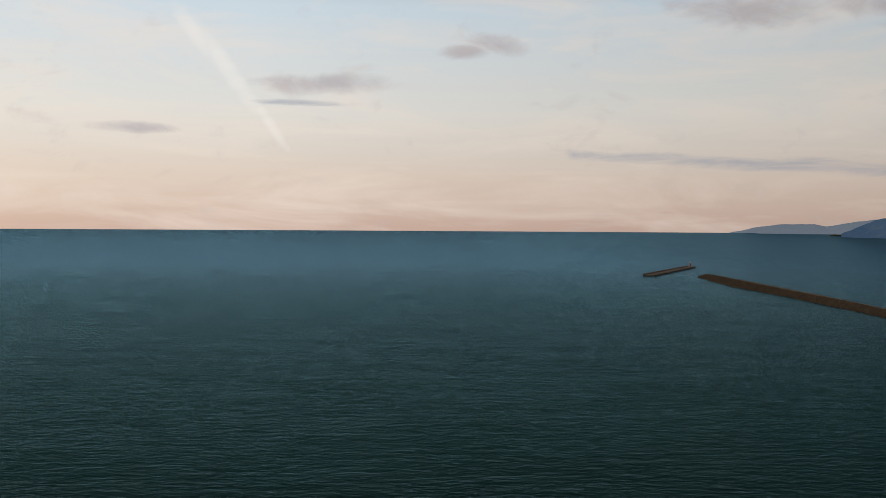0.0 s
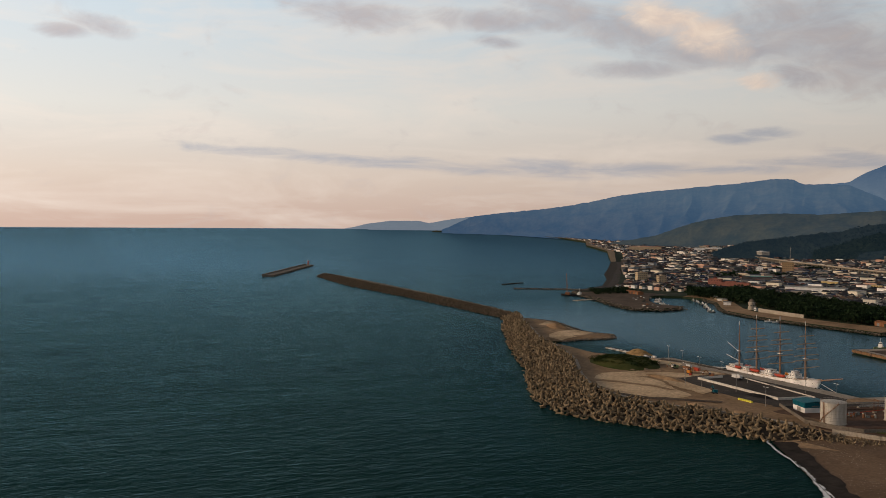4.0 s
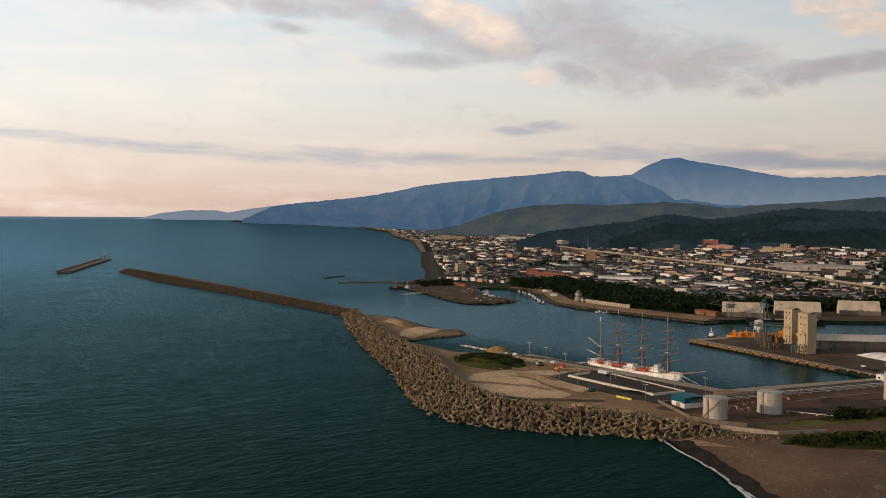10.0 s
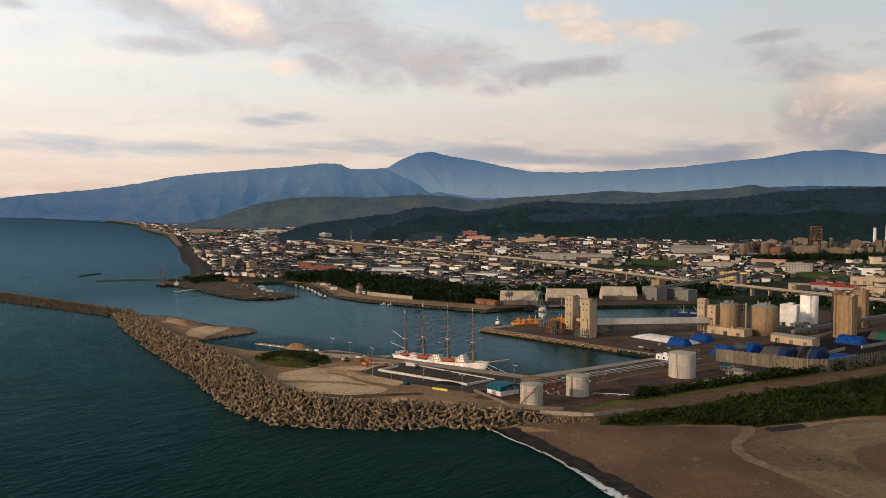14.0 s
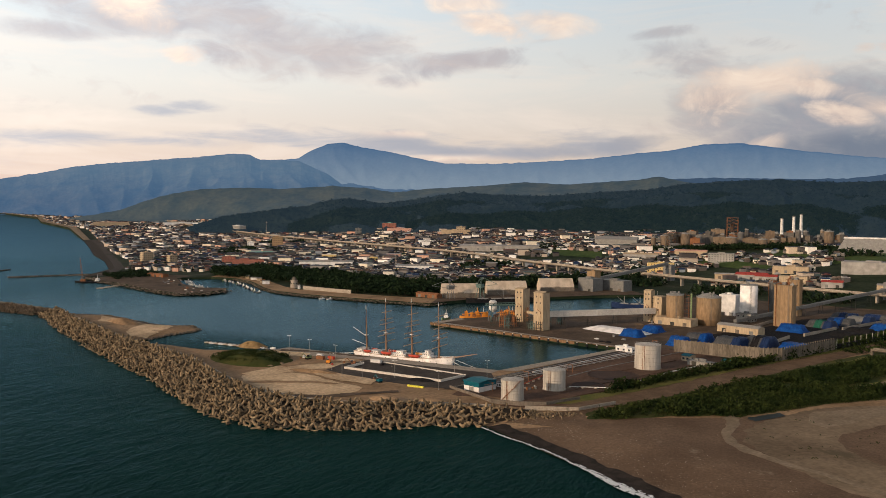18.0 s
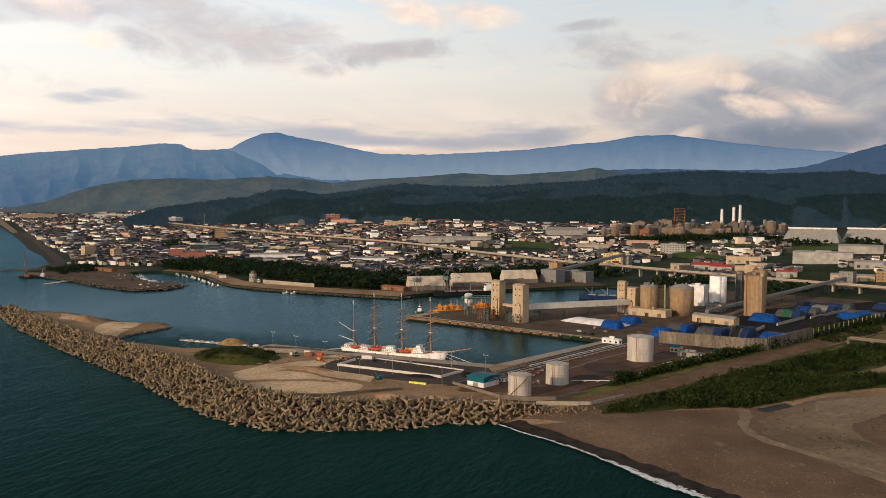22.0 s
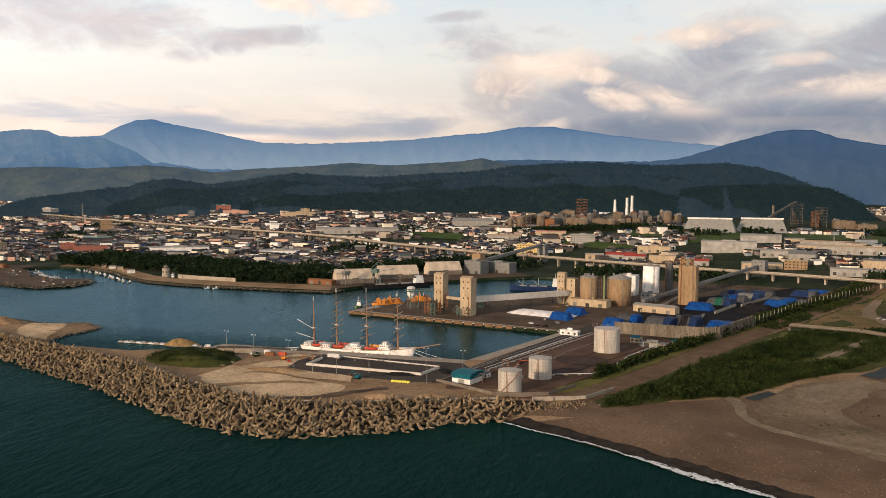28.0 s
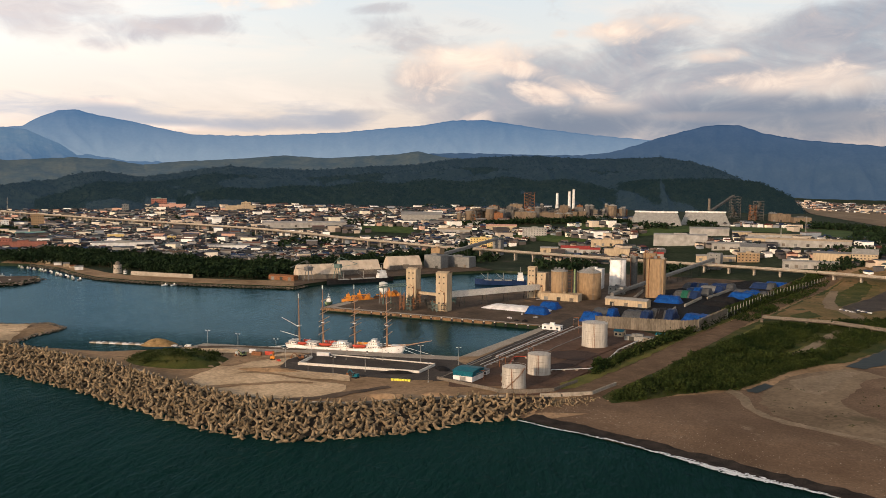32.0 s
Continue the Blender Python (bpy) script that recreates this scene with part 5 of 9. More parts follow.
b = bmesh.new()
lerp = lambda P, Q, t, z: [(x + (u - x) * t, y + (v - y) * t, z) for (x, y), (u, v) in zip(P, Q)]
loft(b, [lerp(A, B, 0, -2), lerp(A, B, 0.42, 4.0), lerp(A, B, 0.62, 4.0), lerp(A, B, 1.0, -2)])
bmesh.ops.recalc_face_normals(b, faces=b.faces)
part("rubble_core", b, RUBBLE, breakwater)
b = bmesh.new()
loft(b, [lerp(A, B, 0.58, 3.0), lerp(A, B, 0.58, 5.8), lerp(A, B, 0.63, 5.8), lerp(A, B, 0.64, 4.6), lerp(A, B, 0.80, 4.6), lerp(A, B, 0.80, 1.0)])
bmesh.ops.recalc_face_normals(b, faces=b.faces)
part("cap", b, DARKCONC, breakwater, "weathered concrete cap with a parapet")
jv, jf = [], []
low = tetrapod(1.0, 5)
lv, lf = np.array([v.co for v in low.vertices]), [tuple(p.vertices) for p in low.polygons]
A, B = along(OUT_W, 215), along(OUT_E, 215)
for (x0, y0), (x1, y1) in zip(A, B):
    for t0 in (0.0, 0.1, 0.2, 0.3, 0.4, 0.5, 0.92):
        t = t0 + rng.uniform(-0.05, 0.06)
        p = (x0 + (x1 - x0) * t + rng.uniform(-1, 1), y0 + (y1 - y0) * t + rng.uniform(-2, 2), (0.2 + 9.5 * min(t, 0.46) if t < 0.6 else 0.4) + rng.uniform(-0.4, 0.6))
        k = len(jv) * len(lv)
        jv.append(lv @ np.array(turned()).T * rng.uniform(0.85, 1.1) + np.array(p))
        jf += [tuple(a_ + k for a_ in f) for f in lf]
joined("tetrapod_heap", jv, jf, TETRA_D, breakwater, "tetrapods on the seaward slope")

# detached breakwater with its light
mole = thing("detached_breakwater", pose(0, 0, 0), "detached caisson breakwater standing in open water", "breakwater", kind="structure")
d0, d1 = Vector((466, 1957, 0)), Vector((689, 2413, 0))
u = (d1 - d0).normalized()
v = Vector((u.y, -u.x, 0))
nseg = 22
for i in range(nseg):
    p, q = d0 + (d1 - d0) * (i / nseg), d0 + (d1 - d0) * ((i + 1) / nseg) - u * 0.4
    b = bmesh.new()
    prof = [(-14, -2), (-14, 5.2), (-9, 5.2), (-8.6, 3.6), (13, 3.6), (13, -2)]
    r0 = [b.verts.new(p + v * a_ + Vector((0, 0, z))) for a_, z in prof]
    r1 = [b.verts.new(q + v * a_ + Vector((0, 0, z))) for a_, z in prof]
    for k in range(len(prof)):
        b.faces.new((r0[k], r0[(k + 1) % 6], r1[(k + 1) % 6], r1[k]))
    b.faces.new(r0), b.faces.new(r1[::-1])
    bmesh.ops.recalc_face_normals(b, faces=b.faces)
    part("caisson", b, DARKCONC, mole)
light = thing("harbour_light", pose(d1.x - 5, d1.y - 10, 3.6), "small rust-red harbour light tower on the breakwater", "lighthouse")
b = bmesh.new()
box(b, -3, 3, -3, 3, 0, 2)
part("plinth", b, CONCRETE, light)
b = bmesh.new()
lathe(b, [(2.0, 2), (1.4, 9.5), (2.1, 9.6), (2.1, 10.0)], 16)
part("tower", b, RED, light)
b = bmesh.new()
lathe(b, [(1.0, 10), (1.0, 11.8), (1.3, 11.9), (0.1, 13)], 12)
part("lantern", b, WHITE, light)

b = bmesh.new()
for (x, y) in along(SPIT, 150):
    for k in range(3):
        q = Vector((x + rng.uniform(-3.5, 2.0), y + rng.uniform(-2.5, 2.5), 0.2 + rng.uniform(-0.3, 0.6)))
        rr = rng.uniform(0.5, 1.5)
        vs = [b.verts.new(q + Vector((rng.uniform(-1, 1), rng.uniform(-1, 1), rng.uniform(-0.7, 0.9))) * rr) for i in range(8)]
        bmesh.ops.convex_hull(b, input=vs)
tagged(obj("shore_rocks", b, DARKCONC), "dark rocks edging the sandy spit", "rocks", kind="stuff")

# ---- four-masted sailing ship ----
SX, STERN, STEM = 505.0, 578.0, 489.0
ship = thing("sailing_ship", pose(SX, 533, -1.9), "white four-masted sailing ship with bare buff yards moored at the quay", "ship")


def hull_section(s):
    """Half breadths and heights of the hull at s (0 stern, 1 stem)."""
    full = (math.sin(math.pi * min(1, 0.16 + s * 0.62) ** 0.9)) ** 0.45 if s < 0.55 else max(0.0, 1 - ((s - 0.55) / 0.45) ** 2.3)
    deck = 6.9 * (0.62 + 0.38 * full) if s < 0.25 else 6.9 * max(0.03, full ** 0.75)
    wl = 6.6 * max(0.02, full * (0.55 + 0.45 * step(0.0, 0.22, s)))
    z = 6.6 + 1.3 * (1 - s / 0.4) ** 2 * (s < 0.4) + 3.4 * max(0, (s - 0.45) / 0.55) ** 2
    return deck, wl, z


ns = 40
rows = []
b = bmesh.new()
for i in range(ns + 1):
    s = i / ns
    dk, wl_, zt = hull_section(s)
    rake = 6.5 * max(0, (s - 0.9) / 0.1) ** 1.5
    back = -3.5 * max(0, (0.08 - s) / 0.08)
    yy = STERN - (STERN - STEM) * s - 533
    ring = []
    for side in (1, -1):
        prof = [(wl_ * 0.5, -3.0, 0.0), (wl_, 0.0, 0.15), (wl_ * 0.35 + dk * 0.65, 2.6, 0.45), (dk, zt * 0.7, 0.75), (dk, zt, 1.0)]
        ring.append([b.verts.new((side * w_, yy + (1 - k) * (rake + back) * (1 if s > 0.5 else 1), z_)) for w_, z_, k in prof])
    rows.append(ring)
for r, q in zip(rows, rows[1:]):
    for k in (0, 1):
        for j in range(4):
            b.faces.new((r[k][j], r[k][j + 1], q[k][j + 1], q[k][j]))
for r in (rows[0], rows[-1]):
    for j in range(4):
        b.faces.new((r[0][j], r[0][j + 1], r[1][j + 1], r[1][j]))
bmesh.ops.recalc_face_normals(b, faces=b.faces)
hull = part("hull", b, HULLWHITE, ship, "long white steel hull with a fine sheer", True)
b = bmesh.new()
for i in range(ns):
    vs = []
    for k in (i, i + 1):
        s = k / ns
        dk, wl_, zt = hull_section(s)
        yy = STERN - (STERN - STEM) * s - 533
        vs.append(((dk - 0.1, yy, zt - 0.9), (-dk + 0.1, yy, zt - 0.9)))
    b.faces.new([b.verts.new(c) for c in (vs[0][0], vs[1][0], vs[1][1], vs[0][1])])
bmesh.ops.recalc_face_normals(b, faces=b.faces)
part("deck", b, TEAK, ship, "brown planked deck")
b = bmesh.new()
for side in (1, -1):
    pts = []
    for i in range(ns + 1):
        dk, wl_, zt = hull_section(i / ns)
        pts.append((side * (dk + 0.06), STERN - (STERN - STEM) * i / ns - 533, zt))
    for p, q in zip(pts, pts[1:]):
        tube(b, p, q, 0.16, n=5, caps=False)
part("rail", b, BUFF, hull, "brown varnished rail")
b = bmesh.new()
for side in (1, -1):
    for i in range(2, ns - 2):
        if i % 2:
            dk, wl_, zt = hull_section((i + 0.5) / ns)
            tube(b, (side * (dk - 0.12), STERN - (STERN - STEM) * (i + 0.5) / ns - 533, zt - 2.4), (side * (dk + 0.06), STERN - (STERN - STEM) * (i + 0.5) / ns - 533, zt - 2.4), 0.25, n=8)
tagged(part("portholes", b, BLACK, hull, "row of dark portholes"), "row of dark portholes", kind="stuff")
# bowsprit
b = bmesh.new()
tube(b, (0, STEM - 533 + 6, 8.2), (0, 471 - 533, 13.6), 0.55, 0.22, 10)
part("bowsprit", b, BUFF, ship)
b = bmesh.new()
for p, q in (((0, 471.5 - 533, 12.3), (0, STEM - 533 + 1.5, 3.5)), ((0, 477 - 533, 11), (1.6, STEM - 533 + 3, 8)), ((0, 477 - 533, 11), (-1.6, STEM - 533 + 3, 8))):
    tube(b, p, q, 0.09, n=4)
part("bobstay", b, BLACK, ship)
# deck houses
def house(y0, y1, w, z0, z1, windows=True, label="white deck house"):
    b = bmesh.new()
    box(b, -w, w, y0 - 533, y1 - 533, z0, z1)
    bmesh.ops.bevel(b, geom=b.edges[:], offset=0.2, segments=1, affect="EDGES")
    h = part("deck_house", b, HULLWHITE, ship, label)
    b = bmesh.new()
    box(b, -w - 0.3, w + 0.3, y0 - 533.3, y1 - 532.7, z1, z1 + 0.18)
    part("roof", b, WHITE, h)
    if windows:
        b = bmesh.new()
        k = int((y1 - y0) / 1.6)
        for i in range(k):
            yc = y0 + (i + 0.5) * (y1 - y0) / k - 533
            for sx in (-w - 0.03, w - 0.03):
                box(b, sx, sx + 0.06, yc - 0.35, yc + 0.35, z1 - 1.4, z1 - 0.6)
        tagged(part("cabin_windows", b, GLASS, h), "dark cabin windows", kind="stuff")


house(508, 519, 4.2, 5.6, 8.4)
house(510, 516.5, 3.6, 8.4, 10.8, label="white wheelhouse on the deck house")
house(511.5, 514.5, 2.6, 10.8, 12.6)
house(531, 544, 4.0, 5.6, 8.3)
house(534, 540, 3.0, 8.3, 10.2)
house(555, 564, 4.0, 6.0, 8.7)
house(570, 576, 4.4, 6.8, 9.4)
house(494, 500, 2.6, 7.0, 9.0, False)
# boats on davits
for y in (521, 524.5, 546.5, 549.5, 565.5):
    for sx in (-5.2, 5.2):
        b = bmesh.new()
        bmesh.ops.create_icosphere(b, subdivisions=2, radius=1)
        for v_ in b.verts:
            v_.co = Vector((v_.co.x * 1.15, v_.co.y * 3.4 * (1 if abs(v_.co.y) < 0.9 else 1.06), min(0.35, v_.co.z) * 1.3 + (0.35 if v_.co.z > 0.3 else 0))) + Vector((sx, y - 533, 8.3))
        lb = part("lifeboat", b, RED if sx < 0 or y > 540 else ORANGE, ship, "red-covered lifeboat")
        for o in (-2.3, 2.3):
            b = bmesh.new()
            tube(b, (sx * 0.8, y + o - 533, 6), (sx * 0.8, y + o - 533, 9.4), 0.12, n=5)
            tube(b, (sx * 0.8, y + o - 533, 9.3), (sx * 1.05, y + o - 533, 9.8), 0.1, n=5)
            part("davit", b, WHITE, lb)
# small deck gear
for i in range(34):
    x, y = rng.uniform(-4.5, 4.5), rng.uniform(494, 574) - 533
    s = rng.uniform(0.3, 0.8)
    b = bmesh.new()
    box(b, x - s, x + s, y - s, y + s, 5.6, 6.4 + s)
    box(b, x - s * 0.6, x + s * 0.6, y - s * 0.6, y + s * 0.6, 6.4 + s, 6.6 + s)
    part("locker", b, (WHITE, WHITE, SPAR, GREY)[i % 4], ship)


def mast(y, top, yards, r=0.60):
    b = bmesh.new()
    tube(b, (0, y - 533, 3.5), (0.0, y - 532.6, top * 0.48), r * 1.2, r * 1.05, 10)
    tube(b, (0, y - 532.6, top * 0.44), (0, y - 532.3, top * 0.78), r * 0.72, r * 0.6, 10)
    tube(b, (0, y - 532.3, top * 0.74), (0, y - 532.1, top), r * 0.5, r * 0.18, 8)
    m = part("mast", b, BUFF, ship, "tall buff-painted mast")
    b = bmesh.new()
    box(b, -1.6, 1.6, y - 533.8, y - 531.6, top * 0.455, top * 0.465)
    part("mast_top", b, WHITE, m, "small white platform")
    b = bmesh.new()
    tube(b, (0, y - 532.1, top - 3.2), (0, y - 532.1, top - 0.2), 0.34, 0.2, 8)
    part("truck", b, WHITE, m, "white masthead")
    brace = radians(rng.uniform(-3, 2))
    for h, half in yards:
        b = bmesh.new()
        d = Vector((math.cos(brace), -math.sin(brace), 0))
        c = Vector((0, y - 533.6, h))
        tube(b, c, c + d * half, 0.34, 0.16, 6)
        tube(b, c, c - d * half, 0.34, 0.16, 6)
        yard = part("yard", b, SPAR, m, "bare pale yard")
        b = bmesh.new()
        tube(b, c - d * half * 0.92 + Vector((0, 0, 0.30)), c + d * half * 0.92 + Vector((0, 0, 0.30)), 0.19, n=6)
        part("furled_sail", b, SPAR, yard, "white sail furled on the yard")
    b = bmesh.new()
    for sx in (-1, 1):
        for k in range(5):
            tube(b, (sx * 6.2, y - 533 + 0.4 + k * 1.1, 7.2), (sx * 0.5, y - 532.4, top * 0.46), 0.06, n=3, caps=False)
        for k in range(3):
            tube(b, (sx * 6.3, y - 533 + 2 + k * 1.4, 7.2), (0, y - 532.3, top * 0.77), 0.05, n=3, caps=False)
        tube(b, (sx * 6.3, y - 533 + 6.5, 7.2), (0, y - 532.1, top * 0.96), 0.05, n=3, caps=False)
        for h in range(1, 9):
            t = h / 9.5
            tube(b, (sx * (6.2 - 5.7 * t), y - 532.6, 7.2 + (top * 0.46 - 7.2) * t), (sx * (6.2 - 5.7 * t), y - 533 + 4.8 - 4.2 * t, 7.2 + (top * 0.46 - 7.2) * t), 0.04, n=3, caps=False)
    tagged(part("rigging", b, BLACK, m), "dark rope shrouds", kind="stuff")


YARDS = [(16.4, 13.2), (22.0, 12.6), (25.5, 12.0), (30.5, 10.4), (33.8, 9.4), (39.5, 7.4)]
mast(503.5, 50.0, YARDS)
mast(527.4, 51.5, YARDS)
mast(551.1, 50.5, YARDS)
mast(569.3, 43.5, [])
b = bmesh.new()
tube(b, (0, 569.3 - 532.6, 12), (0, 584 - 533, 15.5), 0.28, 0.16, 6)
tube(b, (0, 569.3 - 532.6, 19), (0, 583 - 533, 25.5), 0.24, 0.14, 6)
part("gaff", b, WHITE, ship, "white spanker gaff and boom")
b = bmesh.new()
tops = [(471 - 533, 12.4), (503.5 - 533, 45), (527.4 - 533, 46), (551.1 - 533, 45), (569.3 - 533, 39), (579 - 533, 9)]
for (ya, za), (yb, zb) in zip(tops, tops[1:]):
    tube(b, (0, ya, za), (0, yb, zb), 0.05, n=3)
for ym, zt in ((503.5, 46), (527.4, 47), (551.1, 46), (569.3, 38)):
    for f, dy in ((0.95, -20), (0.72, -17), (0.45, -13)):
        yb = max(ym + dy, 472)
        tube(b, (0, ym - 533, zt * f), (0, yb - 533, 8.0 if yb > 489 else 11.5), 0.05, n=3)
tagged(part("stay_rigging", b, BLACK, ship), "dark fore-and-aft stays", kind="stuff")
for p, q in (((-5, 577 - 533, 6), (-13, 600 - 533, 3.4)), ((-5, 577 - 533, 6), (-13, 612 - 533, 3.4)), ((-5, 492 - 533, 8), (-13, 470 - 533, 3.4)), ((-3, 489 - 533, 8.5), (-14, 455 - 533, 3.4))):
    b = bmesh.new()
    tube(b, p, q, 0.12, n=5)
    part("mooring_line", b, WHITE, ship, "pale mooring line to the quay")
b = bmesh.new()
box(b, -10.5, -6.6, 535 - 533, 537.5 - 533, 3.3, 3.6)
v_ = [b.verts.new(c) for c in ((-10.0, 535.4 - 533, 3.5), (-6.7, 535.4 - 533, 6.2), (-6.7, 536.4 - 533, 6.2), (-10.0, 536.4 - 533, 3.5))]
b.faces.new(v_)
part("gangway", b, LIGHTGREY, ship)

# ---- things on the peninsula ----
def lamp_post(h):
    o = thing("street_lamp", pose(0, 0, 0), "tall grey quay lamp with a double head", "street lamp", "quay lamps")
    b = bmesh.new()
    lathe(b, [(0.35, 0), (0.35, 0.6), (0.16, 0.7), (0.09, h)], 8)
    part("pole", b, LIGHTGREY, o)
    b = bmesh.new()
    tube(b, (0, -1.3, h), (0, 1.3, h), 0.07, n=5)
    part("arm", b, LIGHTGREY, o)
    for s in (-1, 1):
        b = bmesh.new()
        box(b, -0.3, 0.3, s * 1.3 - 0.55, s * 1.3 + 0.55, h - 0.1, h + 0.15)
        part("lamp_head", b, WHITE, o)
    return o


first = lamp_post(12.0)
for i, (x, y) in enumerate([(467, 572), (437, 553), (466, 546), (419, 531), (420, 515), (468, 522), (436, 499), (470, 497), (470, 471), (418, 454), (469, 445), (478, 605), (486, 632)]):
    if i == 0:
        first.matrix_world = pose(x, y, 3.1)
    else:
        copy_thing(first, pose(x, y, 3.1, 0, 0, rng.uniform(-15, 15)))


def simple(name, label, category, m, pieces, group=""):
    """A thing from a list of (part, material, function that fills a bmesh)."""
    o = thing(name, m, label, category, group)
    for pn, mt, fill in pieces:
        b = bmesh.new()
        fill(b)
        bmesh.ops.recalc_face_normals(b, faces=b.faces)
        part(pn, b, mt, o)
    return o


def strip(b, pts, half, z0, z1):
    for (x0, y0), (x1, y1) in zip(pts, pts[1:]):
        d = Vector((x1 - x0, y1 - y0, 0)).normalized()
        n = Vector((-d.y, d.x, 0)) * half
        p, q = Vector((x0, y0, 0)) - d * half, Vector((x1, y1, 0)) + d * half
        vs = [b.verts.new((c.x, c.y, z)) for z in (z0, z1) for c in (p + n, p - n, q - n, q + n)]
        for f in ((3, 2, 1, 0), (4, 5, 6, 7), (0, 1, 5, 4), (1, 2, 6, 5), (2, 3, 7, 6), (3, 0, 4, 7)):
            b.faces.new([vs[i] for i in f])


def barrier(name, label, pts, half, z0, z1, mat, seg=6.0):
    """A low wall cast in lengths."""
    o = thing(name, pose(0, 0, 0), label, "wall")
    total = sum(math.hypot(q[0] - p[0], q[1] - p[1]) for p, q in zip(pts, pts[1:]))
    for p, q in zip(pts, pts[1:]):
        ln = math.hypot(q[0] - p[0], q[1] - p[1])
        k = max(1, int(ln / seg))
        for i in range(k):
            a_ = (p[0] + (q[0] - p[0]) * i / k, p[1] + (q[1] - p[1]) * i / k)
            c = (p[0] + (q[0] - p[0]) * (i + 0.985) / k, p[1] + (q[1] - p[1]) * (i + 0.985) / k)
            b = bmesh.new()
            strip(b, [a_, c], half, z0, z1)
            bmesh.ops.recalc_face_normals(b, faces=b.faces)
            part("wall_length", b, mat, o)
    return o


barrier("storage_bay_wall", "low pale concrete storage bay wall", [(466, 546), (445, 547), (440, 465), (463, 460)], 0.55, 3.0, 4.9, PALECONC, 18.0)
barrier("storage_bay_wall", "low pale concrete kerb wall of the yard", [(479, 536), (468, 461)], 0.4, 3.0, 4.0, PALECONC, 18.0)


def heap(name, label, category, x, y, z, rx_, ry_, h, mat, rot=0, seed=0, parent=None, flat=2.2):
    """An uneven pile."""
    b = bmesh.new()
    n, m = 28, 7
    prev = None
    for j in range(m + 1):
        t = j / m
        ring = []
        for i in range(n):
            a_ = 2 * math.pi * i / n
            w = 1 + 0.22 * noise.noise(Vector((math.cos(a_) * 1.4 + seed, math.sin(a_) * 1.4, seed * 0.7)))
            zz = h * (1 - (1 - t) ** flat) * (1 + 0.25 * noise.noise(Vector((math.cos(a_) * 2 * (1 - t) + seed, math.sin(a_) * 2 * (1 - t), t))))
            ring.append(b.verts.new(((1 - t) * rx_ * w * math.cos(a_), (1 - t) * ry_ * w * math.sin(a_), zz if j else -0.1)))
        if prev:
            for i in range(n):
                b.faces.new((prev[i], prev[(i + 1) % n], ring[(i + 1) % n], ring[i]))
        prev = ring
    bmesh.ops.remove_doubles(b, verts=b.verts, dist=0.001)
    bmesh.ops.recalc_face_normals(b, faces=b.faces)
    if parent is not None:
        o = part(name, b, mat, parent, label, True)
    else:
        o = tagged(obj(name, b, mat, True), label, category)
    o.matrix_world = pose(x, y, z, 0, 0, rot)
    return o


heap("sand_mound", "rough heap of ochre excavated earth", "sand heap", 484, 670, 3.1, 8, 13, 4.6, OCHRE, 10, 2, flat=1.5)
heap("earth_bank", "low brown earth bank", "earth bank", 352, 490, 3.1, 6, 30, 2.6, DIRT, 8, 3)
heap("earth_bank", "low brown earth bank", "earth bank", 372, 460, 3.1, 8, 22, 3.2, DIRT, -25, 5)
heap("earth_bank", "low brown earth bank", "earth bank", 386, 436, 3.1, 5, 16, 2.2, DIRT, -15, 8)
heap("earth_bank", "low brown earth bank beside the lot", "earth bank", 424, 560, 3.1, 4, 24, 1.8, DIRT, 4, 9)
heap("earth_bank", "sandy bank on the spit", "earth bank", 528, 876, 3.1, 11, 24, 4.0, DIRT, -15, 12)
heap("grass_mound", "low mound overgrown with dark green scrub", "mound", 440, 632, 3.0, 25, 38, 5.6, GRASS, -12, 4, flat=2.2)
heap("coal_mound", "long black tarpaulin-covered mound", "coal heap", 436.5, 478, 3.1, 3.0, 11, 2.0, COAL, 8, 6)
heap("coal_mound", "short black tarpaulin-covered mound of coal", "coal heap", 455, 453, 3.1, 4.5, 8, 2.2, COAL, -60, 7)
for i, (x, y) in enumerate(((432, 604), (425, 600), (420, 612), (437, 599))):
    heap("debris_heap", "small heap of broken rubble and timber", "debris", x, y, 3.1, 2.4, 3.2, 1.1, PALEBAR if i % 2 else RUST, i * 40, 20 + i)


def digger(x, y, rz, mat, label):
    def tracks(b):
        for s in (-1.2, 1.2):
            box(b, -2.0, 2.0, s - 0.35, s + 0.35, 0, 0.9)
            bmesh.ops.bevel(b, geom=[e_ for e_ in b.edges], offset=0.12, segments=1, affect="EDGES") if s > 0 else None
    o = simple("excavator", label, "excavator", pose(x, y, 3.15, 0, 0, rz), [
        ("tracks", BLACK, tracks),
        ("body", mat, lambda b: (box(b, -2.2, 1.2, -1.4, 1.4, 1.0, 2.4), box(b, -2.2, -0.6, -1.3, 1.3, 2.4, 2.8))),
        ("cab", GLASS, lambda b: box(b, -0.2, 1.4, 0.3, 1.4, 1.6, 3.4)),
        ("boom", mat, lambda b: (tube(b, (1.0, -0.3, 1.8), (4.2, -0.3, 4.8), 0.35, 0.25, 6), tube(b, (4.2, -0.3, 4.8), (6.2, -0.3, 2.4), 0.25, 0.2, 6))),
        ("bucket", RUST, lambda b: box(b, 5.8, 6.8, -0.8, 0.2, 1.2, 2.4))])
    return o


digger(418, 500, 70, TEAL, "teal-green tracked excavator on the lot")
digger(456, 570, 20, ORANGE, "orange tracked excavator beside the yard")
digger(461, 552, 120, RUST, "rust-brown tracked excavator by the quay")
digger(462, 594, 160, GREENP, "green tracked excavator near the sheds")


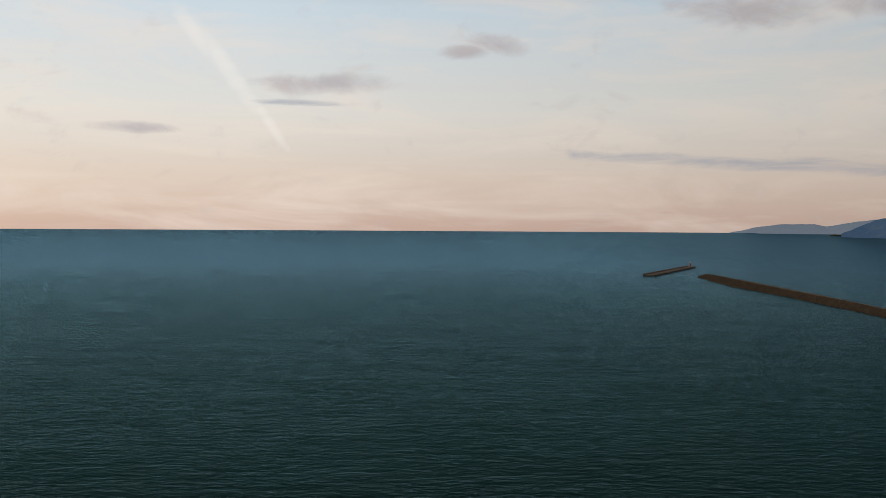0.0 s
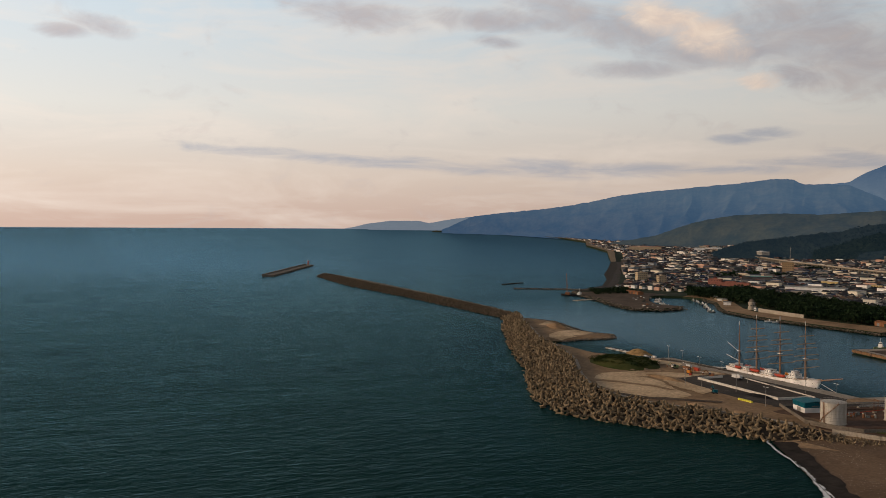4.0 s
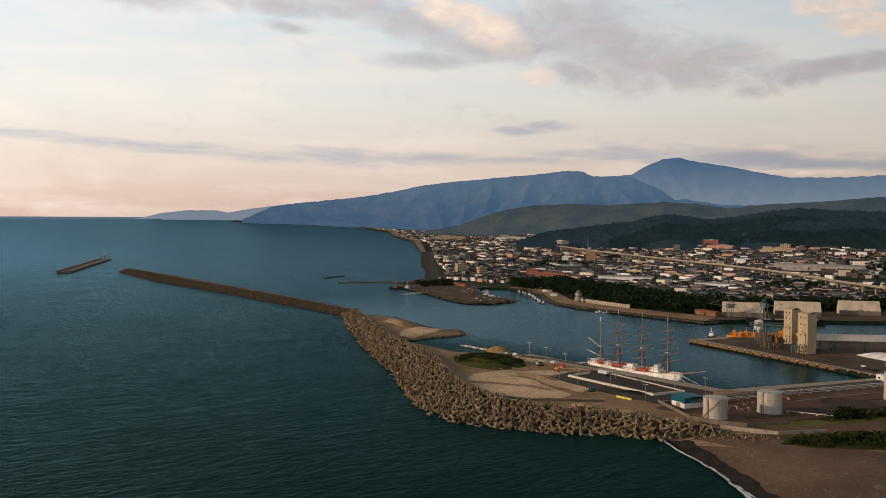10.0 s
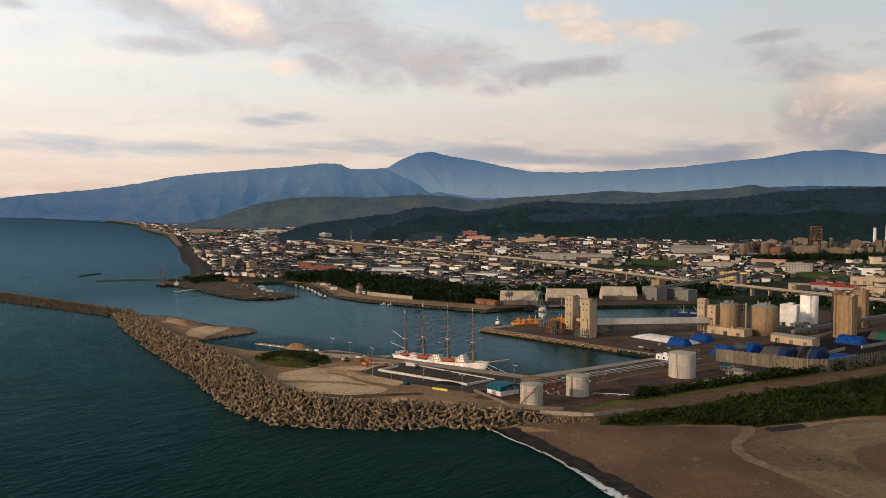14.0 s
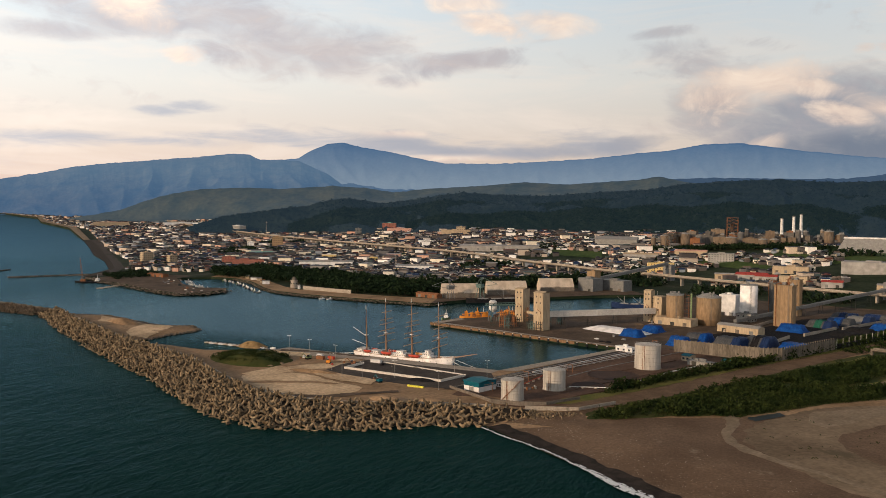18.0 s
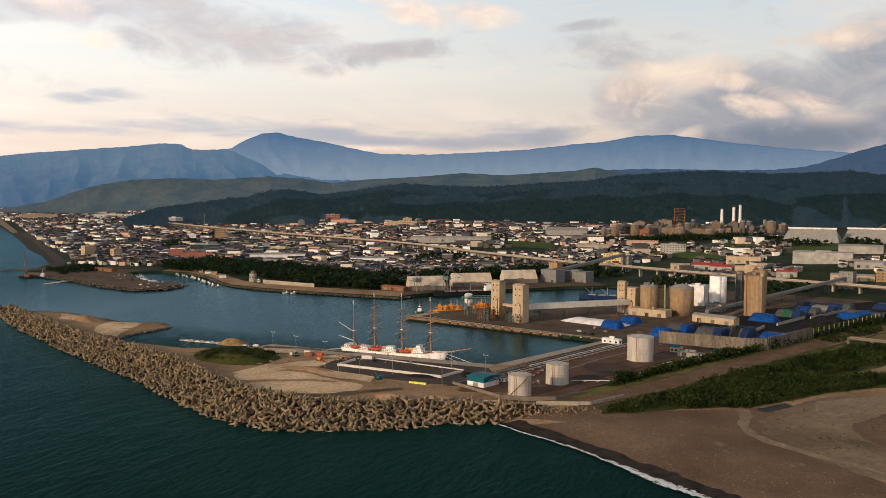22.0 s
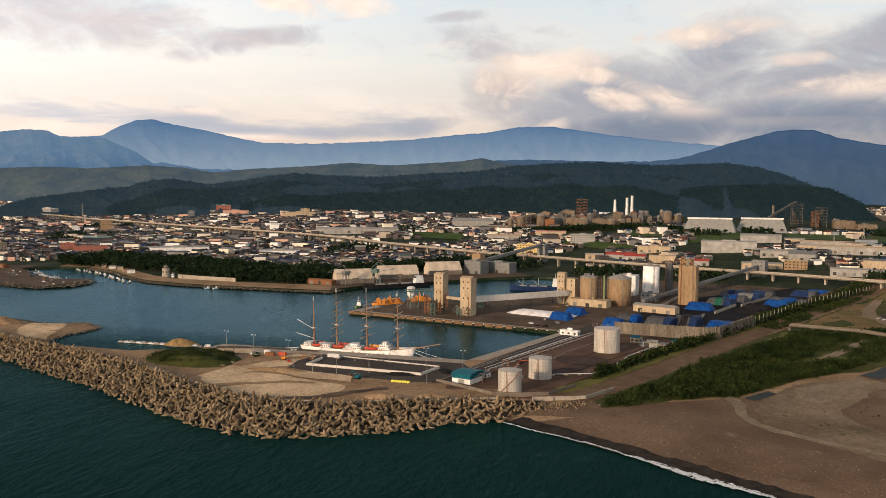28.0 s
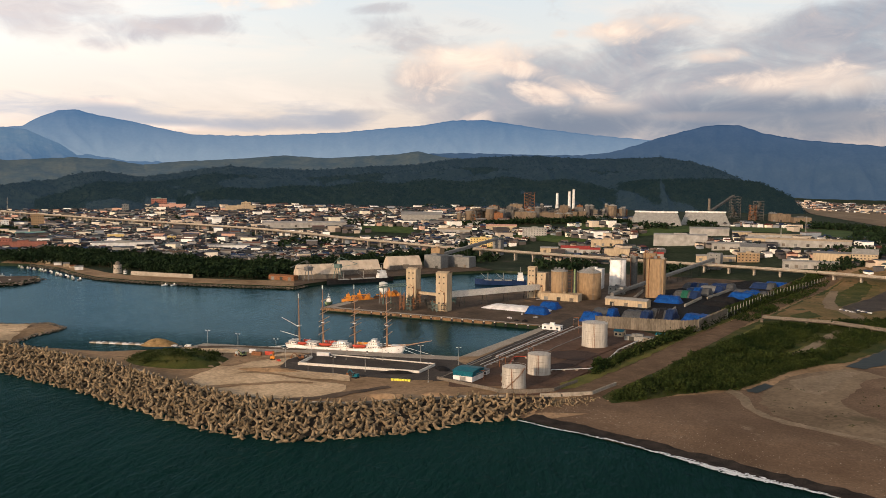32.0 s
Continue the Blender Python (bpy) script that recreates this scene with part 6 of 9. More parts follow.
def container(x, y, z, rz, mat, label, ln=6.1):
    def rib(b):
        k = int(ln / 0.5)
        for i in range(k):
            xx = -ln / 2 + (i + 0.3) * ln / k
            for s in (-1.24, 1.2):
                box(b, xx, xx + 0.18, s, s + 0.05, 0.2, 2.4)
    return simple("container", label, "container", pose(x, y, z, 0, 0, rz), [
        ("box", mat, lambda b: box(b, -ln / 2, ln / 2, -1.2, 1.2, 0.05, 2.55)),
        ("corrugation", mat, rib)])


container(467, 586, 3.1, 85, RUST, "rust-red site cabin on the peninsula", 7.0)
container(470, 578, 3.1, 80, RED, "faded red shipping container")
container(474, 592, 3.1, 95, WHITE, "white site cabin near the quay", 4.5)
container(476, 541, 3.1, 88, WHITE, "white tarpaulin-covered stack by the ship", 9.0)
blocks = thing("barrier_blocks", pose(417.5, 471, 3.1), "row of low yellow-green barrier blocks on the lot", "barrier")
for i in range(7):
    b = bmesh.new()
    box(b, -0.7, 0.7, -6.0 + i * 1.75, -4.5 + i * 1.75, 0, 1.25)
    part("block", b, YELLOW, blocks)


def car(x, y, z, rz, mat, label, van=False):
    def body(b):
        prof = [(-2.1, 0.35), (-2.1, 0.95), (-1.5, 1.05), (-1.1, 1.45), (0.7, 1.45), (1.3, 1.0), (2.1, 0.85), (2.1, 0.35)] if not van else [(-2.3, 0.4), (-2.3, 1.9), (1.2, 1.95), (1.9, 1.1), (2.3, 1.0), (2.3, 0.4)]
        l_ = [b.verts.new((a_, -0.82, c)) for a_, c in prof]
        r_ = [b.verts.new((a_, 0.82, c)) for a_, c in prof]
        k = len(prof)
        for i in range(k):
            b.faces.new((l_[i], l_[(i + 1) % k], r_[(i + 1) % k], r_[i]))
        b.faces.new(l_), b.faces.new(r_[::-1])
    def glass(b):
        box(b, -1.2, 0.8, -0.84, 0.84, 1.08, 1.36) if not van else box(b, 0.2, 1.3, -0.84, 0.84, 1.2, 1.7)
    o = simple("van" if van else "car", label, "van" if van else "car", pose(x, y, z, 0, 0, rz), [("body", mat, body), ("windows", GLASS, glass)])
    for wx in (-1.3, 1.3):
        for wy in (-0.8, 0.8):
            b = bmesh.new()
            tube(b, (wx, wy - 0.1, 0.33), (wx, wy + 0.1, 0.33), 0.33, n=10)
            part("wheel", b, BLACK, o)
    return o


for i, (x, y, rz) in enumerate(((480, 655, 80), (479, 650, 85), (481, 645, 95), (470, 532, 5), (452, 564, 40), (465, 600, 20), (474, 505, 85))):
    car(x, y, 3.2, rz, (WHITE, GREY, WHITE, BLACK, RED, WHITE, LIGHTGREY)[i], ("white", "grey", "white", "black", "red", "white", "silver")[i] + " car parked on the quay", i in (2, 5))

# floating pontoon by the spit
pont = thing("pontoon", pose(494, 707, 0, 0, 0, 2), "weathered pale floating pontoon jetty", "jetty")
for i in range(9):
    b = bmesh.new()
    box(b, -2.4, 2.4, -24 + i * 5.3, -24 + i * 5.3 + 5.0, 0.1, 1.0)
    part("float", b, WHITE if i % 2 else CONCRETE, pont)
    b = bmesh.new()
    box(b, -0.6, 0.6, -22.6 + i * 5.3, -21.4 + i * 5.3, 1.0, 1.5)
    part("fender", b, BLACK, pont)

# teal shed
shed = thing("harbour_shed", pose(433, 432, 3.1, 0, 0, -16), "teal and white sheet-metal harbour shed", "shed")
b = bmesh.new()
box(b, -8, 8, -6.5, 6.5, 0, 3.4)
part("lower_wall", b, WHITE, shed, "white lower wall")
b = bmesh.new()
box(b, -8.15, 8.15, -6.65, 6.65, 3.4, 6.0)
for i in range(20):
    box(b, -8.25, -8.15, -6.5 + i * 0.66, -6.2 + i * 0.66, 3.4, 5.9)
part("upper_wall", b, TEAL, shed, "teal ribbed upper cladding")
b = bmesh.new()
box(b, -8.5, 8.5, -7, 7, 6.0, 6.3)
gable(b, -8.4, 8.4, -6.9, 6.9, 6.3, 0.9, 0.2, 0.15)
part("roof", b, TEAL, shed)
b = bmesh.new()
box(b, -8.07, -8.0, -2, 2, 0, 3.0)
part("door", b, LIGHTGREY, shed)

# quay fittings
boll = simple("bollard", "cast iron mooring bollard on the quay edge", "bollard", pose(494.8, 606, 3.15), [("post", BLACK, lambda b: lathe(b, [(0.35, 0), (0.28, 0.3), (0.28, 0.6), (0.45, 0.7), (0.4, 0.85)], 10))], "quay bollards")
for y in range(590, 455, -15):
    copy_thing(boll, pose(494.8, y, 3.15))

# ---- tank farm and cargo pier ----
def tank(x, y, r, h, label, stair=True, domed=0.0):
    o = thing("storage_tank", pose(x, y, 3.1), label, "storage tank", "tank farm tanks")
    courses = 6
    for i in range(courses):
        b = bmesh.new()
        z0, z1 = 0.3 + (h - 0.3) * i / courses, 0.3 + (h - 0.3) * (i + 1) / courses - 0.05
        lathe(b, [(r - 0.06, z0), (r, z0 + 0.04), (r, z1 - 0.02), (r - 0.06, z1)], 40)
        part("shell_course", b, STEEL, o)
    b = bmesh.new()
    lathe(b, [(r + 0.5, 0), (r + 0.5, 0.3), (r, 0.3)], 40)
    part("foundation", b, CONCRETE, o)
    b = bmesh.new()
    lathe(b, [(r, h - 0.1), (r + 0.12, h), (r * 0.5, h + 0.6 + domed * 0.6), (0.3, h + 0.8 + domed)], 40)
    top_ = part("roof", b, STEEL, o, "shallow cone roof")
    b = bmesh.new()
    n = 28
    for i in range(n):
        a_, c = 2 * math.pi * i / n, 2 * math.pi * (i + 1) / n
        p, q = Vector((r * math.cos(a_), r * math.sin(a_), h + 1.0)), Vector((r * math.cos(c), r * math.sin(c), h + 1.0))
        tube(b, p, q, 0.05, n=4, caps=False)
        tube(b, p - Vector((0, 0, 1.0)), p, 0.04, n=4, caps=False)
    part("railing", b, LIGHTGREY, top_)
    if stair:
        b = bmesh.new()
        n = 26
        for i in range(n):
            a_ = radians(150 + 95 * i / n)
            z = 0.4 + (h - 0.2) * i / n
            c = Vector(((r + 0.45) * math.cos(a_), (r + 0.45) * math.sin(a_), z))
            box(b, c.x - 0.4, c.x + 0.4, c.y - 0.4, c.y + 0.4, c.z, c.z + 0.12)
            tube(b, c + Vector((0, 0, 0.1)), c + Vector((0, 0, 1.1)), 0.04, n=4)
        part("stairs", b, RUST, o, "rust-brown spiral stair")
    b = bmesh.new()
    for k, a_ in enumerate((175, 182)):
        a_ = radians(a_)
        tube(b, ((r + 0.2) * math.cos(a_), (r + 0.2) * math.sin(a_), 0.3), ((r + 0.2) * math.cos(a_), (r + 0.2) * math.sin(a_), h), 0.14, n=6)
    part("riser_pipe", b, RUST, o)
    return o


tank(418, 402, 7.0, 12.6, "pale steel storage tank with a spiral stair")
tank(458, 391, 7.3, 13.0, "pale steel storage tank streaked with rust", False)
tank(560, 360, 9.4, 17.6, "tall pale steel storage tank on the red-brown ground", False)
for x, y, r in ((521, 373, 17.0), (480, 376, 10.0)):
    b = bmesh.new()
    lathe(b, [(r + 0.8, 0), (r + 0.8, 0.5), (r, 0.6), (r - 0.3, 0.35), (0.3, 0.4)], 48)
    o = tagged(obj("tank_foundation", b, DISC), "empty dark circular tank foundation", "foundation")
    o.matrix_world = pose(x, y, 3.12)
barrier("bund_wall", "low concrete bund wall round the tanks", [(426, 450), (404, 409), (407, 392), (414, 378), (438, 366)], 0.35, 2.6, 5.2, DARKCONC)
barrier("bund_wall", "low concrete bund wall along the road", [(426, 450), (500, 428)], 0.25, 2.8, 4.0, CONCRETE)
barrier("sea_wall", "weathered concrete sea wall above the beach", [(398, 384), (410, 356), (436, 343)], 0.5, 2.0, 5.4, CONCRETE)
barrier("bund_wall", "thin red-brown kerb of the tank yard", [(440, 372), (520, 340), (600, 306)], 0.2, 3.0, 3.9, REDYARD)


def pipe_rack(name, label, pts, z, mats, cat="pipeline"):
    o = thing(name, pose(0, 0, 0), label, cat)
    for k, mt in enumerate(mats):
        b = bmesh.new()
        for (x0, y0), (x1, y1) in zip(pts, pts[1:]):
            d = Vector((x1 - x0, y1 - y0, 0)).normalized()
            n = Vector((-d.y, d.x, 0)) * (k * 0.7)
            tube(b, Vector((x0, y0, z)) + n, Vector((x1, y1, z)) + n, 0.22, n=6)
        part("pipe", b, mt, o)
    for (x0, y0), (x1, y1) in zip(pts, pts[1:]):
        k = max(1, int(math.hypot(x1 - x0, y1 - y0) / 8))
        for i in range(k + 1):
            x, y = x0 + (x1 - x0) * i / k, y0 + (y1 - y0) * i / k
            b = bmesh.new()
            box(b, x - 0.7, x + 0.9, y - 0.7, y + 0.9, 3.05, z - 0.2)
            part("support", b, CONCRETE, o)
    return o


pipe_rack("pipeline", "white and rust pipes on low concrete sleepers", [(500, 424), (560, 406), (612, 390)], 4.3, [WHITE, WHITE, RUST])
pipe_rack("pipeline", "white pipes crossing the tank yard", [(466, 384), (476, 360), (484, 357)], 4.2, [WHITE, LIGHTGREY])
pipe_rack("pipeline", "red-painted pipes between the tanks", [(428, 410), (446, 412), (500, 412), (502, 404)], 4.6, [RED, RUST])
pipe_rack("pipeline", "long pale pipe along the yard fence", [(500, 350), (545, 342), (600, 322)], 4.2, [WHITE, WHITE])


pane_meshes = {}


def door_mesh(mat):
    """A roller shutter with its frame, shared by doors of one colour."""
    if mat.name not in pane_meshes:
        b = bmesh.new()
        box(b, -0.05, 0.05, -2.0, 2.0, 0, 3.6)
        box(b, -0.12, 0.12, -2.2, 2.2, 3.6, 3.9)
        me = bpy.data.meshes.new("shutter_door")
        b.to_mesh(me)
        b.free()
        me.materials.append(mat)
        pane_meshes[mat.name] = me
    return pane_meshes[mat.name]


def pane_mesh(w, h):
    """A dark pane in a shallow frame, shared by windows of one size."""
    if (w, h) not in pane_meshes:
        b = bmesh.new()
        box(b, -0.04, 0.04, -w / 2, w / 2, 0, h)
        box(b, -0.09, 0.09, -w / 2 - 0.1, w / 2 + 0.1, -0.15, 0)
        me = bpy.data.meshes.new("window")
        b.to_mesh(me)
        b.free()
        me.materials.append(GLASS)
        pane_meshes[(w, h)] = me
    return pane_meshes[(w, h)]


def building(name, label, x, y, z, w, d, h, rz, wall, roof, roof_rise=0.0, floors=1, windows=True, category="building", along="y", sill=None, group="", ridge=True):
    """A building with its origin at the middle of its footprint. Front faces -x before turning."""
    o = thing(name, pose(x, y, z, 0, 0, rz), label, category, group)
    b = bmesh.new()
    if roof_rise:
        pent(b, -d / 2, d / 2, -w / 2, w / 2, -3.0, h, roof_rise, along)
    else:
        box(b, -d / 2, d / 2, -w / 2, w / 2, -3.0, h)
    body = part("wall", b, wall, o)
    b = bmesh.new()
    if roof_rise:
        gable(b, -d / 2, d / 2, -w / 2, w / 2, h, roof_rise, 0.5, 0.25, along)
    else:
        box(b, -d / 2 - 0.25, d / 2 + 0.25, -w / 2 - 0.25, w / 2 + 0.25, h, h + 0.45)
        box(b, -d / 6, d / 6, -w / 8, w / 8, h + 0.45, h + 2.2)
    part("roof", b, roof, o)
    if windows and w < 64 and (floors > 2 or w < 24):
        fh = h / floors
        k = max(2, min(9, int(w / 4.2)))
        ws = round(min(1.8, w / k * 0.6), 1)
        k2 = max(1, min(4, int(d / 5)))
        spots = [(-d / 2 - 0.02, -w / 2 + (i + 0.5) * w / k, 0) for i in range(k)]
        spots += [(-d / 2 + (i + 0.5) * d / k2, s_ * (w / 2 + 0.02), 90) for i in range(k2) for s_ in (-1, 1)]
        for f in range(min(floors, 5)):
            for x_, y_, turn in spots:
                c = new("window", pane_mesh(ws, round(fh * 0.32, 1)))
                c.parent = body
                c.matrix_local = pose(x_, y_, f * h / min(floors, 5) + fh * 0.38, 0, 0, turn)
    if not windows and w >= 18:
        k = max(2, min(7, int(w / 11)))
        for i in range(k):
            c = new("shutter_door", door_mesh((GREY, DARKCONC, DARKSTEEL)[(i + int(w)) % 3]))
            c.parent = body
            c.matrix_local = pose(-d / 2 - 0.03, -w / 2 + (i + 0.5) * w / k, 0, 0, 0, 0)
        for i in range(max(1, k // 2) if not roof_rise else 0):
            b = bmesh.new()
            y_ = -w / 2 + (i + 0.7) * w / max(1, k // 2)
            box(b, -1.6, 1.4, y_ - 1.5, y_ + 1.5, h + 0.45, h + 2.0)
            part("roof_unit", b, GREY, o)
    return o


building("pump_house", "small cream pump house with a teal roof", 606, 342, 3, 7, 8, 4.2, -18, CREAM, TEAL, 1.2, 1, True, "building")
building("pump_house", "small cream hut with a teal roof", 597, 311, 3, 6, 6, 4.2, -18, CREAM, TEAL, 1.2)
building("pipe_shed", "low grey shed beside the wall", 588, 327, 3, 22, 6, 3.6, -18, LIGHTGREY, GREY, 0, 1, False)
building("control_hut", "white control hut at the quay corner", 620, 396, 3, 16, 5, 4.0, -18, WHITE, WHITE, 0, 1, True)
building("pump_house", "small white hut beside the tanks", 448, 424, 3, 4, 5, 3.0, -16, WHITE, GREY, 0)
o = simple("white_drum", "upright white drum by the wall", "tank", pose(612, 304, 3.1), [("shell", WHITE, lambda b: lathe(b, [(1.6, 0), (1.6, 4.6), (0.4, 5.2)], 16))])
equipment = thing("pump_skid", pose(446, 408, 3.1, 0, 0, -16), "cluster of rusty pumps and valves", "pumps")
for i in range(14):
    b = bmesh.new()
    x, y = rng.uniform(-8, 8), rng.uniform(-5, 5)
    if i % 2:
        lathe(b, [(0.7, 0), (0.7, 1.4 + rng.random()), (0.2, 2.4)], 10, x, y)
    else:
        box(b, x - 1, x + 1, y - 0.7, y + 0.7, 0, 0.8 + rng.random() * 1.4)
    part("pump", b, (RUST, GREY, LIGHTGREY)[i % 3], equipment)

# panel wall round the coal yard
wall_ = thing("panel_wall", pose(0, 0, 0), "weathered concrete panel wall with posts", "wall")
runs = [[(640, 362), (634, 292), (641, 280)], [(641, 280), (716, 250)]]
for pts in runs:
    for p, q in zip(pts, pts[1:]):
        ln = math.hypot(q[0] - p[0], q[1] - p[1])
        k = max(1, int(ln / 3.4))
        for i in range(k):
            a_ = (p[0] + (q[0] - p[0]) * (i + 0.06) / k, p[1] + (q[1] - p[1]) * (i + 0.06) / k)
            c = (p[0] + (q[0] - p[0]) * (i + 0.94) / k, p[1] + (q[1] - p[1]) * (i + 0.94) / k)
            b = bmesh.new()
            strip(b, [a_, c], 0.15, 2.5, 13.0 if pts is runs[0] else 12.0)
            bmesh.ops.recalc_face_normals(b, faces=b.faces)
            part("panel", b, PANEL, wall_)
            b = bmesh.new()
            x, y = p[0] + (q[0] - p[0]) * i / k, p[1] + (q[1] - p[1]) * i / k
            box(b, x - 0.35, x + 0.35, y - 0.35, y + 0.35, 2.5, 13.5)
            part("post", b, PANEL, wall_)
fence = thing("steel_fence", pose(0, 0, 0), "line of pale steel fence posts with dark netting", "fence")
for i, (x, y) in enumerate(along([(718, 249), (860, 190), (1010, 108)], 34)):
    b = bmesh.new()
    box(b, x - 0.25, x + 0.25, y - 0.25, y + 0.25, 2.5, 12)
    part("post", b, LIGHTGREY, fence)
b = bmesh.new()
for p, q in zip(along([(718, 249), (860, 190), (1010, 108)], 34), along([(718, 249), (860, 190), (1010, 108)], 34)[1:]):
    strip(b, [p, q], 0.05, 3, 8)
bmesh.ops.recalc_face_normals(b, faces=b.faces)
part("netting", b, BLACK, fence)


def tarped(x, y, rx_, ry_, h, rz, cover, seed, label):
    """A stock pile partly under tarpaulin."""
    o = thing("covered_stockpile", pose(x, y, 3.1, 0, 0, rz), label, "stockpile")
    def hip(b, ax, ay, hh, z0, bulge):
        n, m = 10, 18
        g = []
        for i in range(n + 1):
            g.append([])
            for j in range(m + 1):
                u_, v_ = i / n * 2 - 1, j / m * 2 - 1
                e_ = max(0, min(1, (1 - abs(u_)) * 1.7)) * max(0, min(1, (1 - abs(v_)) * 3.2))
                g[-1].append(b.verts.new((u_ * ax, v_ * ay, z0 + hh * e_ * (1 + 0.12 * noise.noise(Vector((u_ * 3 + seed, v_ * 5, 0)))) + (0 if e_ else -0.2))))
        for i in range(n):
            for j in range(m):
                b.faces.new((g[i][j], g[i + 1][j], g[i + 1][j + 1], g[i][j + 1]))
        bmesh.ops.recalc_face_normals(b, faces=b.faces)
    b = bmesh.new()
    hip(b, rx_, ry_, h, 0, 0)
    part("mound", b, cover[0], o, "", True)
    for k, mt in enumerate(cover[1:]):
        b = bmesh.new()
        hip(b, rx_ * 1.02, ry_ * 0.34, h * 1.08, 0.05, 0)
        c = part("tarpaulin", b, mt, o, "bright tarpaulin sheet", True)
        c.location = (0, ry_ * (-0.62 + 0.62 * k), 0)
    return o


tarped(724, 438, 15, 34, 3.0, -18, [HULLWHITE], 1, "long stockpile under white sheeting")
tarped(702, 416, 8, 11, 6.5, -18, [BLUE], 2, "stockpile under a bright blue tarpaulin")
tarped(738, 408, 10, 10, 6.0, -18, [BLUE], 3, "stockpile under blue tarpaulin")
tarped(672, 366, 9, 10, 8, -30, [BLUE], 4, "tall stockpile under blue tarpaulin behind the wall")
tarped(696, 356, 12, 12, 8, -18, [DARKTARP, BLUE], 5, "stockpile under grey and blue sheets")
tarped(690, 328, 14, 14, 8, -18, [DARKTARP, NAVY], 6, "stockpile under grey sheets")
tarped(700, 306, 14, 13, 8.5, -18, [DARKTARP, NAVY, BLACK], 7, "stockpile under dark sheets")
tarped(690, 276, 14, 14, 7, -30, [BLUE], 8, "stockpile under bright blue tarpaulin by the wall end")
tarped(808, 296, 10, 14, 7, -18, [BLUE], 9, "stockpile under blue sheet beside the silo")
for i, (x, y, cv) in enumerate(((852, 276, [DARKTARP, NAVY, GREENTARP]), (880, 262, [NAVY, DARKTARP, BLUE]), (905, 246, [GREY, NAVY]), (925, 262, [DARKTARP, NAVY, NAVY]), (930, 232, [NAVY, DARKTARP]), (856, 220, [BLUE]), (868, 206, [BLUE, DARKTARP]), (880, 214, [DARKTARP, BLUE]), (962, 170, [BLUE]), (950, 186, [NAVY, DARKTARP]), (905, 196, [COAL]), (800, 250, [COAL]), (835, 240, [COAL]))):
    tarped(x, y, 9, 15, 6.5 if cv != [COAL] else 4.0, -25, cv, 30 + i, "stockpile under patched tarpaulins" if cv != [COAL] else "low black coal pile")
for pts in ([(770, 350), (820, 330), (880, 320)], [(720, 300), (760, 292)], [(840, 256), (930, 220)], [(780, 282), (840, 262)]):
    barrier("stock_bay_wall", "low concrete stock bay wall", pts, 0.6, 3.0, 6.0, CONCRETE, 8)

# pipes and kerb lines of the tank yard
for pts, mt, lab in (([(470, 440), (560, 413), (634, 391)], LIGHTGREY, "long pale kerb beside the quay road"), ([(474, 431), (560, 405), (640, 380)], PALECONC, "pale kerb along the dock road"), ([(440, 430), (520, 404), (540, 372), (600, 350)], REDYARD, "low red-brown pipe bund across the yard"),
                     ([(500, 398), (545, 388), (640, 356)], LIGHTGREY, "low grey kerb round the tank"), ([(446, 384), (500, 366), (580, 334)], REDYARD, "red-brown kerb round the empty foundations")):
    barrier("yard_kerb", lab, pts, 0.22, 3.0, 3.75, mt, 30.0)
pipe_rack("pipeline", "long pale pipe beside the dock road", [(468, 427), (540, 404), (640, 374)], 4.0, [LIGHTGREY, WHITE])
for x, y, h in ((432, 424, 6), (470, 416, 7), (514, 402, 6), (606, 372, 7), (640, 378, 8)):
    simple("pipe_gantry", "small rust-brown pipe gantry in the tank yard", "gantry", pose(x, y, 3.05, 0, 0, -17), [
        ("post", RUST, lambda b: tube(b, (0, -2, 0), (0, -2, h), 0.18, n=5)), ("post", RUST, lambda b: tube(b, (0, 2, 0), (0, 2, h), 0.18, n=5)), ("beam", RUST, lambda b: tube(b, (0, -2.6, h), (0, 2.6, h), 0.2, n=5)), ("pipe", LIGHTGREY, lambda b: tube(b, (-5, 0.6, h - 1.4), (5, 0.6, h - 1.4), 0.24, n=6))])
barrier("quay_face", "rust-brown stained face of the cargo pier", [(635.6, 404), (684.6, 616.5), (728, 606.8)], 0.35, 0.9, 3.25, FACE, 9.0)
barrier("quay_face", "pale stained face of the inner quay", [(495.6, 449), (634.6, 403.6)], 0.3, 0.9, 3.25, CONCRETE, 9.0)
barrier("quay_face", "pale stained face of the ship quay", [(496.2, 612), (496.2, 449)], 0.3, 0.9, 3.25, CONCRETE, 9.0)

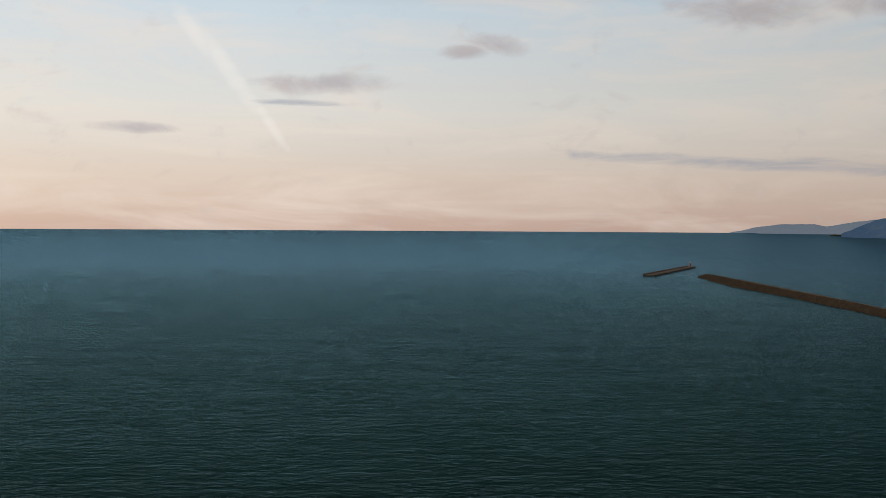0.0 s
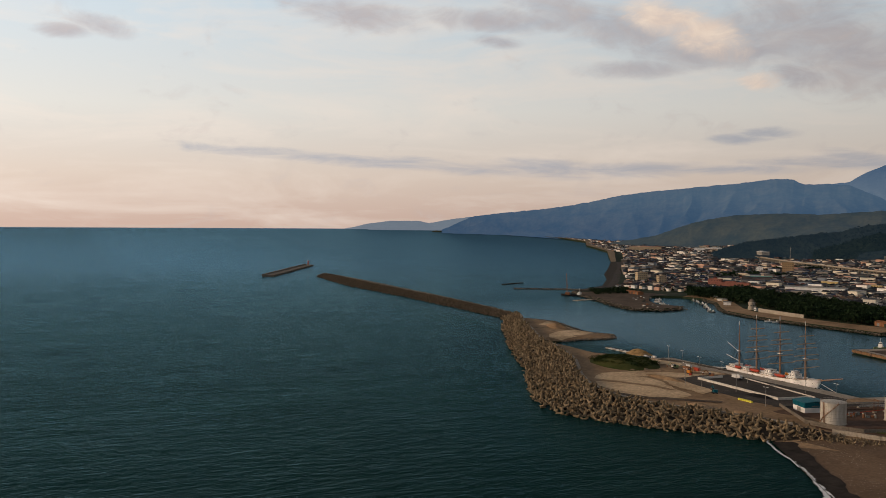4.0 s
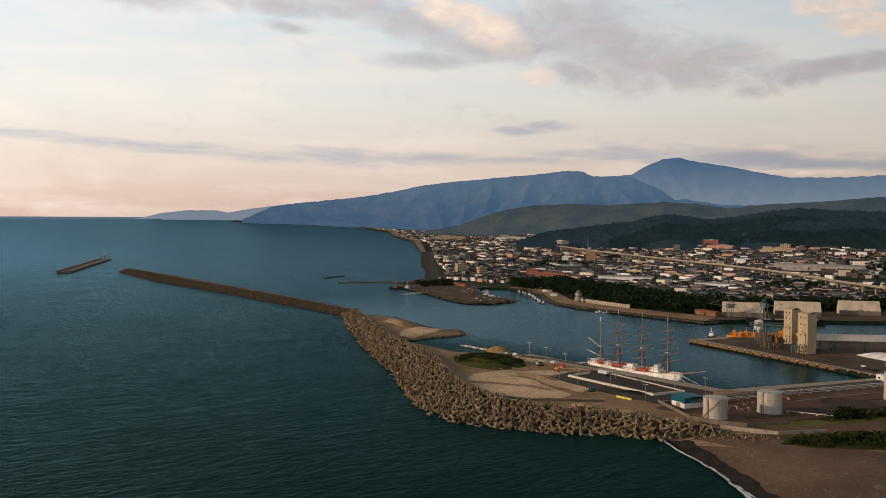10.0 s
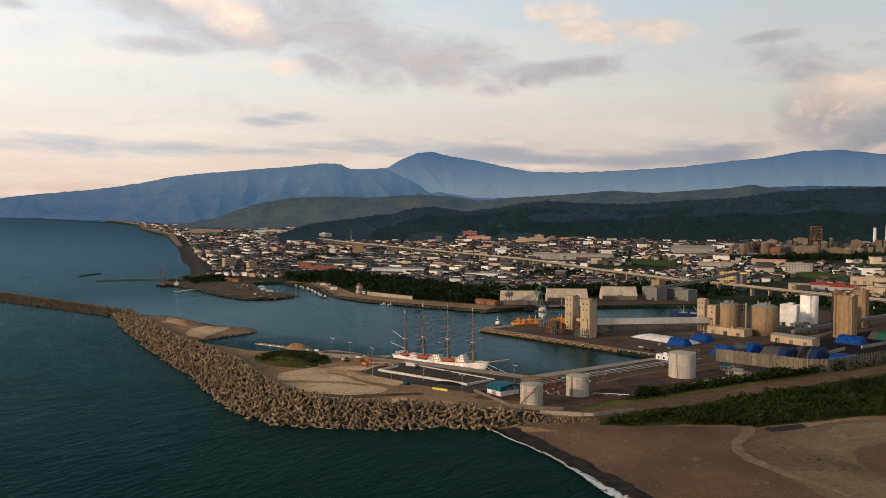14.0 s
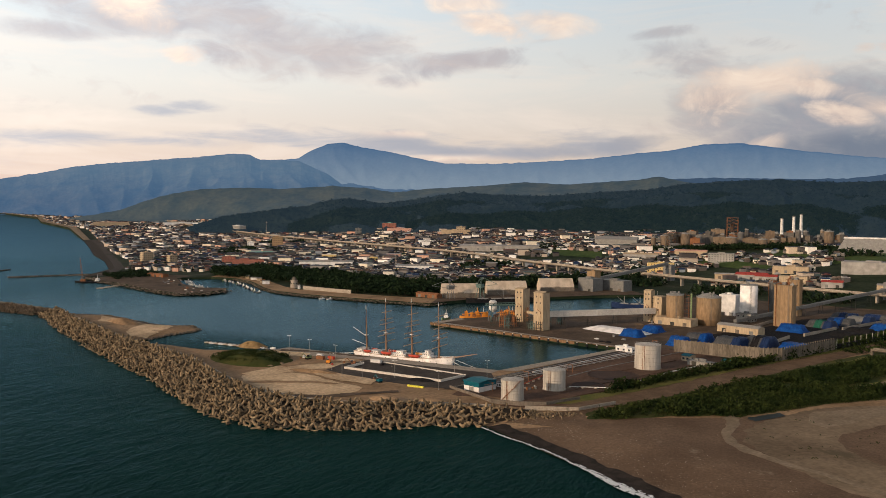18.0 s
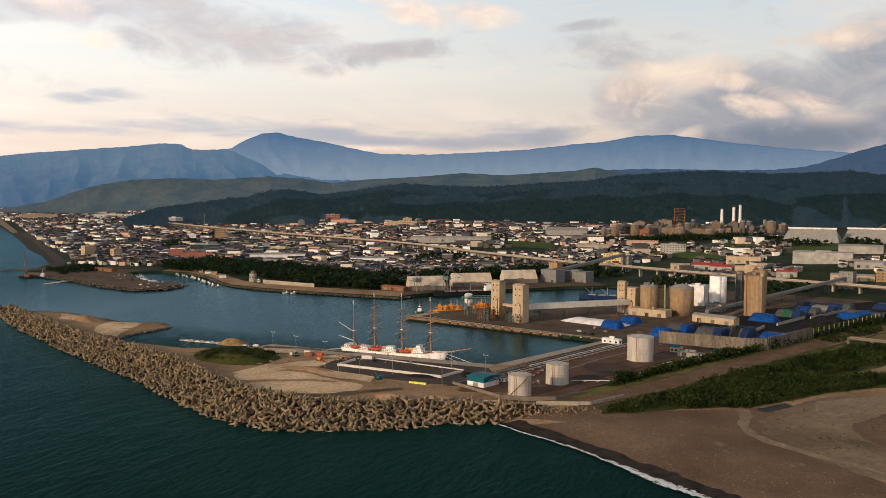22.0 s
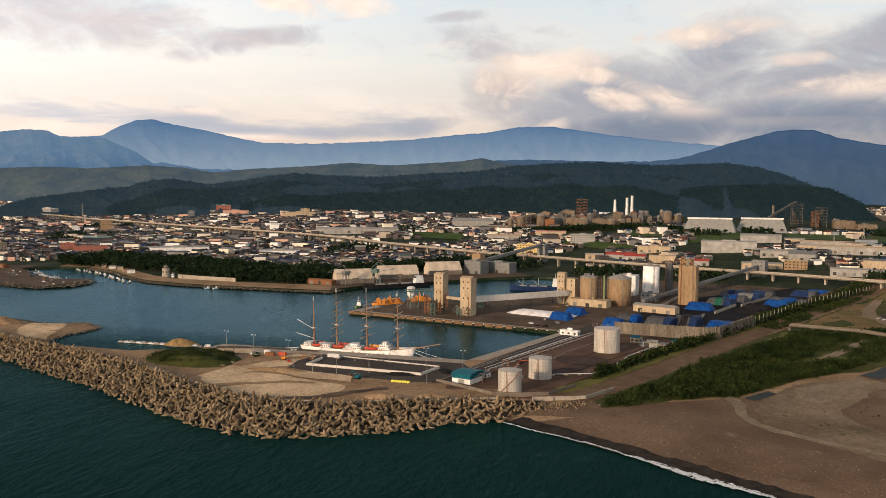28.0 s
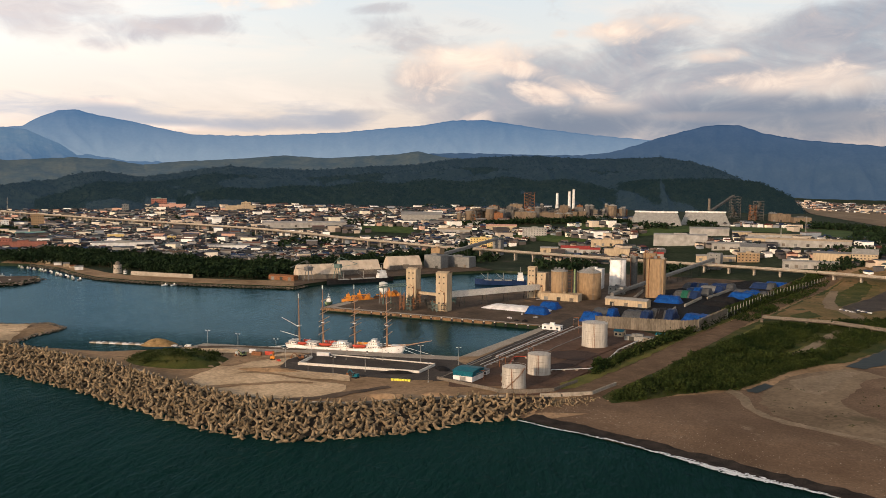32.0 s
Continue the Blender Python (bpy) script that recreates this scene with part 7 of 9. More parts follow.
# ---- silos, towers and conveyors on the pier ----
def tower(x, y, w, d, h, rz, mat, label, name="elevator_tower", cap=True):
    o = thing(name, pose(x, y, 3.1, 0, 0, rz), label, "industrial tower")
    b = bmesh.new()
    box(b, -d / 2, d / 2, -w / 2, w / 2, 0, h)
    part("shaft", b, mat, o)
    b = bmesh.new()
    for z in np.arange(4, h - 1, 4.2):
        box(b, -d / 2 - 0.05, d / 2 + 0.05, -w / 2 - 0.05, w / 2 + 0.05, z, z + 0.18)
    part("storey_band", b, mat, o)
    if cap:
        b = bmesh.new()
        gable(b, -d / 2, d / 2, -w / 2, w / 2, h, 1.3, 0.3, 0.3)
        box(b, -d / 2, d / 2, -w / 2, w / 2, h, h + 0.05)
        part("roof", b, mat, o)
    b = bmesh.new()
    for z in (h * 0.2, h * 0.45, h * 0.72, h * 0.88):
        for yy in (-w * 0.22, w * 0.2):
            box(b, -d / 2 - 0.1, -d / 2, yy - 0.6, yy + 0.6, z, z + 1.4)
    tagged(part("openings", b, GLASS, o), "few dark openings", kind="stuff")
    b = bmesh.new()
    tube(b, (-d / 2 - 0.4, -w * 0.3, 0.5), (-d / 2 - 0.4, -w * 0.3, h * 0.5), 0.22, n=6)
    tube(b, (-d / 2 - 0.4, -w * 0.3, h * 0.5), (-d / 2 - 0.4, w * 0.1, h * 0.56), 0.22, n=6)
    part("riser_pipe", b, RUST, o)
    return o


tower(696, 502, 11.5, 10, 35, -16, CREAM, "tall cream loading tower on the pier")
tower(738, 541, 10.5, 10, 33, -16, CREAM, "cream loading tower nearer the pier end")
tower(810, 424, 14, 12, 26, -12, CREAM, "stepped cream mill building", cap=False)
tower(806, 432, 8, 8, 31, -12, CREAM, "cream elevator head above the mill")


def silo(x, y, r, h, mat, label, ribs=0, dome=2.0):
    o = thing("silo", pose(x, y, 3.1), label, "silo", "pier silos")
    b = bmesh.new()
    lathe(b, [(r, 0), (r, h)], 36)
    part("shell", b, mat, o, "", True)
    o.children[0].data.polygons.foreach_set("use_smooth", [len(p.vertices) == 4 for p in o.children[0].data.polygons])
    b = bmesh.new()
    for i in range(1, 5):
        z = h * i / 5
        lathe(b, [(r + 0.02, z), (r + 0.1, z + 0.05), (r + 0.1, z + 0.3), (r + 0.02, z + 0.35)], 36)
    part("hoop", b, mat, o)
    b = bmesh.new()
    lathe(b, [(r + 0.25, h), (r + 0.25, h + 0.5), (r * 0.4, h + dome), (0.5, h + dome * 1.15)], 36)
    top_ = part("roof", b, LIGHTGREY if mat is not WHITE else WHITE, o)
    b = bmesh.new()
    n = 24
    for i in range(n):
        a_, c = 2 * math.pi * i / n, 2 * math.pi * (i + 1) / n
        tube(b, (r * math.cos(a_), r * math.sin(a_), h + 1.5), (r * math.cos(c), r * math.sin(c), h + 1.5), 0.07, n=4, caps=False)
        tube(b, (r * math.cos(a_), r * math.sin(a_), h + 0.4), (r * math.cos(a_), r * math.sin(a_), h + 1.5), 0.06, n=4, caps=False)
    part("railing", b, GREY, top_)
    b = bmesh.new()
    for a_ in (radians(200), radians(205)):
        tube(b, ((r + 0.5) * math.cos(a_), (r + 0.5) * math.sin(a_), 0), ((r + 0.5) * math.cos(a_), (r + 0.5) * math.sin(a_), h + 1.2), 0.1, n=5)
    part("ladder", b, GREY, o)
    b = bmesh.new()
    for i in range(5):
        x0, y0 = rng.uniform(-r * 0.6, r * 0.6), rng.uniform(-r * 0.6, r * 0.6)
        box(b, x0 - 0.8, x0 + 0.8, y0 - 0.8, y0 + 0.8, h + dome * 0.2, h + dome + 1.5 * rng.random() + 0.6)
    tagged(part("roof_gear", b, GREY, top_), kind="stuff")
    return o


silo(799, 404, 8.4, 29, SILOTAN, "tan concrete silo with stairs")
silo(815, 375, 12.0, 27, SILOTAN, "broad tan concrete silo with a grey domed roof", dome=3.5)
silo(868, 347, 8.6, 36, HULLWHITE, "tall white cement silo", dome=1.0)


def silo_block(x, y, w, d, h, rz, mat, label, lobes=2):
    """A joined block of concrete silos: rounded lobes under one flat roof with steel gear on top."""
    o = thing("silo_block", pose(x, y, 3.1, 0, 0, rz), label, "silo")
    for i in range(lobes):
        for sx in (-1, 1):
            b = bmesh.new()
            r = w / lobes / 2
            lathe(b, [(r * 1.04, 0), (r * 1.04, h)], 28, sx * (d / 2 - r), -w / 2 + r + i * 2 * r)
            part("cell", b, mat, o)
    b = bmesh.new()
    box(b, -d / 2 + 0.6, d / 2 - 0.6, -w / 2 + 1, w / 2 - 1, 0, h)
    part("core", b, mat, o)
    b = bmesh.new()
    box(b, -d / 2 - 0.2, d / 2 + 0.2, -w / 2 - 0.2, w / 2 + 0.2, h, h + 0.7)
    part("roof", b, mat, o)
    for i in range(6):
        b = bmesh.new()
        x0, y0 = rng.uniform(-d * 0.35, d * 0.35), rng.uniform(-w * 0.38, w * 0.38)
        if i % 2:
            tube(b, (x0, y0, h + 0.7), (x0, y0, h + 3.4), 0.5, 0.4, 8)
            tube(b, (x0, y0, h + 3.2), (x0 - 3.0, y0 - 2.5, h + 1.4), 0.35, n=6)
        else:
            box(b, x0 - 1.2, x0 + 1.2, y0 - 1.6, y0 + 1.6, h + 0.7, h + 2.2 + rng.random() * 1.6)
        part("roof_machine", b, (RUST, GREY, LIGHTGREY)[i % 3], o)
    b = bmesh.new()
    tube(b, (-d / 2 - 0.6, w * 0.32, 1), (-d / 2 - 0.6, w * 0.32, h + 2), 0.4, n=8)
    tube(b, (-d / 2 - 0.6, w * 0.32, h + 1.6), (-d / 2 + 3, w * 0.1, h + 2.6), 0.4, n=8)
    part("riser_pipe", b, RUST, o)
    b = bmesh.new()
    for z in np.arange(0, h, 1.0):
        box(b, -d / 2 - 0.5, -d / 2 - 0.4, -w * 0.3 - 0.3, -w * 0.3 + 0.3, z, z + 0.08)
    for s_ in (-0.35, 0.35):
        box(b, -d / 2 - 0.5, -d / 2 - 0.4, -w * 0.3 + s_ - 0.05, -w * 0.3 + s_ + 0.05, 0, h + 1)
    tagged(part("ladder", b, GREY, o), kind="stuff")
    return o


silo_block(840, 308, 19, 14, 40, -10, SILOTAN, "broad tan concrete silo block streaked with rust")
silo_block(932, 312, 14, 12, 38, -10, SILOTAN, "tan concrete silo block behind the white silo")
silo_block(906, 330, 8, 8, 36, -10, GREY, "slim grey silo block with pipes", 1)
st = thing("stair_tower", pose(806, 394, 3.1), "rust-brown open steel stair tower", "stair tower")
for i in range(8):
    b = bmesh.new()
    for s in (-1, 1):
        tube(b, (-2, s * 1.8, i * 3.6), (2, s * 1.8, i * 3.6 + 3.6), 0.18, n=4)
    box(b, -2.4, 2.4, -2.2, 2.2, i * 3.6 + 3.5, i * 3.6 + 3.65)
    part("flight", b, RUST, st)
for sx in (-2.4, 2.4):
    for sy in (-2.2, 2.2):
        b = bmesh.new()
        tube(b, (sx, sy, 0), (sx, sy, 30), 0.16, n=4)
        part("post", b, RUST, st)
o = simple("vent_stack", "slim pale green vent stack", "stack", pose(803, 389, 3.1), [("pipe", GREENP, lambda b: lathe(b, [(0.9, 0), (0.9, 30), (0.6, 31)], 12))])
b_ = building("filter_house", "white filter house with a green hopper roof", 900, 372, 3, 18, 14, 22, -12, WHITE, WHITE, 0, 4, False)
building("silo_house", "tan concrete base building of the silos", 795, 402, 3, 40, 14, 7, -14, CREAM, CREAM, 0, 1, False)
building("low_shed", "long cream shed with a grey-green roof", 772, 336, 3, 42, 11, 6.5, -20, CREAM, LIGHTGREY, 1.8, 1, False)
building("silo_house", "white base structure of the cement silo", 858, 347, 3, 16, 14, 8, -14, LIGHTGREY, GREY, 0, 2)


def gallery(p, q, w, h, mat, label, legs=4, ground=3.1):
    """A covered conveyor bridge from p to q."""
    p, q = Vector(p), Vector(q)
    o = thing("conveyor_gallery", pose(0, 0, 0), label, "conveyor")
    d = (q - p).normalized()
    s = Vector((-d.y, d.x, 0)).normalized() * w / 2
    b = bmesh.new()
    up = Vector((0, 0, h))
    vs = [b.verts.new(c) for c in (p - s, p + s, p + s + up, p - s + up, q - s, q + s, q + s + up, q - s + up)]
    for f in ((0, 1, 2, 3), (7, 6, 5, 4), (0, 4, 5, 1), (1, 5, 6, 2), (2, 6, 7, 3), (3, 7, 4, 0)):
        b.faces.new([vs[i] for i in f])
    bmesh.ops.recalc_face_normals(b, faces=b.faces)
    part("casing", b, mat, o)
    n = max(2, int((q - p).length / 5))
    b = bmesh.new()
    for i in range(n):
        c = p + (q - p) * (i / n)
        for k in (-1, 1):
            e_ = c + s * 1.02 * k
            tube(b, e_, e_ + up, 0.16, n=4)
    part("rib", b, mat, o)
    for i in range(legs):
        c = p + (q - p) * ((i + 0.6) / (legs + 0.2))
        b = bmesh.new()
        for k in (-1, 1):
            tube(b, c + s * 0.9 * k, (c.x + s.x * 1.6 * k, c.y + s.y * 1.6 * k, ground), 0.28, n=5)
        tube(b, c + s * 0.9 + Vector((0, 0, -4)), c - s * 0.9 + Vector((0, 0, -9)), 0.15, n=4)
        part("trestle", b, DARKSTEEL, o)
    return o


gallery((702, 499, 14.8), (804, 426, 11.8), 5.0, 5.4, PALECONC, "long cream conveyor gallery on steel trestles")
gallery((738, 535, 12), (700, 508, 16), 3.0, 2.6, CREAM, "short cream gallery between the towers", 1)
gallery((828, 352, 5), (1094, 226, 21), 3.6, 3.2, GREY, "long grey inclined conveyor to the overpass", 9)
gallery((1090, 600, 12), (1236, 532, 29), 5.0, 4.0, GREY, "grey inclined conveyor above the basin", 3)
tower(1094, 226, 17, 12, 27, -20, GREY, "blank grey transfer tower on the overpass", "transfer_tower", False)
tower(1240, 530, 14, 10, 26, -20, GREY, "blank grey transfer tower", "transfer_tower", False)
loader = thing("ship_loader", pose(0, 0, 0), "grey steel ship loader frame on the pier", "ship loader")
for x, y in ((719, 566), (725, 560), (732, 552), (736, 546)):
    b = bmesh.new()
    tube(b, (x, y, 3), (x, y, 20), 0.4, n=5)
    tube(b, (x - 3, y, 3), (x, y, 14), 0.25, n=4)
    part("leg", b, CRANEGREEN, loader)
b = bmesh.new()
tube(b, (715, 571, 20), (738, 543, 20), 0.7, n=6)
tube(b, (715, 571, 22), (738, 543, 22), 0.4, n=6)
for t in np.linspace(0, 0.92, 10):
    tube(b, (715 + 23 * t, 571 - 28 * t, 20), (715 + 23 * (t + 0.08), 571 - 28 * (t + 0.08), 22), 0.25, n=4)
part("boom", b, CRANEGREEN, loader)
o = simple("hopper", "white cylindrical hopper on legs", "hopper", pose(726, 568, 3.1), [("drum", WHITE, lambda b: lathe(b, [(1, 9), (4, 12), (4, 20), (2, 21)], 20)), ("legs", GREY, lambda b: [tube(b, (sx * 3, sy * 3, 0), (sx * 3, sy * 3, 13), 0.25, n=5) for sx in (-1, 1) for sy in (-1, 1)])])
frames = thing("steel_gantry", pose(0, 0, 0), "dark steel framework under the loading towers", "steel frame")
for i in range(22):
    x, y = 700 + rng.uniform(-16, 40), 508 + rng.uniform(-12, 40)
    hh = rng.choice([7, 9, 12, 16])
    b = bmesh.new()
    for sx in (-2, 2):
        for sy in (-2, 2):
            tube(b, (x + sx, y + sy, 3), (x + sx, y + sy, 3 + hh), 0.26, n=4)
    for z in np.arange(6, 3.1 + hh, 3.5):
        for k in (-2, 2):
            tube(b, (x - 2, y + k, z), (x + 2, y + k, z), 0.22, n=4)
            tube(b, (x + k, y - 2, z), (x + k, y + 2, z), 0.22, n=4)
    tube(b, (x - 2, y - 2, 3), (x + 2, y + 2, 3 + hh), 0.2, n=4)
    if i % 3 == 0:
        box(b, x - 1.6, x + 1.6, y - 1.6, y + 1.6, 3 + hh * 0.45, 3 + hh * 0.8)
    part("trestle", b, (DARKSTEEL, DARKSTEEL, RUST, CRANEGREEN)[i % 4], frames)
# fenders along the pier face
fend = simple("fender", "black rubber fender on the pier face", "fender", pose(0, 0, -50), [("block", BLACK, lambda b: box(b, -0.4, 0.4, -1.0, 1.0, 0.4, 2.6)), ("light_pad", WHITE, lambda b: box(b, -0.45, 0.45, -0.5, 0.5, 2.6, 3.3))], "pier fenders")
ff = along([(636, 408), (684.6, 613)], 22)
fend.matrix_world = pose(ff[0][0] - 0.45, ff[0][1], 0, 0, 0, -13)
for x, y in ff[1:]:
    copy_thing(fend, pose(x - 0.45, y, 0, 0, 0, -13))
for i in range(22):
    x, y = rng.uniform(650, 860), rng.uniform(392, 440)
    if not (690 < x < 770 and 395 < y < 470):
        car(x, y, 3.25, rng.uniform(0, 180), rng.choice([WHITE, GREY, BLACK, WHITE, LIGHTGREY]), "vehicle parked in the pier yard", i % 3 == 0) if i < 10 else heap("spoil_heap", "low dark spoil heap in the yard", "heap", x, y, 3.1, rng.uniform(2, 6), rng.uniform(2, 6), rng.uniform(0.8, 2.2), rng.choice([YARD, COAL, DARKCONC]), 0, i)


# ---- vessels ----
def vessel(name, label, x, y, rz, ln, beam, free, hullmat, housemat, house_at, house_h, extra=None):
    o = thing(name, pose(x, y, 0, 0, 0, rz), label, "ship")
    b = bmesh.new()
    n = 18
    rows_ = []
    for i in range(n + 1):
        s = i / n
        w = beam / 2 * (min(1, 0.75 + s * 2) if s < 0.5 else max(0.02, 1 - max(0, (s - 0.7) / 0.3) ** 2))
        z = free * (1 + 0.35 * max(0, (s - 0.65) / 0.35) ** 2)
        yy = -ln / 2 + ln * s
        rows_.append([b.verts.new(c) for c in ((w * 0.8, yy, -1), (w, yy, z), (w - 0.25, yy, z), (w - 0.25, yy, z - 0.8), (-w + 0.25, yy, z - 0.8), (-w + 0.25, yy, z), (-w, yy, z), (-w * 0.8, yy, -1))])
    for r_, q_ in zip(rows_, rows_[1:]):
        for k in range(7):
            b.faces.new((r_[k], r_[k + 1], q_[k + 1], q_[k]))
    b.faces.new(rows_[0]), b.faces.new(rows_[-1][::-1])
    bmesh.ops.recalc_face_normals(b, faces=b.faces)
    part("hull", b, hullmat, o)
    yh = -ln / 2 + ln * house_at
    for k in range(3):
        b = bmesh.new()
        w = beam * (0.38 - 0.06 * k)
        box(b, -w, w, yh - ln * 0.07 + k * 0.5, yh + ln * 0.06 - k * 0.4, free - 0.8 + k * house_h / 3, free - 0.8 + (k + 1) * house_h / 3)
        bridge = part("deck_house", b, housemat, o)
    b = bmesh.new()
    w = beam * 0.27
    box(b, -w, w, yh + ln * 0.06 - 1.0, yh + ln * 0.06 - 0.75, free + house_h * 0.72 - 0.8, free + house_h * 0.92 - 0.8)
    part("bridge_window", b, GLASS, bridge)
    b = bmesh.new()
    tube(b, (0, yh, free + house_h - 1), (0, yh, free + house_h + min(6, ln * 0.16)), 0.2 if ln > 15 else 0.07, 0.1 if ln > 15 else 0.05, 6)
    tube(b, (-ln * 0.04, yh, free + house_h + ln * 0.09), (ln * 0.04, yh, free + house_h + ln * 0.09), 0.1 if ln > 15 else 0.04, n=5)
    part("mast", b, WHITE if ln > 15 else GREY, o)
    if extra:
        extra(o, ln, beam, free)
    return o


def derricks(o, ln, beam, free):
    for f in (0.45, 0.75):
        b = bmesh.new()
        yy = -ln / 2 + ln * f
        tube(b, (0, yy, free - 1), (0, yy, free + 9), 0.35, n=6)
        tube(b, (0, yy, free + 1), (0, yy + 8, free + 8), 0.2, n=5)
        part("derrick", b, LIGHTGREY, o)
    b = bmesh.new()
    for f in (0.35, 0.55, 0.75):
        yy = -ln / 2 + ln * f
        box(b, -beam * 0.3, beam * 0.3, yy - ln * 0.07, yy + ln * 0.07, free - 0.8, free + 0.6)
    part("hatch", b, LIGHTGREY, o)


vessel("cargo_ship", "dark-hulled coaster with a white bridge at the shed quay", 901, 645, 44, 86, 10.5, 4.6, BLACK, WHITE, 0.17, 9, derricks)
vessel("cargo_ship", "navy blue ship with a white bridge in the inner basin", 929, 482, 8, 60, 11, 5.0, NAVY, WHITE, 0.12, 10, derricks)


def dredger(o, ln, beam, free):
    for i in range(10):
        b = bmesh.new()
        x, y = rng.uniform(-beam * 0.35, beam * 0.35), rng.uniform(-ln * 0.4, ln * 0.3)
        h = rng.uniform(1.5, 5)
        box(b, x - 1.2, x + 1.2, y - 1.6, y + 1.6, free - 0.8, free + h)
        tube(b, (x, y, free + h), (x + 0.6, y - 0.8, free + h + 1.2), 0.4, 0.3, 6)
        part("engine_block", b, (ORANGE, ORANGE, RUST)[i % 3], o)
    b = bmesh.new()
    tube(b, (0, -ln * 0.2, free + 4), (0, ln * 0.42, free + 2), 0.6, n=6)
    for k in (-1, 1):
        tube(b, (k * 2, -ln * 0.1, free), (0, -ln * 0.05, free + 9), 0.3, n=5)
    part("ladder_frame", b, ORANGE, o)


vessel("dredger", "orange dredger moored off the pier end", 756, 603, 35, 34, 9, 2.2, ORANGE, ORANGE, 0.25, 5, dredger)
vessel("dredger", "orange work barge with machinery", 785, 580, 40, 30, 10, 2.0, RUST, ORANGE, 0.3, 4, dredger)
vessel("tugboat", "white and green tug at the pier end", 732, 626, 100, 20, 6, 2.0, GREENP, WHITE, 0.4, 5)


def small_boat(x, y, rz, ln, mat, label):
    return vessel("fishing_boat", label, x, y, rz, ln, ln * 0.3, 1.3, mat, WHITE, 0.3, 2.6)


for i, (x, y) in enumerate(along([(836, 962), (856, 994), (908, 1062), (938, 1120)], 18)):
    small_boat(x - 6 + rng.uniform(-2, 2), y + 5 + rng.uniform(-2, 2), rng.uniform(95, 150), rng.uniform(8, 13), (LIGHTGREY, DULLWHITE, GREENP, LIGHTGREY, NAVY)[i % 5], ("pale grey", "off-white", "faded green", "pale grey", "dark blue")[i % 5] + " fishing boat moored in the boat harbour")
for i, (x, y) in enumerate(along([(892, 1168), (850, 1112), (828, 1066)], 8)):
    small_boat(x + rng.uniform(2, 6), y - rng.uniform(1, 4), rng.uniform(20, 70), rng.uniform(7, 11), WHITE if i % 2 else LIGHTGREY, "small white boat beside the mole")
small_boat(812, 848, 75, 9, WHITE, "small white motorboat moored off the bank")
small_boat(814, 838, 80, 9, WHITE, "small white motorboat moored off the bank")
barge = vessel("crane_barge", "flat work barge with a deck crane", 810, 1272, 36, 46, 14, 2.0, BLACK, WHITE, 0.3, 5)
b = bmesh.new()
for sx, sy in ((-1, -1), (1, -1), (1, 1), (-1, 1)):
    tube(b, (sx * 1.0, 12 + sy * 1.0, 3), (10 + sx * 0.3, 18 + sy * 0.3, 36), 0.13, n=4)
for i in range(12):
    t = i / 12
    tube(b, (1 + 9 * t, 11.2 + 6.3 * t, 3 + 33 * t), (-1 + 11 * t, 12.8 + 5.0 * t, 5.7 + 33 * t * 0.98), 0.10, n=4)
part("crane_jib", b, RUST, barge, "red and white lattice jib")
b = bmesh.new()
box(b, -3, 3, 8, 15, 1.2, 5)
part("crane_cab", b, RUST, barge)
for i, (x, y) in enumerate(((762, 1190), (778, 1194), (794, 1198))):
    simple("float", "pale floating work raft", "raft", pose(x, y, 0, 0, 0, 20), [("deck", CONCRETE, lambda b: box(b, -6, 6, -5, 5, -0.2, 0.7))], "work rafts")
barrier("mole", "low narrow mole off the boat harbour", [(795, 1440), (870, 1395), (915, 1362)], 4, -1, 1.8, DARKCONC, 20)
barrier("mole", "short low rock sill in open water", [(832, 1553), (884, 1578)], 4, -1, 1.2, RUBBLE, 20)

# ---- far side of the harbour ----
SHEDROOF = surf("pale_shed_roofing", (0.46, 0.37, 0.28), (0.51, 0.42, 0.325), 0.05, stretch=(1, 1, 0.3), bump=0.05, fine=3)
def vault_shed(x, y, w, d, h, rz, label):
    o = thing("storage_shed", pose(x, y, 3.1, 0, 0, rz), label, "shed", "harbour storage sheds")
    prof = [(-d / 2, 0), (-d / 2, h * 0.34), (-d * 0.47, h * 0.42), (-d * 0.08, h * 0.97), (0, h), (d * 0.08, h * 0.97), (d * 0.47, h * 0.42), (d / 2, h * 0.34), (d / 2, 0)]
    b = bmesh.new()
    for i, yy in enumerate((-w / 2 + 0.3, w / 2 - 0.3)):
        b.faces.new([b.verts.new((a_, yy, c)) for a_, c in prof])
    part("end_wall", b, SHEDROOF, o)
    k = max(6, int(w / 4))
    for i in range(k):
        b = bmesh.new()
        y0, y1 = -w / 2 + i * w / k, -w / 2 + (i + 0.98) * w / k
        r0, r1 = [b.verts.new((a_, y0, c)) for a_, c in prof], [b.verts.new((a_, y1, c)) for a_, c in prof]
        for j in range(len(prof) - 1):
            if 1 <= j < len(prof) - 2:
                b.faces.new((r0[j], r0[j + 1], r1[j + 1], r1[j]))
        part("roof_bay", b, SHEDROOF, o)
        for s_ in (-1, 1):
            b = bmesh.new()
            box(b, min(s_ * (d / 2 - 0.2), s_ * (d / 2 - 0.5)), max(s_ * (d / 2 - 0.2), s_ * (d / 2 - 0.5)), y0, y1, 0, h * 0.36)
            part("side_wall", b, DARKCONC, o)
    b = bmesh.new()
    box(b, -d / 2 - 0.1, -d / 2 + 0.05, -4, 4, 0, h * 0.4)
    part("door", b, DARKCONC, o)
    return o


vault_shed(903, 702, 46, 24, 17, 36, "cream vaulted storage shed at the quay end")
vault_shed(966, 668, 52, 24, 17, 36, "cream vaulted storage shed")
vault_shed(1036, 628, 46, 24, 17, 36, "cream vaulted storage shed")
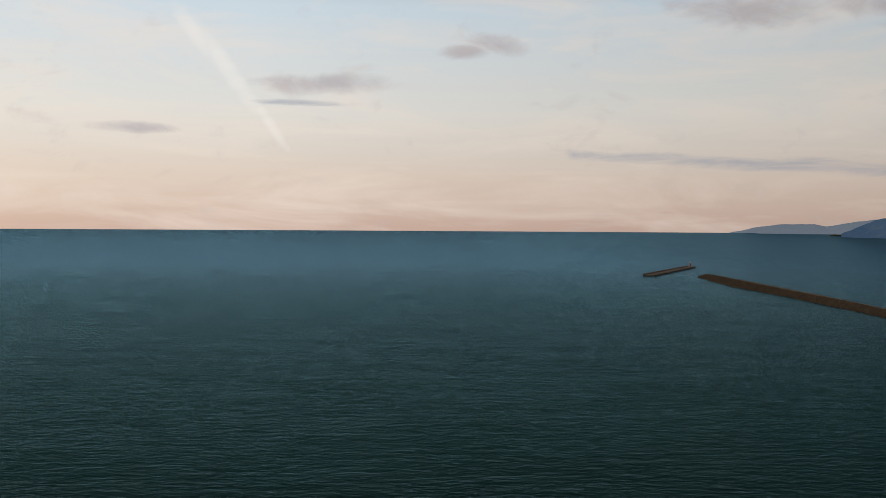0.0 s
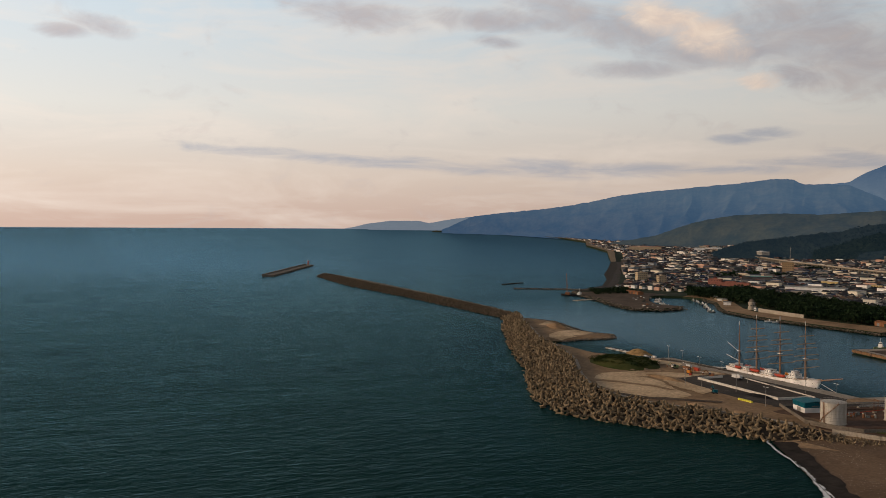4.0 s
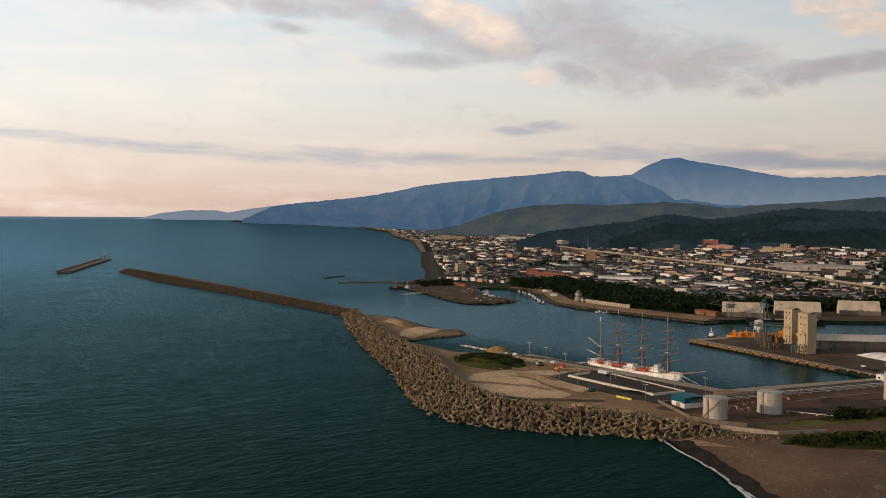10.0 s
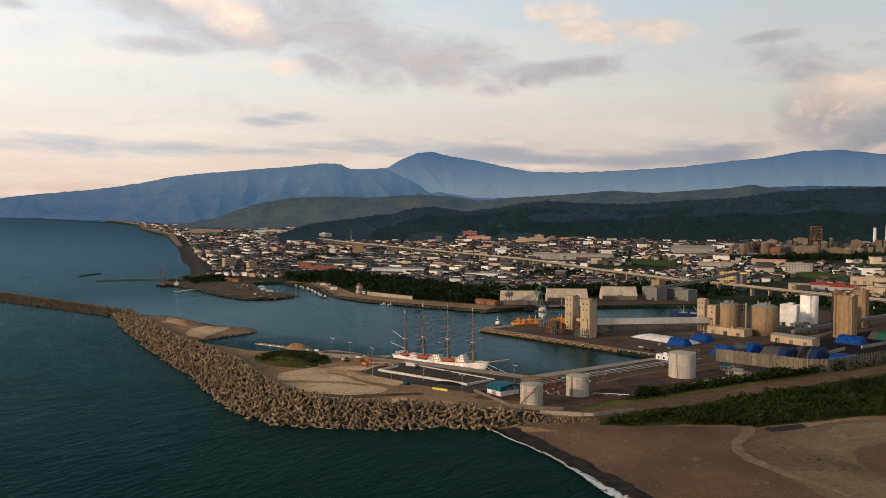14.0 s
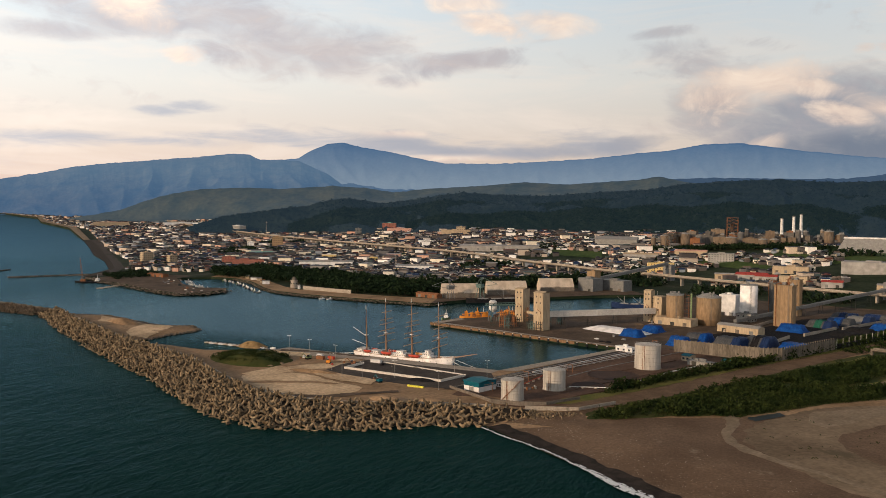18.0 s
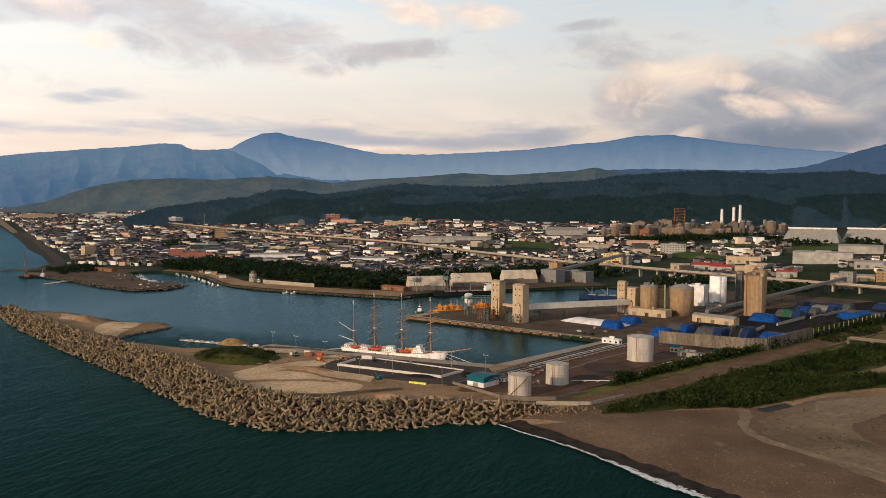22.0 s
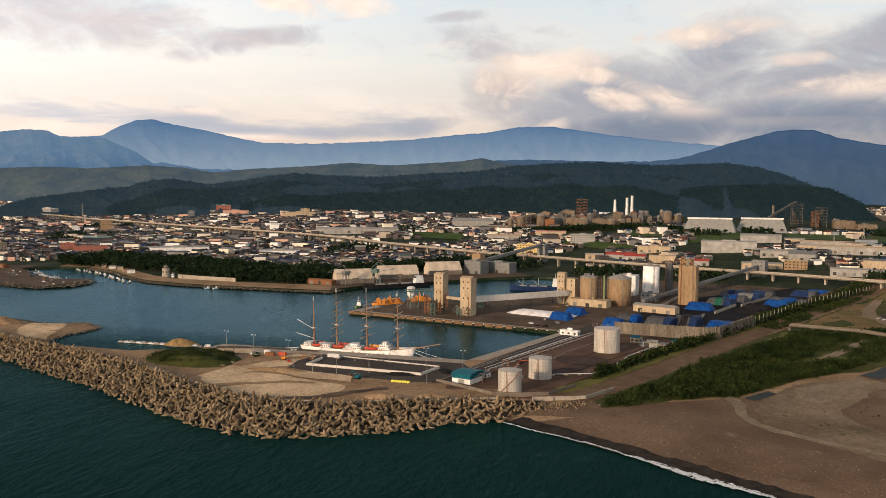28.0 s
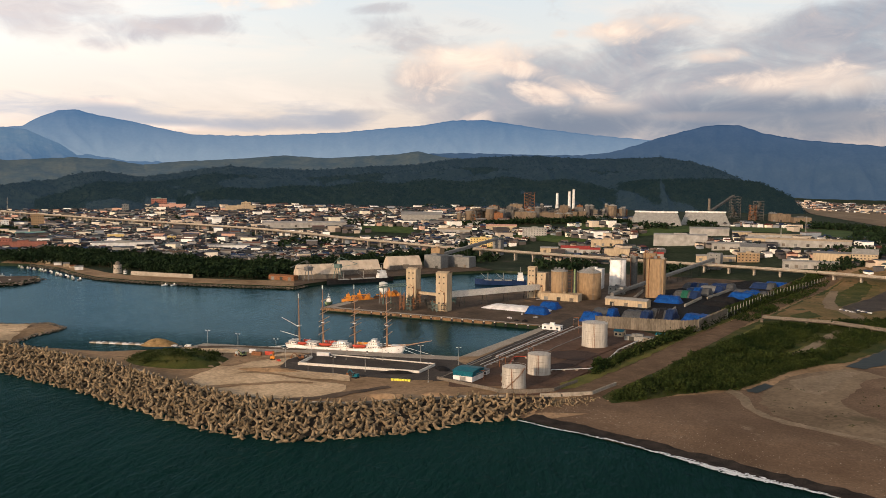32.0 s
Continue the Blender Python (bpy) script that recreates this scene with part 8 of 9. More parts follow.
building("loading_house", "stepped grey concrete loading building", 1062, 588, 3, 26, 20, 17, -20, GREY, GREY, 0, 4, False)
building("loading_house", "tan block on the loading building", 1080, 590, 3, 14, 12, 25, -20, SILOTAN, SILOTAN, 0, 3, False)
building("loading_house", "grey concrete loading building by the basin", 1084, 560, 3, 40, 18, 14, -20, GREY, GREY, 0, 3, False)
building("scrap_shed", "low rusty shed beside the quay", 878, 732, 3, 34, 10, 5, -10, RUST, RUST, 1.2, 1, False)


def harbour_crane(x, y, rz, h, mat, label):
    o = thing("harbour_crane", pose(x, y, 3.1, 0, 0, rz), label, "crane", "harbour cranes")
    for sx in (-4, 4):
        for sy in (-4, 4):
            b = bmesh.new()
            tube(b, (sx, sy, 0), (sx * 0.5, sy * 0.5, h * 0.5), 0.45, n=5)
            part("leg", b, mat, o)
    b = bmesh.new()
    box(b, -4, 4, -3, 3, h * 0.5, h * 0.5 + 4.5)
    part("cab", b, mat, o)
    b = bmesh.new()
    for s in (-1, 1):
        tube(b, (2, s * 1.4, h * 0.55), (26, s * 0.5, h * 0.72), 0.32, n=4)
        tube(b, (0, s * 1.4, h * 0.6), (3, s * 0.8, h), 0.3, n=4)
        tube(b, (3, s * 0.8, h), (26, s * 0.5, h * 0.73), 0.16, n=4)
        tube(b, (3, s * 0.8, h), (-8, s * 1.2, h * 0.6), 0.25, n=4)
    for i in range(8):
        t = i / 8
        tube(b, (2 + 24 * t, 1.4 - 0.9 * t, h * (0.55 + 0.17 * t)), (5 + 24 * t, -1.2 + 0.8 * t, h * (0.57 + 0.17 * t)), 0.16, n=4)
    part("jib", b, mat, o)
    return o


harbour_crane(905, 674, -100, 26, CRANEGREEN, "pale green level-luffing harbour crane")
harbour_crane(876, 700, 150, 24, GREY, "old grey harbour crane by the shed")
tw_ = thing("round_tower", pose(886, 952, 3), "round weathered stone lookout tower on the bank", "tower")
b = bmesh.new()
lathe(b, [(5.4, 0), (4.8, 4), (4.5, 9), (5.0, 9.2), (5.0, 10.4), (4.2, 10.4)], 20)
part("drum", b, CONCRETE, tw_)
b = bmesh.new()
lathe(b, [(3.0, 10.4), (3.0, 12.4), (3.6, 12.5), (0.3, 15)], 16)
part("roof", b, DARKCONC, tw_)
for a_ in (170, 215, 260):
    b = bmesh.new()
    c = Vector((4.75 * math.cos(radians(a_)), 4.75 * math.sin(radians(a_)), 5.5))
    box(b, c.x - 0.5, c.x + 0.5, c.y - 0.5, c.y + 0.5, 5, 7)
    part("window", b, GLASS, tw_)
barrier("retaining_wall", "long pale panel wall on the embankment", [(872, 925), (866, 890), (862, 858), (860, 838)], 0.4, 3, 8.0, CONCRETE, 6)
building("harbour_hut", "small white hut by the round tower", 880, 938, 3, 3.5, 3.5, 4, 10, WHITE, GREY, 0)
for i, (x, y) in enumerate(along([(902, 1016), (938, 1062), (966, 1120)], 6)):
    building("boat_store", "small weathered boat shed at the boat harbour", x, y, 3, rng.uniform(6, 10), rng.uniform(5, 8), rng.uniform(3, 4.5), rng.uniform(20, 50), CREAM if i % 3 else WHITE, (GREY, RUST, GREY, LIGHTGREY)[i % 4], 1.2, 1, False, "shed", group="boat harbour sheds")
for i in range(26):
    t = rng.random()
    x, y = 775 + 110 * t + rng.uniform(-14, 14), 1030 + 170 * t + rng.uniform(-16, 6)
    heap("gear_pile", "pile of nets, blocks and gear on the mole", "gear", x, y, 3.1, rng.uniform(1.2, 3.5), rng.uniform(1.2, 4), rng.uniform(0.8, 2.2), rng.choice((DARKCONC, RUST, GREY, PALECONC, DARKSTEEL)), rng.uniform(0, 180), i)
building("harbour_hall", "long low red-brown fishing hall by the boat harbour", 905, 1236, 3, 40, 10, 4.5, -8, RUST, RUST, 1.0, 1, False)

# ---- viaducts ----
def viaduct(name, label, line, width, rise, gap, mat, zs=None, girder=2.2):
    o = thing(name, pose(0, 0, 0), label, "viaduct")
    total = sum(math.hypot(b_[0] - a_[0], b_[1] - a_[1]) for a_, b_ in zip(line, line[1:]))
    n = int(total / gap)
    pts = along(line, n + 1)
    hs = np.array([height(x, y) for x, y in pts])
    k = np.ones(9) / 9
    hs = np.convolve(np.pad(hs, 4, mode="edge"), k, "valid") + rise if zs is None else np.interp(np.linspace(0, 1, n + 1), np.linspace(0, 1, len(zs)), zs)
    for i in range(n):
        (x0, y0), (x1, y1) = pts[i], pts[i + 1]
        p, q = Vector(far(x0, y0, hs[i])), Vector(far(x1, y1, hs[i + 1]))
        d = (q - p).normalized()
        s = Vector((-d.y, d.x, 0)).normalized() * width / 2
        b = bmesh.new()
        prof = [(-1, 1.0), (-0.94, 1.0), (-0.94, 0), (0.94, 0), (0.94, 1.0), (1, 1.0), (1, -0.5), (0.5, -girder), (-0.5, -girder), (-1, -0.5)]
        r0 = [b.verts.new(p + s * a_ + Vector((0, 0, c))) for a_, c in prof]
        r1 = [b.verts.new(q + s * a_ + Vector((0, 0, c))) for a_, c in prof]
        for j in range(len(prof)):
            b.faces.new((r0[j], r0[(j + 1) % len(prof)], r1[(j + 1) % len(prof)], r1[j]))
        b.faces.new(r0), b.faces.new(r1[::-1])
        bmesh.ops.recalc_face_normals(b, faces=b.faces)
        part("span", b, mat, o)
        b = bmesh.new()
        g = far(x0, y0, height(x0, y0))[2] - 2
        vs = []
        for z, f in ((g, 0.42), (p.z - girder - 1.6, 0.42), (p.z - girder, 0.6)):
            vs.append([b.verts.new((p.x + s.x * f * a_ + d.x * 1.1 * c, p.y + s.y * f * a_ + d.y * 1.1 * c, z)) for a_, c in ((-1, -1), (1, -1), (1, 1), (-1, 1))])
        for r_, q_ in zip(vs, vs[1:]):
            for j in range(4):
                b.faces.new((r_[j], r_[(j + 1) % 4], q_[(j + 1) % 4], q_[j]))
        b.faces.new(vs[-1])
        bmesh.ops.recalc_face_normals(b, faces=b.faces)
        part("pier", b, mat, o)
    return o


RAIL = [(3000, 3450), (2470, 2740), (1930, 1900), (1690, 1470), (1485, 1100), (1320, 812), (1280, 705), (1236, 609), (1215, 560)]
ROAD = [(1225, 580), (1199, 525), (1146, 422), (1092, 300), (1060, 211), (1016, 113), (975, 51), (900, -90)]
viaduct("railway_viaduct", "long pale concrete railway viaduct on close-set piers", RAIL, 12, 12, 26, CONCRETE)
viaduct("road_viaduct", "pale concrete road viaduct past the silos", ROAD, 13, 12, 30, CONCRETE, [17, 17, 17, 17, 17])
bridge_ = viaduct("road_bridge", "low old concrete bridge over the creek", [(704, 222), (690, 170), (664, 139), (600, 80)], 7, 4, 17, DARKCONC, [8.0, 8.0, 8.0], 1.4)
station = building("station_roof", "long pale platform roof on the railway viaduct", 2090, 2160, 30, 120, 22, 7, -33, LIGHTGREY, WHITE, 0, 1, False, "station")

# ---- landmark buildings ----
def mark(name, label, x, y, w, h, az_, wall, roof, d=None, rise=0.0, floors=0, turn=0, windows=True):
    fx, fy, fz = far(x, y, height(x, y))
    return building(name, label, fx, fy, fz, w, d or max(10, w * 0.35), h, 90 - az_ + turn, wall, roof, rise, floors or max(1, int(h / 3.4)), windows, "building")


BRICK = surf("red_brick_facade", (0.24, 0.095, 0.070), (0.32, 0.135, 0.10), 0.1, bump=0.1)
PINK = surf("pink_render", (0.50, 0.27, 0.20), (0.56, 0.32, 0.24), 0.1, bump=0.1)
MINT = surf("mint_green_roof", (0.16, 0.32, 0.27), (0.22, 0.40, 0.34), 0.1, bump=0.1)
YELLOWWALL = surf("ochre_render", (0.52, 0.38, 0.15), (0.60, 0.45, 0.20), 0.1, bump=0.1)
REDROOF = surf("red_roof_sheet", (0.26, 0.04, 0.035), (0.34, 0.06, 0.05), 0.1, bump=0.1)
mark("hotel", "tall red-brown hotel block below the hill", 2050, 1552, 39, 24, 61, BRICK, MINT)
mark("hotel", "long pink hotel wing", 1985, 1478, 66, 13, 61, PINK, PINK)
mark("apartment_block", "grey apartment block in the town", 1949, 1589, 17, 20, 59, GREY, GREY)
mark("apartment_block", "tan slab apartment block beside the viaduct", 1634, 1611, 26, 27, 54, SILOTAN, SILOTAN, 12)
mark("office_block", "white office block with a sign panel", 1595, 1663, 16, 15, 52, WHITE, WHITE)
mark("shopping_block", "long red-brick complex in the town", 1160, 1290, 70, 10, 53, BRICK, BRICK, 18)
mark("shopping_block", "taller red-brick block of the complex", 1150, 1318, 24, 15, 53, BRICK, BRICK, 18)
mark("sports_hall", "hall with a mint green roof", 1369, 1433, 50, 8, 53, CREAM, MINT, 26, 2)
mark("shop", "yellow and white roadside store", 1381, 1263, 29, 9, 58, YELLOWWALL, WHITE)
mark("supermarket", "long white supermarket in the town", 1222, 1150, 96, 9, 58, WHITE, LIGHTGREY, 34)
mark("shop", "cream two-storey roadside store", 1354, 1140, 22, 9, 61, YELLOWWALL, CREAM)
mark("warehouse", "low white warehouse near the pine wood", 1236, 970, 66, 7, 65, WHITE, LIGHTGREY, 30)
mark("hospital", "stepped cream hospital below the hill", 1884, 1245, 72, 13, 65, CREAM, CREAM)
mark("hospital", "cream upper block of the hospital", 1882, 1230, 22, 21, 65, CREAM, CREAM)
mark("school", "long school with a pale teal roof", 2300, 1050, 96, 12, 74, CREAM, MINT, 24, 3)
mark("apartment_block", "orange-tan apartment block high on the slope", 2560, 950, 50, 15, 78, PINK, PINK)
mark("warehouse", "broad grey arched warehouse", 1626, 740, 81, 13, 77, LIGHTGREY, LIGHTGREY, 50, 5)
mark("factory", "long white factory roof", 1536, 943, 178, 8, 70, DULLWHITE, DULLWHITE, 36, 2, windows=False)
mark("apartment_block", "white slab apartment block by the coast", 1115, 1494, 22, 19, 42, CREAM, CREAM, 11, turn=35)
mark("apartment_block", "cream slab apartment block by the coast", 1098, 1409, 16, 17, 43, CREAM, CREAM, 10, turn=35)
mark("factory", "very long white factory at the far edge of town", 2750, 3080, 150, 10, 40, WHITE, WHITE, 40)
mark("factory", "pale factory behind the coast", 2500, 3250, 120, 15, 38, CREAM, PINK, 30)
for i, (x, y, w, h, az_, wl_, rf, d, rise, lab) in enumerate((
        (1285, 259, 78, 14, 93, DULLWHITE, DULLWHITE, 34, 0, "broad white factory block"), (1347, 163, 28, 7, 97, CREAM, LIGHTGREY, 16, 1.5, "cream workshop by the fields"),
        (1313, 120, 75, 7, 99, DULLWHITE, CREAM, 18, 1.5, "long white workshop"), (1276, 146, 40, 7, 98, CREAM, DULLWHITE, 16, 1.5, "cream workshop"),
        (1238, 86, 113, 9, 101, DULLWHITE, CREAM, 20, 2, "very long cream factory hall"), (1126, 75, 51, 10, 102, CREAM, GREY, 18, 2, "cream workshop with a grey roof"),
        (1112, 41, 30, 11, 104, CREAM, LIGHTGREY, 24, 6, "cream hall with a steep pale roof"), (1195, 166, 34, 9, 98, LIGHTGREY, GREY, 26, 4, "grey hip-roofed hall"),
        (1138, 179, 28, 11, 97, SILOTAN, CREAM, 14, 0, "tan two-storey office"), (1146, 220, 51, 7, 95, CREAM, LIGHTGREY, 14, 1.6, "long cream store by the overpass"),
        (1084, 111, 66, 8, 101, DULLWHITE, LIGHTGREY, 14, 1.5, "long white store by the overpass"), (1330, 568, 41, 14, 81, YELLOWWALL, YELLOWWALL, 16, 0, "ochre office building"),
        (1418, 493, 41, 14, 84, DULLWHITE, LIGHTGREY, 16, 0, "white office building"), (1261, 454, 27, 7, 85, CREAM, DULLWHITE, 12, 1.5, "cream store"),
        (1252, 414, 43, 7, 87, DULLWHITE, REDROOF, 18, 3, "white hall with a red roof"), (1240, 392, 30, 6, 88, DULLWHITE, REDROOF, 14, 2.5, "white store with a red roof"),
        (1212, 352, 36, 10, 89, CREAM, CREAM, 16, 0, "cream three-storey office"), (1298, 368, 49, 9, 89, CREAM, CREAM, 16, 0, "long cream office"),
        (1370, 210, 60, 10, 94, DULLWHITE, LIGHTGREY, 24, 2, "white warehouse"), (1180, 300, 26, 7, 92, DULLWHITE, REDROOF, 12, 2.4, "small hall with a red roof"),
        (1230, 196, 44, 8, 96, DULLWHITE, LIGHTGREY, 20, 2, "white warehouse with a pale roof"), (1460, 640, 60, 8, 80, DULLWHITE, CREAM, 22, 2, "pale warehouse"), (1490, 560, 54, 9, 83, CREAM, PINK, 22, 2, "pale workshop hall"))):
    mark("workshop", lab + " on the plain", x, y, w, h, az_, wl_, rf, d, rise, windows=h > 9)

# ---- cement works at the foot of the hill ----
def chimney(x, y, r, h, mat, label):
    fx, fy, fz = far(x, y, height(x, y))
    return simple("chimney", label, "chimney", pose(fx, fy, fz - 1), [("shaft", mat, lambda b: lathe(b, [(r * 1.25, 0), (r, h * 0.5), (r * 0.9, h)], 16)), ("rim", WORKSGREY, lambda b: lathe(b, [(r * 1.05, h - 1.5), (r * 1.05, h)], 16))], "works chimneys")


chimney(2152, 512, 3.4, 46, WHITE, "slim white works chimney")
chimney(2097, 478, 3.4, 52, WHITE, "tall slim white works chimney")
chimney(2171, 472, 3.4, 56, WHITE, "tallest slim white works chimney")
chimney(2280, 132, 3.0, 36, DARKCONC, "dark works chimney behind the sheds")


def lattice(x, y, w, h, mat, label, top=None):
    fx, fy, fz = far(x, y, height(x, y))
    o = thing("process_tower", pose(fx, fy, fz - 1, 0, 0, rng.uniform(-15, 15)), label, "industrial tower")
    n = max(3, int(h / 6))
    for sx in (-1, 1):
        for sy in (-1, 1):
            b = bmesh.new()
            tube(b, (sx * w / 2, sy * w / 2, 0), (sx * w / 2, sy * w / 2, h), 0.5, n=4)
            part("column", b, mat, o)
    for i in range(1, n + 1):
        z = h * i / n
        b = bmesh.new()
        box(b, -w / 2 - 0.6, w / 2 + 0.6, -w / 2 - 0.6, w / 2 + 0.6, z - 0.4, z)
        part("platform", b, mat, o)
        b = bmesh.new()
        for s in (-1, 1):
            tube(b, (s * w / 2, -w / 2, z - h / n), (s * w / 2, w / 2, z), 0.3, n=4)
            tube(b, (-w / 2, s * w / 2, z - h / n), (w / 2, s * w / 2, z), 0.3, n=4)
        part("bracing", b, mat, o)
    for i in range(5):
        b = bmesh.new()
        x0, y0, z0 = rng.uniform(-w / 3, w / 3), rng.uniform(-w / 3, w / 3), rng.uniform(0, h * 0.75)
        lathe(b, [(0.4, z0), (w * 0.16, z0 + 4), (w * 0.16, z0 + 9), (0.6, z0 + 10)], 12, x0, y0)
        part("cyclone", b, top or WORKSGREY, o)
    return o


lattice(1698, 533, 20, 54, RUST, "tall rust-red preheater tower")
lattice(1590, 622, 16, 34, WORKSGREY, "grey process tower with pipes")
lattice(1926, 109, 20, 50, WORKSGREY, "pale process tower beside the long sheds")
lattice(1920, 61, 22, 42, WORKSGREY, "grey process tower at the works end")
lattice(1895, 76, 12, 34, RUST, "small rusty process tower")
gallery((1926, 112, 85), (1700, 190, 52), 5, 4, WORKSGREY, "long inclined conveyor up to the process tower", 2, 36)
gallery((1600, 606, 58), (1650, 690, 40), 4, 4, WORKSGREY, "inclined grey conveyor of the works", 1, 36)
for i, (x, y, w, h) in enumerate(((1622, 618, 38, 24), (1646, 580, 46, 20), (1640, 540, 30, 18), (1690, 500, 50, 14), (1720, 460, 44, 16), (1767, 400, 40, 12), (1900, 20, 40, 16), (1880, -20, 36, 12), (1700, 560, 26, 30), (1740, 520, 40, 22))):
    mark("works_building", "tan and grey cement works building", x, y, w, h, 85, (WORKSTAN, WORKSGREY, WORKSTAN, WORKSTAN)[i % 4], (WORKSTAN, WORKSGREY, WORKSGREY)[i % 3], 24, 0, windows=False)
for i, (x, y, r, h) in enumerate(((1621, 519, 10, 18), (1606, 600, 9, 26), (1612, 640, 9, 22), (1707, 508, 4, 30), (1767, 368, 9, 28), (1776, 350, 6, 22), (1660, 470, 8, 14), (1672, 452, 8, 14), (1930, 30, 9, 16))):
    o = silo(x, y, r, h, (WORKSTAN, WORKSTAN, WORKSTAN, WORKSGREY, WORKSTAN)[i % 5], "cement works silo among the buildings")
    o.location.z = height(x, y) - 0.5
wr = random.Random(88)
for i in range(46):
    t = wr.random()
    x, y = 1600 + 190 * t + wr.uniform(-22, 30), 640 - 290 * t + wr.uniform(-24, 24)
    if i % 3 == 0:
        o = silo(x, y, wr.uniform(3, 6), wr.uniform(12, 30), wr.choice((WORKSTAN, WORKSGREY, WORKSGREY, RUST)), "silo crowded among the works buildings")
        o.location.z = height(x, y) - 0.5
    else:
        mark("works_building", wr.choice(("dull tan", "rusty brown", "stained grey")) + " cement works building with plant on the roof", x, y, wr.uniform(8, 22), wr.uniform(8, 30), 85 + wr.uniform(-15, 15), wr.choice((WORKSTAN, WORKSGREY, RUST, WORKSGREY, DARKCONC)), wr.choice((WORKSGREY, RUST, DARKCONC)), wr.uniform(7, 14), 0, windows=False)
for (x0, y0, z0), (x1, y1, z1) in (((1640, 600, 40), (1700, 545, 62)), ((1690, 520, 45), (1745, 470, 60)), ((1760, 440, 40), (1800, 380, 58)), ((1612, 630, 38), (1660, 600, 55))):
    gallery((x0, y0, z0), (x1, y1, z1), 3.5, 3.5, WORKSGREY, "inclined conveyor between the works buildings", 2, 36)
for x, y, w, lab in ((1584, 286, 94, "huge pale pitched raw-material shed"), (1640, 194, 90, "huge pale pitched shed beside its twin")):
    fx, fy, fz = x, y, height(x, y)
    o = thing("raw_material_shed", pose(fx, fy, fz - 1, 0, 0, -4), lab, "shed")
    b = bmesh.new()
    d = 70
    vs = [b.verts.new(c) for c in ((-d / 2, -w / 2, 0), (d / 2, -w / 2, 0), (d / 2, w / 2, 0), (-d / 2, w / 2, 0), (-3, -w / 2 + 10, 24), (3, -w / 2 + 10, 24), (3, w / 2 - 10, 24), (-3, w / 2 - 10, 24))]
    for f in ((4, 5, 6, 7), (0, 1, 5, 4), (1, 2, 6, 5), (2, 3, 7, 6), (3, 0, 4, 7)):
        b.faces.new([vs[i] for i in f])
    bmesh.ops.recalc_face_normals(b, faces=b.faces)
    part("roof", b, LIGHTGREY, o)
    b = bmesh.new()
    box(b, -5, 5, -w / 2 + 8, w / 2 - 8, 23.4, 26)
    part("ridge_monitor", b, WHITE, o)

# ---- pylons ----
for x, y, h in ((1236, 1010, 26), (2250, 1500, 40), (2100, 2050, 42), (1395, 60, 34), (1268, 118, 24), (1470, 700, 20)):
    fx, fy, fz = far(x, y, height(x, y))
    o = thing("pylon", pose(fx, fy, fz - 1), "slim grey lattice mast above the houses", "pylon", "masts")
    b = bmesh.new()
    for sx in (-1, 1):
        for sy in (-1, 1):
            tube(b, (sx * 1.6, sy * 1.6, 0), (sx * 0.25, sy * 0.25, h), 0.22, 0.12, 4)
    for i in range(10):
        z, w = h * i / 10, 1.6 - 1.35 * i / 10
        tube(b, (-w, -w, z), (w, w, z + h / 10), 0.1, n=3)
        tube(b, (w, -w, z), (-w, w, z + h / 10), 0.1, n=3)
    part("lattice", b, LIGHTGREY, o)
    b = bmesh.new()
    for z in (h * 0.8, h * 0.92):
        tube(b, (0, -4, z), (0, 4, z), 0.15, n=4)
    part("crossarm", b, LIGHTGREY, o)

# ---- houses of the town ----
hr = np.random.default_rng(5)
PINES = [(965, 1179), (932, 987), (872, 841), (868, 760), (910, 735), (976, 722), (1100, 640), (1120, 700), (1010, 780), (1007, 865), (1060, 1034), (1099, 1187), (1010, 1215)]
FIELDS = [[(1431, 559), (1360, 473), (1306, 406), (1355, 400), (1430, 480)], [(1472, 474), (1419, 365), (1478, 357), (1513, 468)], [(1584, 156), (1621, 43), (1471, 69), (1414, 166)], [(1638, 26), (1639, -66), (1328, 1), (1376, 64)], [(1541, 844), (1526, 734), (1447, 709), (1470, 816)]]
TOWN_AREA = [(1010, 1250), (1060, 1200), (1110, 1180), (1070, 1030), (1016, 865), (1020, 790), (1130, 700), (1200, 620), (1180, 480), (1110, 320), (1075, 200), (1020, 60), (1100, 0), (1330, -20), (1500, 0), (1700, -40), (1780, 420), (2400, 460),
             (2500, 900), (2330, 1250), (2260, 1640), (2060, 1900), (2250, 2400), (3300, 3300), (4000, 4600), (4400, 6400), (4050, 5950), (3400, 4850), (2830, 4060), (2290, 3150), (1700, 2340), (1290, 1790), (1170, 1610), (1040, 1445), (940, 1370), (930, 1290)]


def taken(x, y):
    if inside(PINES, x, y):
        return True
    for f in FIELDS:
        if inside(f, x, y):
            return True
    for line in (RAIL, ROAD):
        for (x0, y0), (x1, y1) in zip(line, line[1:]):
            t = max(0, min(1, ((x - x0) * (x1 - x0) + (y - y0) * (y1 - y0)) / ((x1 - x0) ** 2 + (y1 - y0) ** 2)))
            if math.hypot(x - x0 - t * (x1 - x0), y - y0 - t * (y1 - y0)) < 16:
                return True
    return False


big = [(o.location.x, o.location.y, max((v.co.y for v in o.children[0].data.vertices), default=0)) for o in scene.objects if o.get("category") in ("building", "shed", "silo", "industrial tower", "chimney") and o.location.x > 1000 and o.children and o.children[0].type == "MESH"]
cells = {}
for x, y, w in big:
    cells.setdefault((int(x // 120), int(y // 120)), []).append((x, y, w * 0.75 + 9))


def near_big(x, y):
    cx_, cy_ = int(x // 120), int(y // 120)
    return any(math.hypot(x - a_, y - c) < r for i in (-1, 0, 1) for j in (-1, 0, 1) for a_, c, r in cells.get((cx_ + i, cy_ + j), ()))


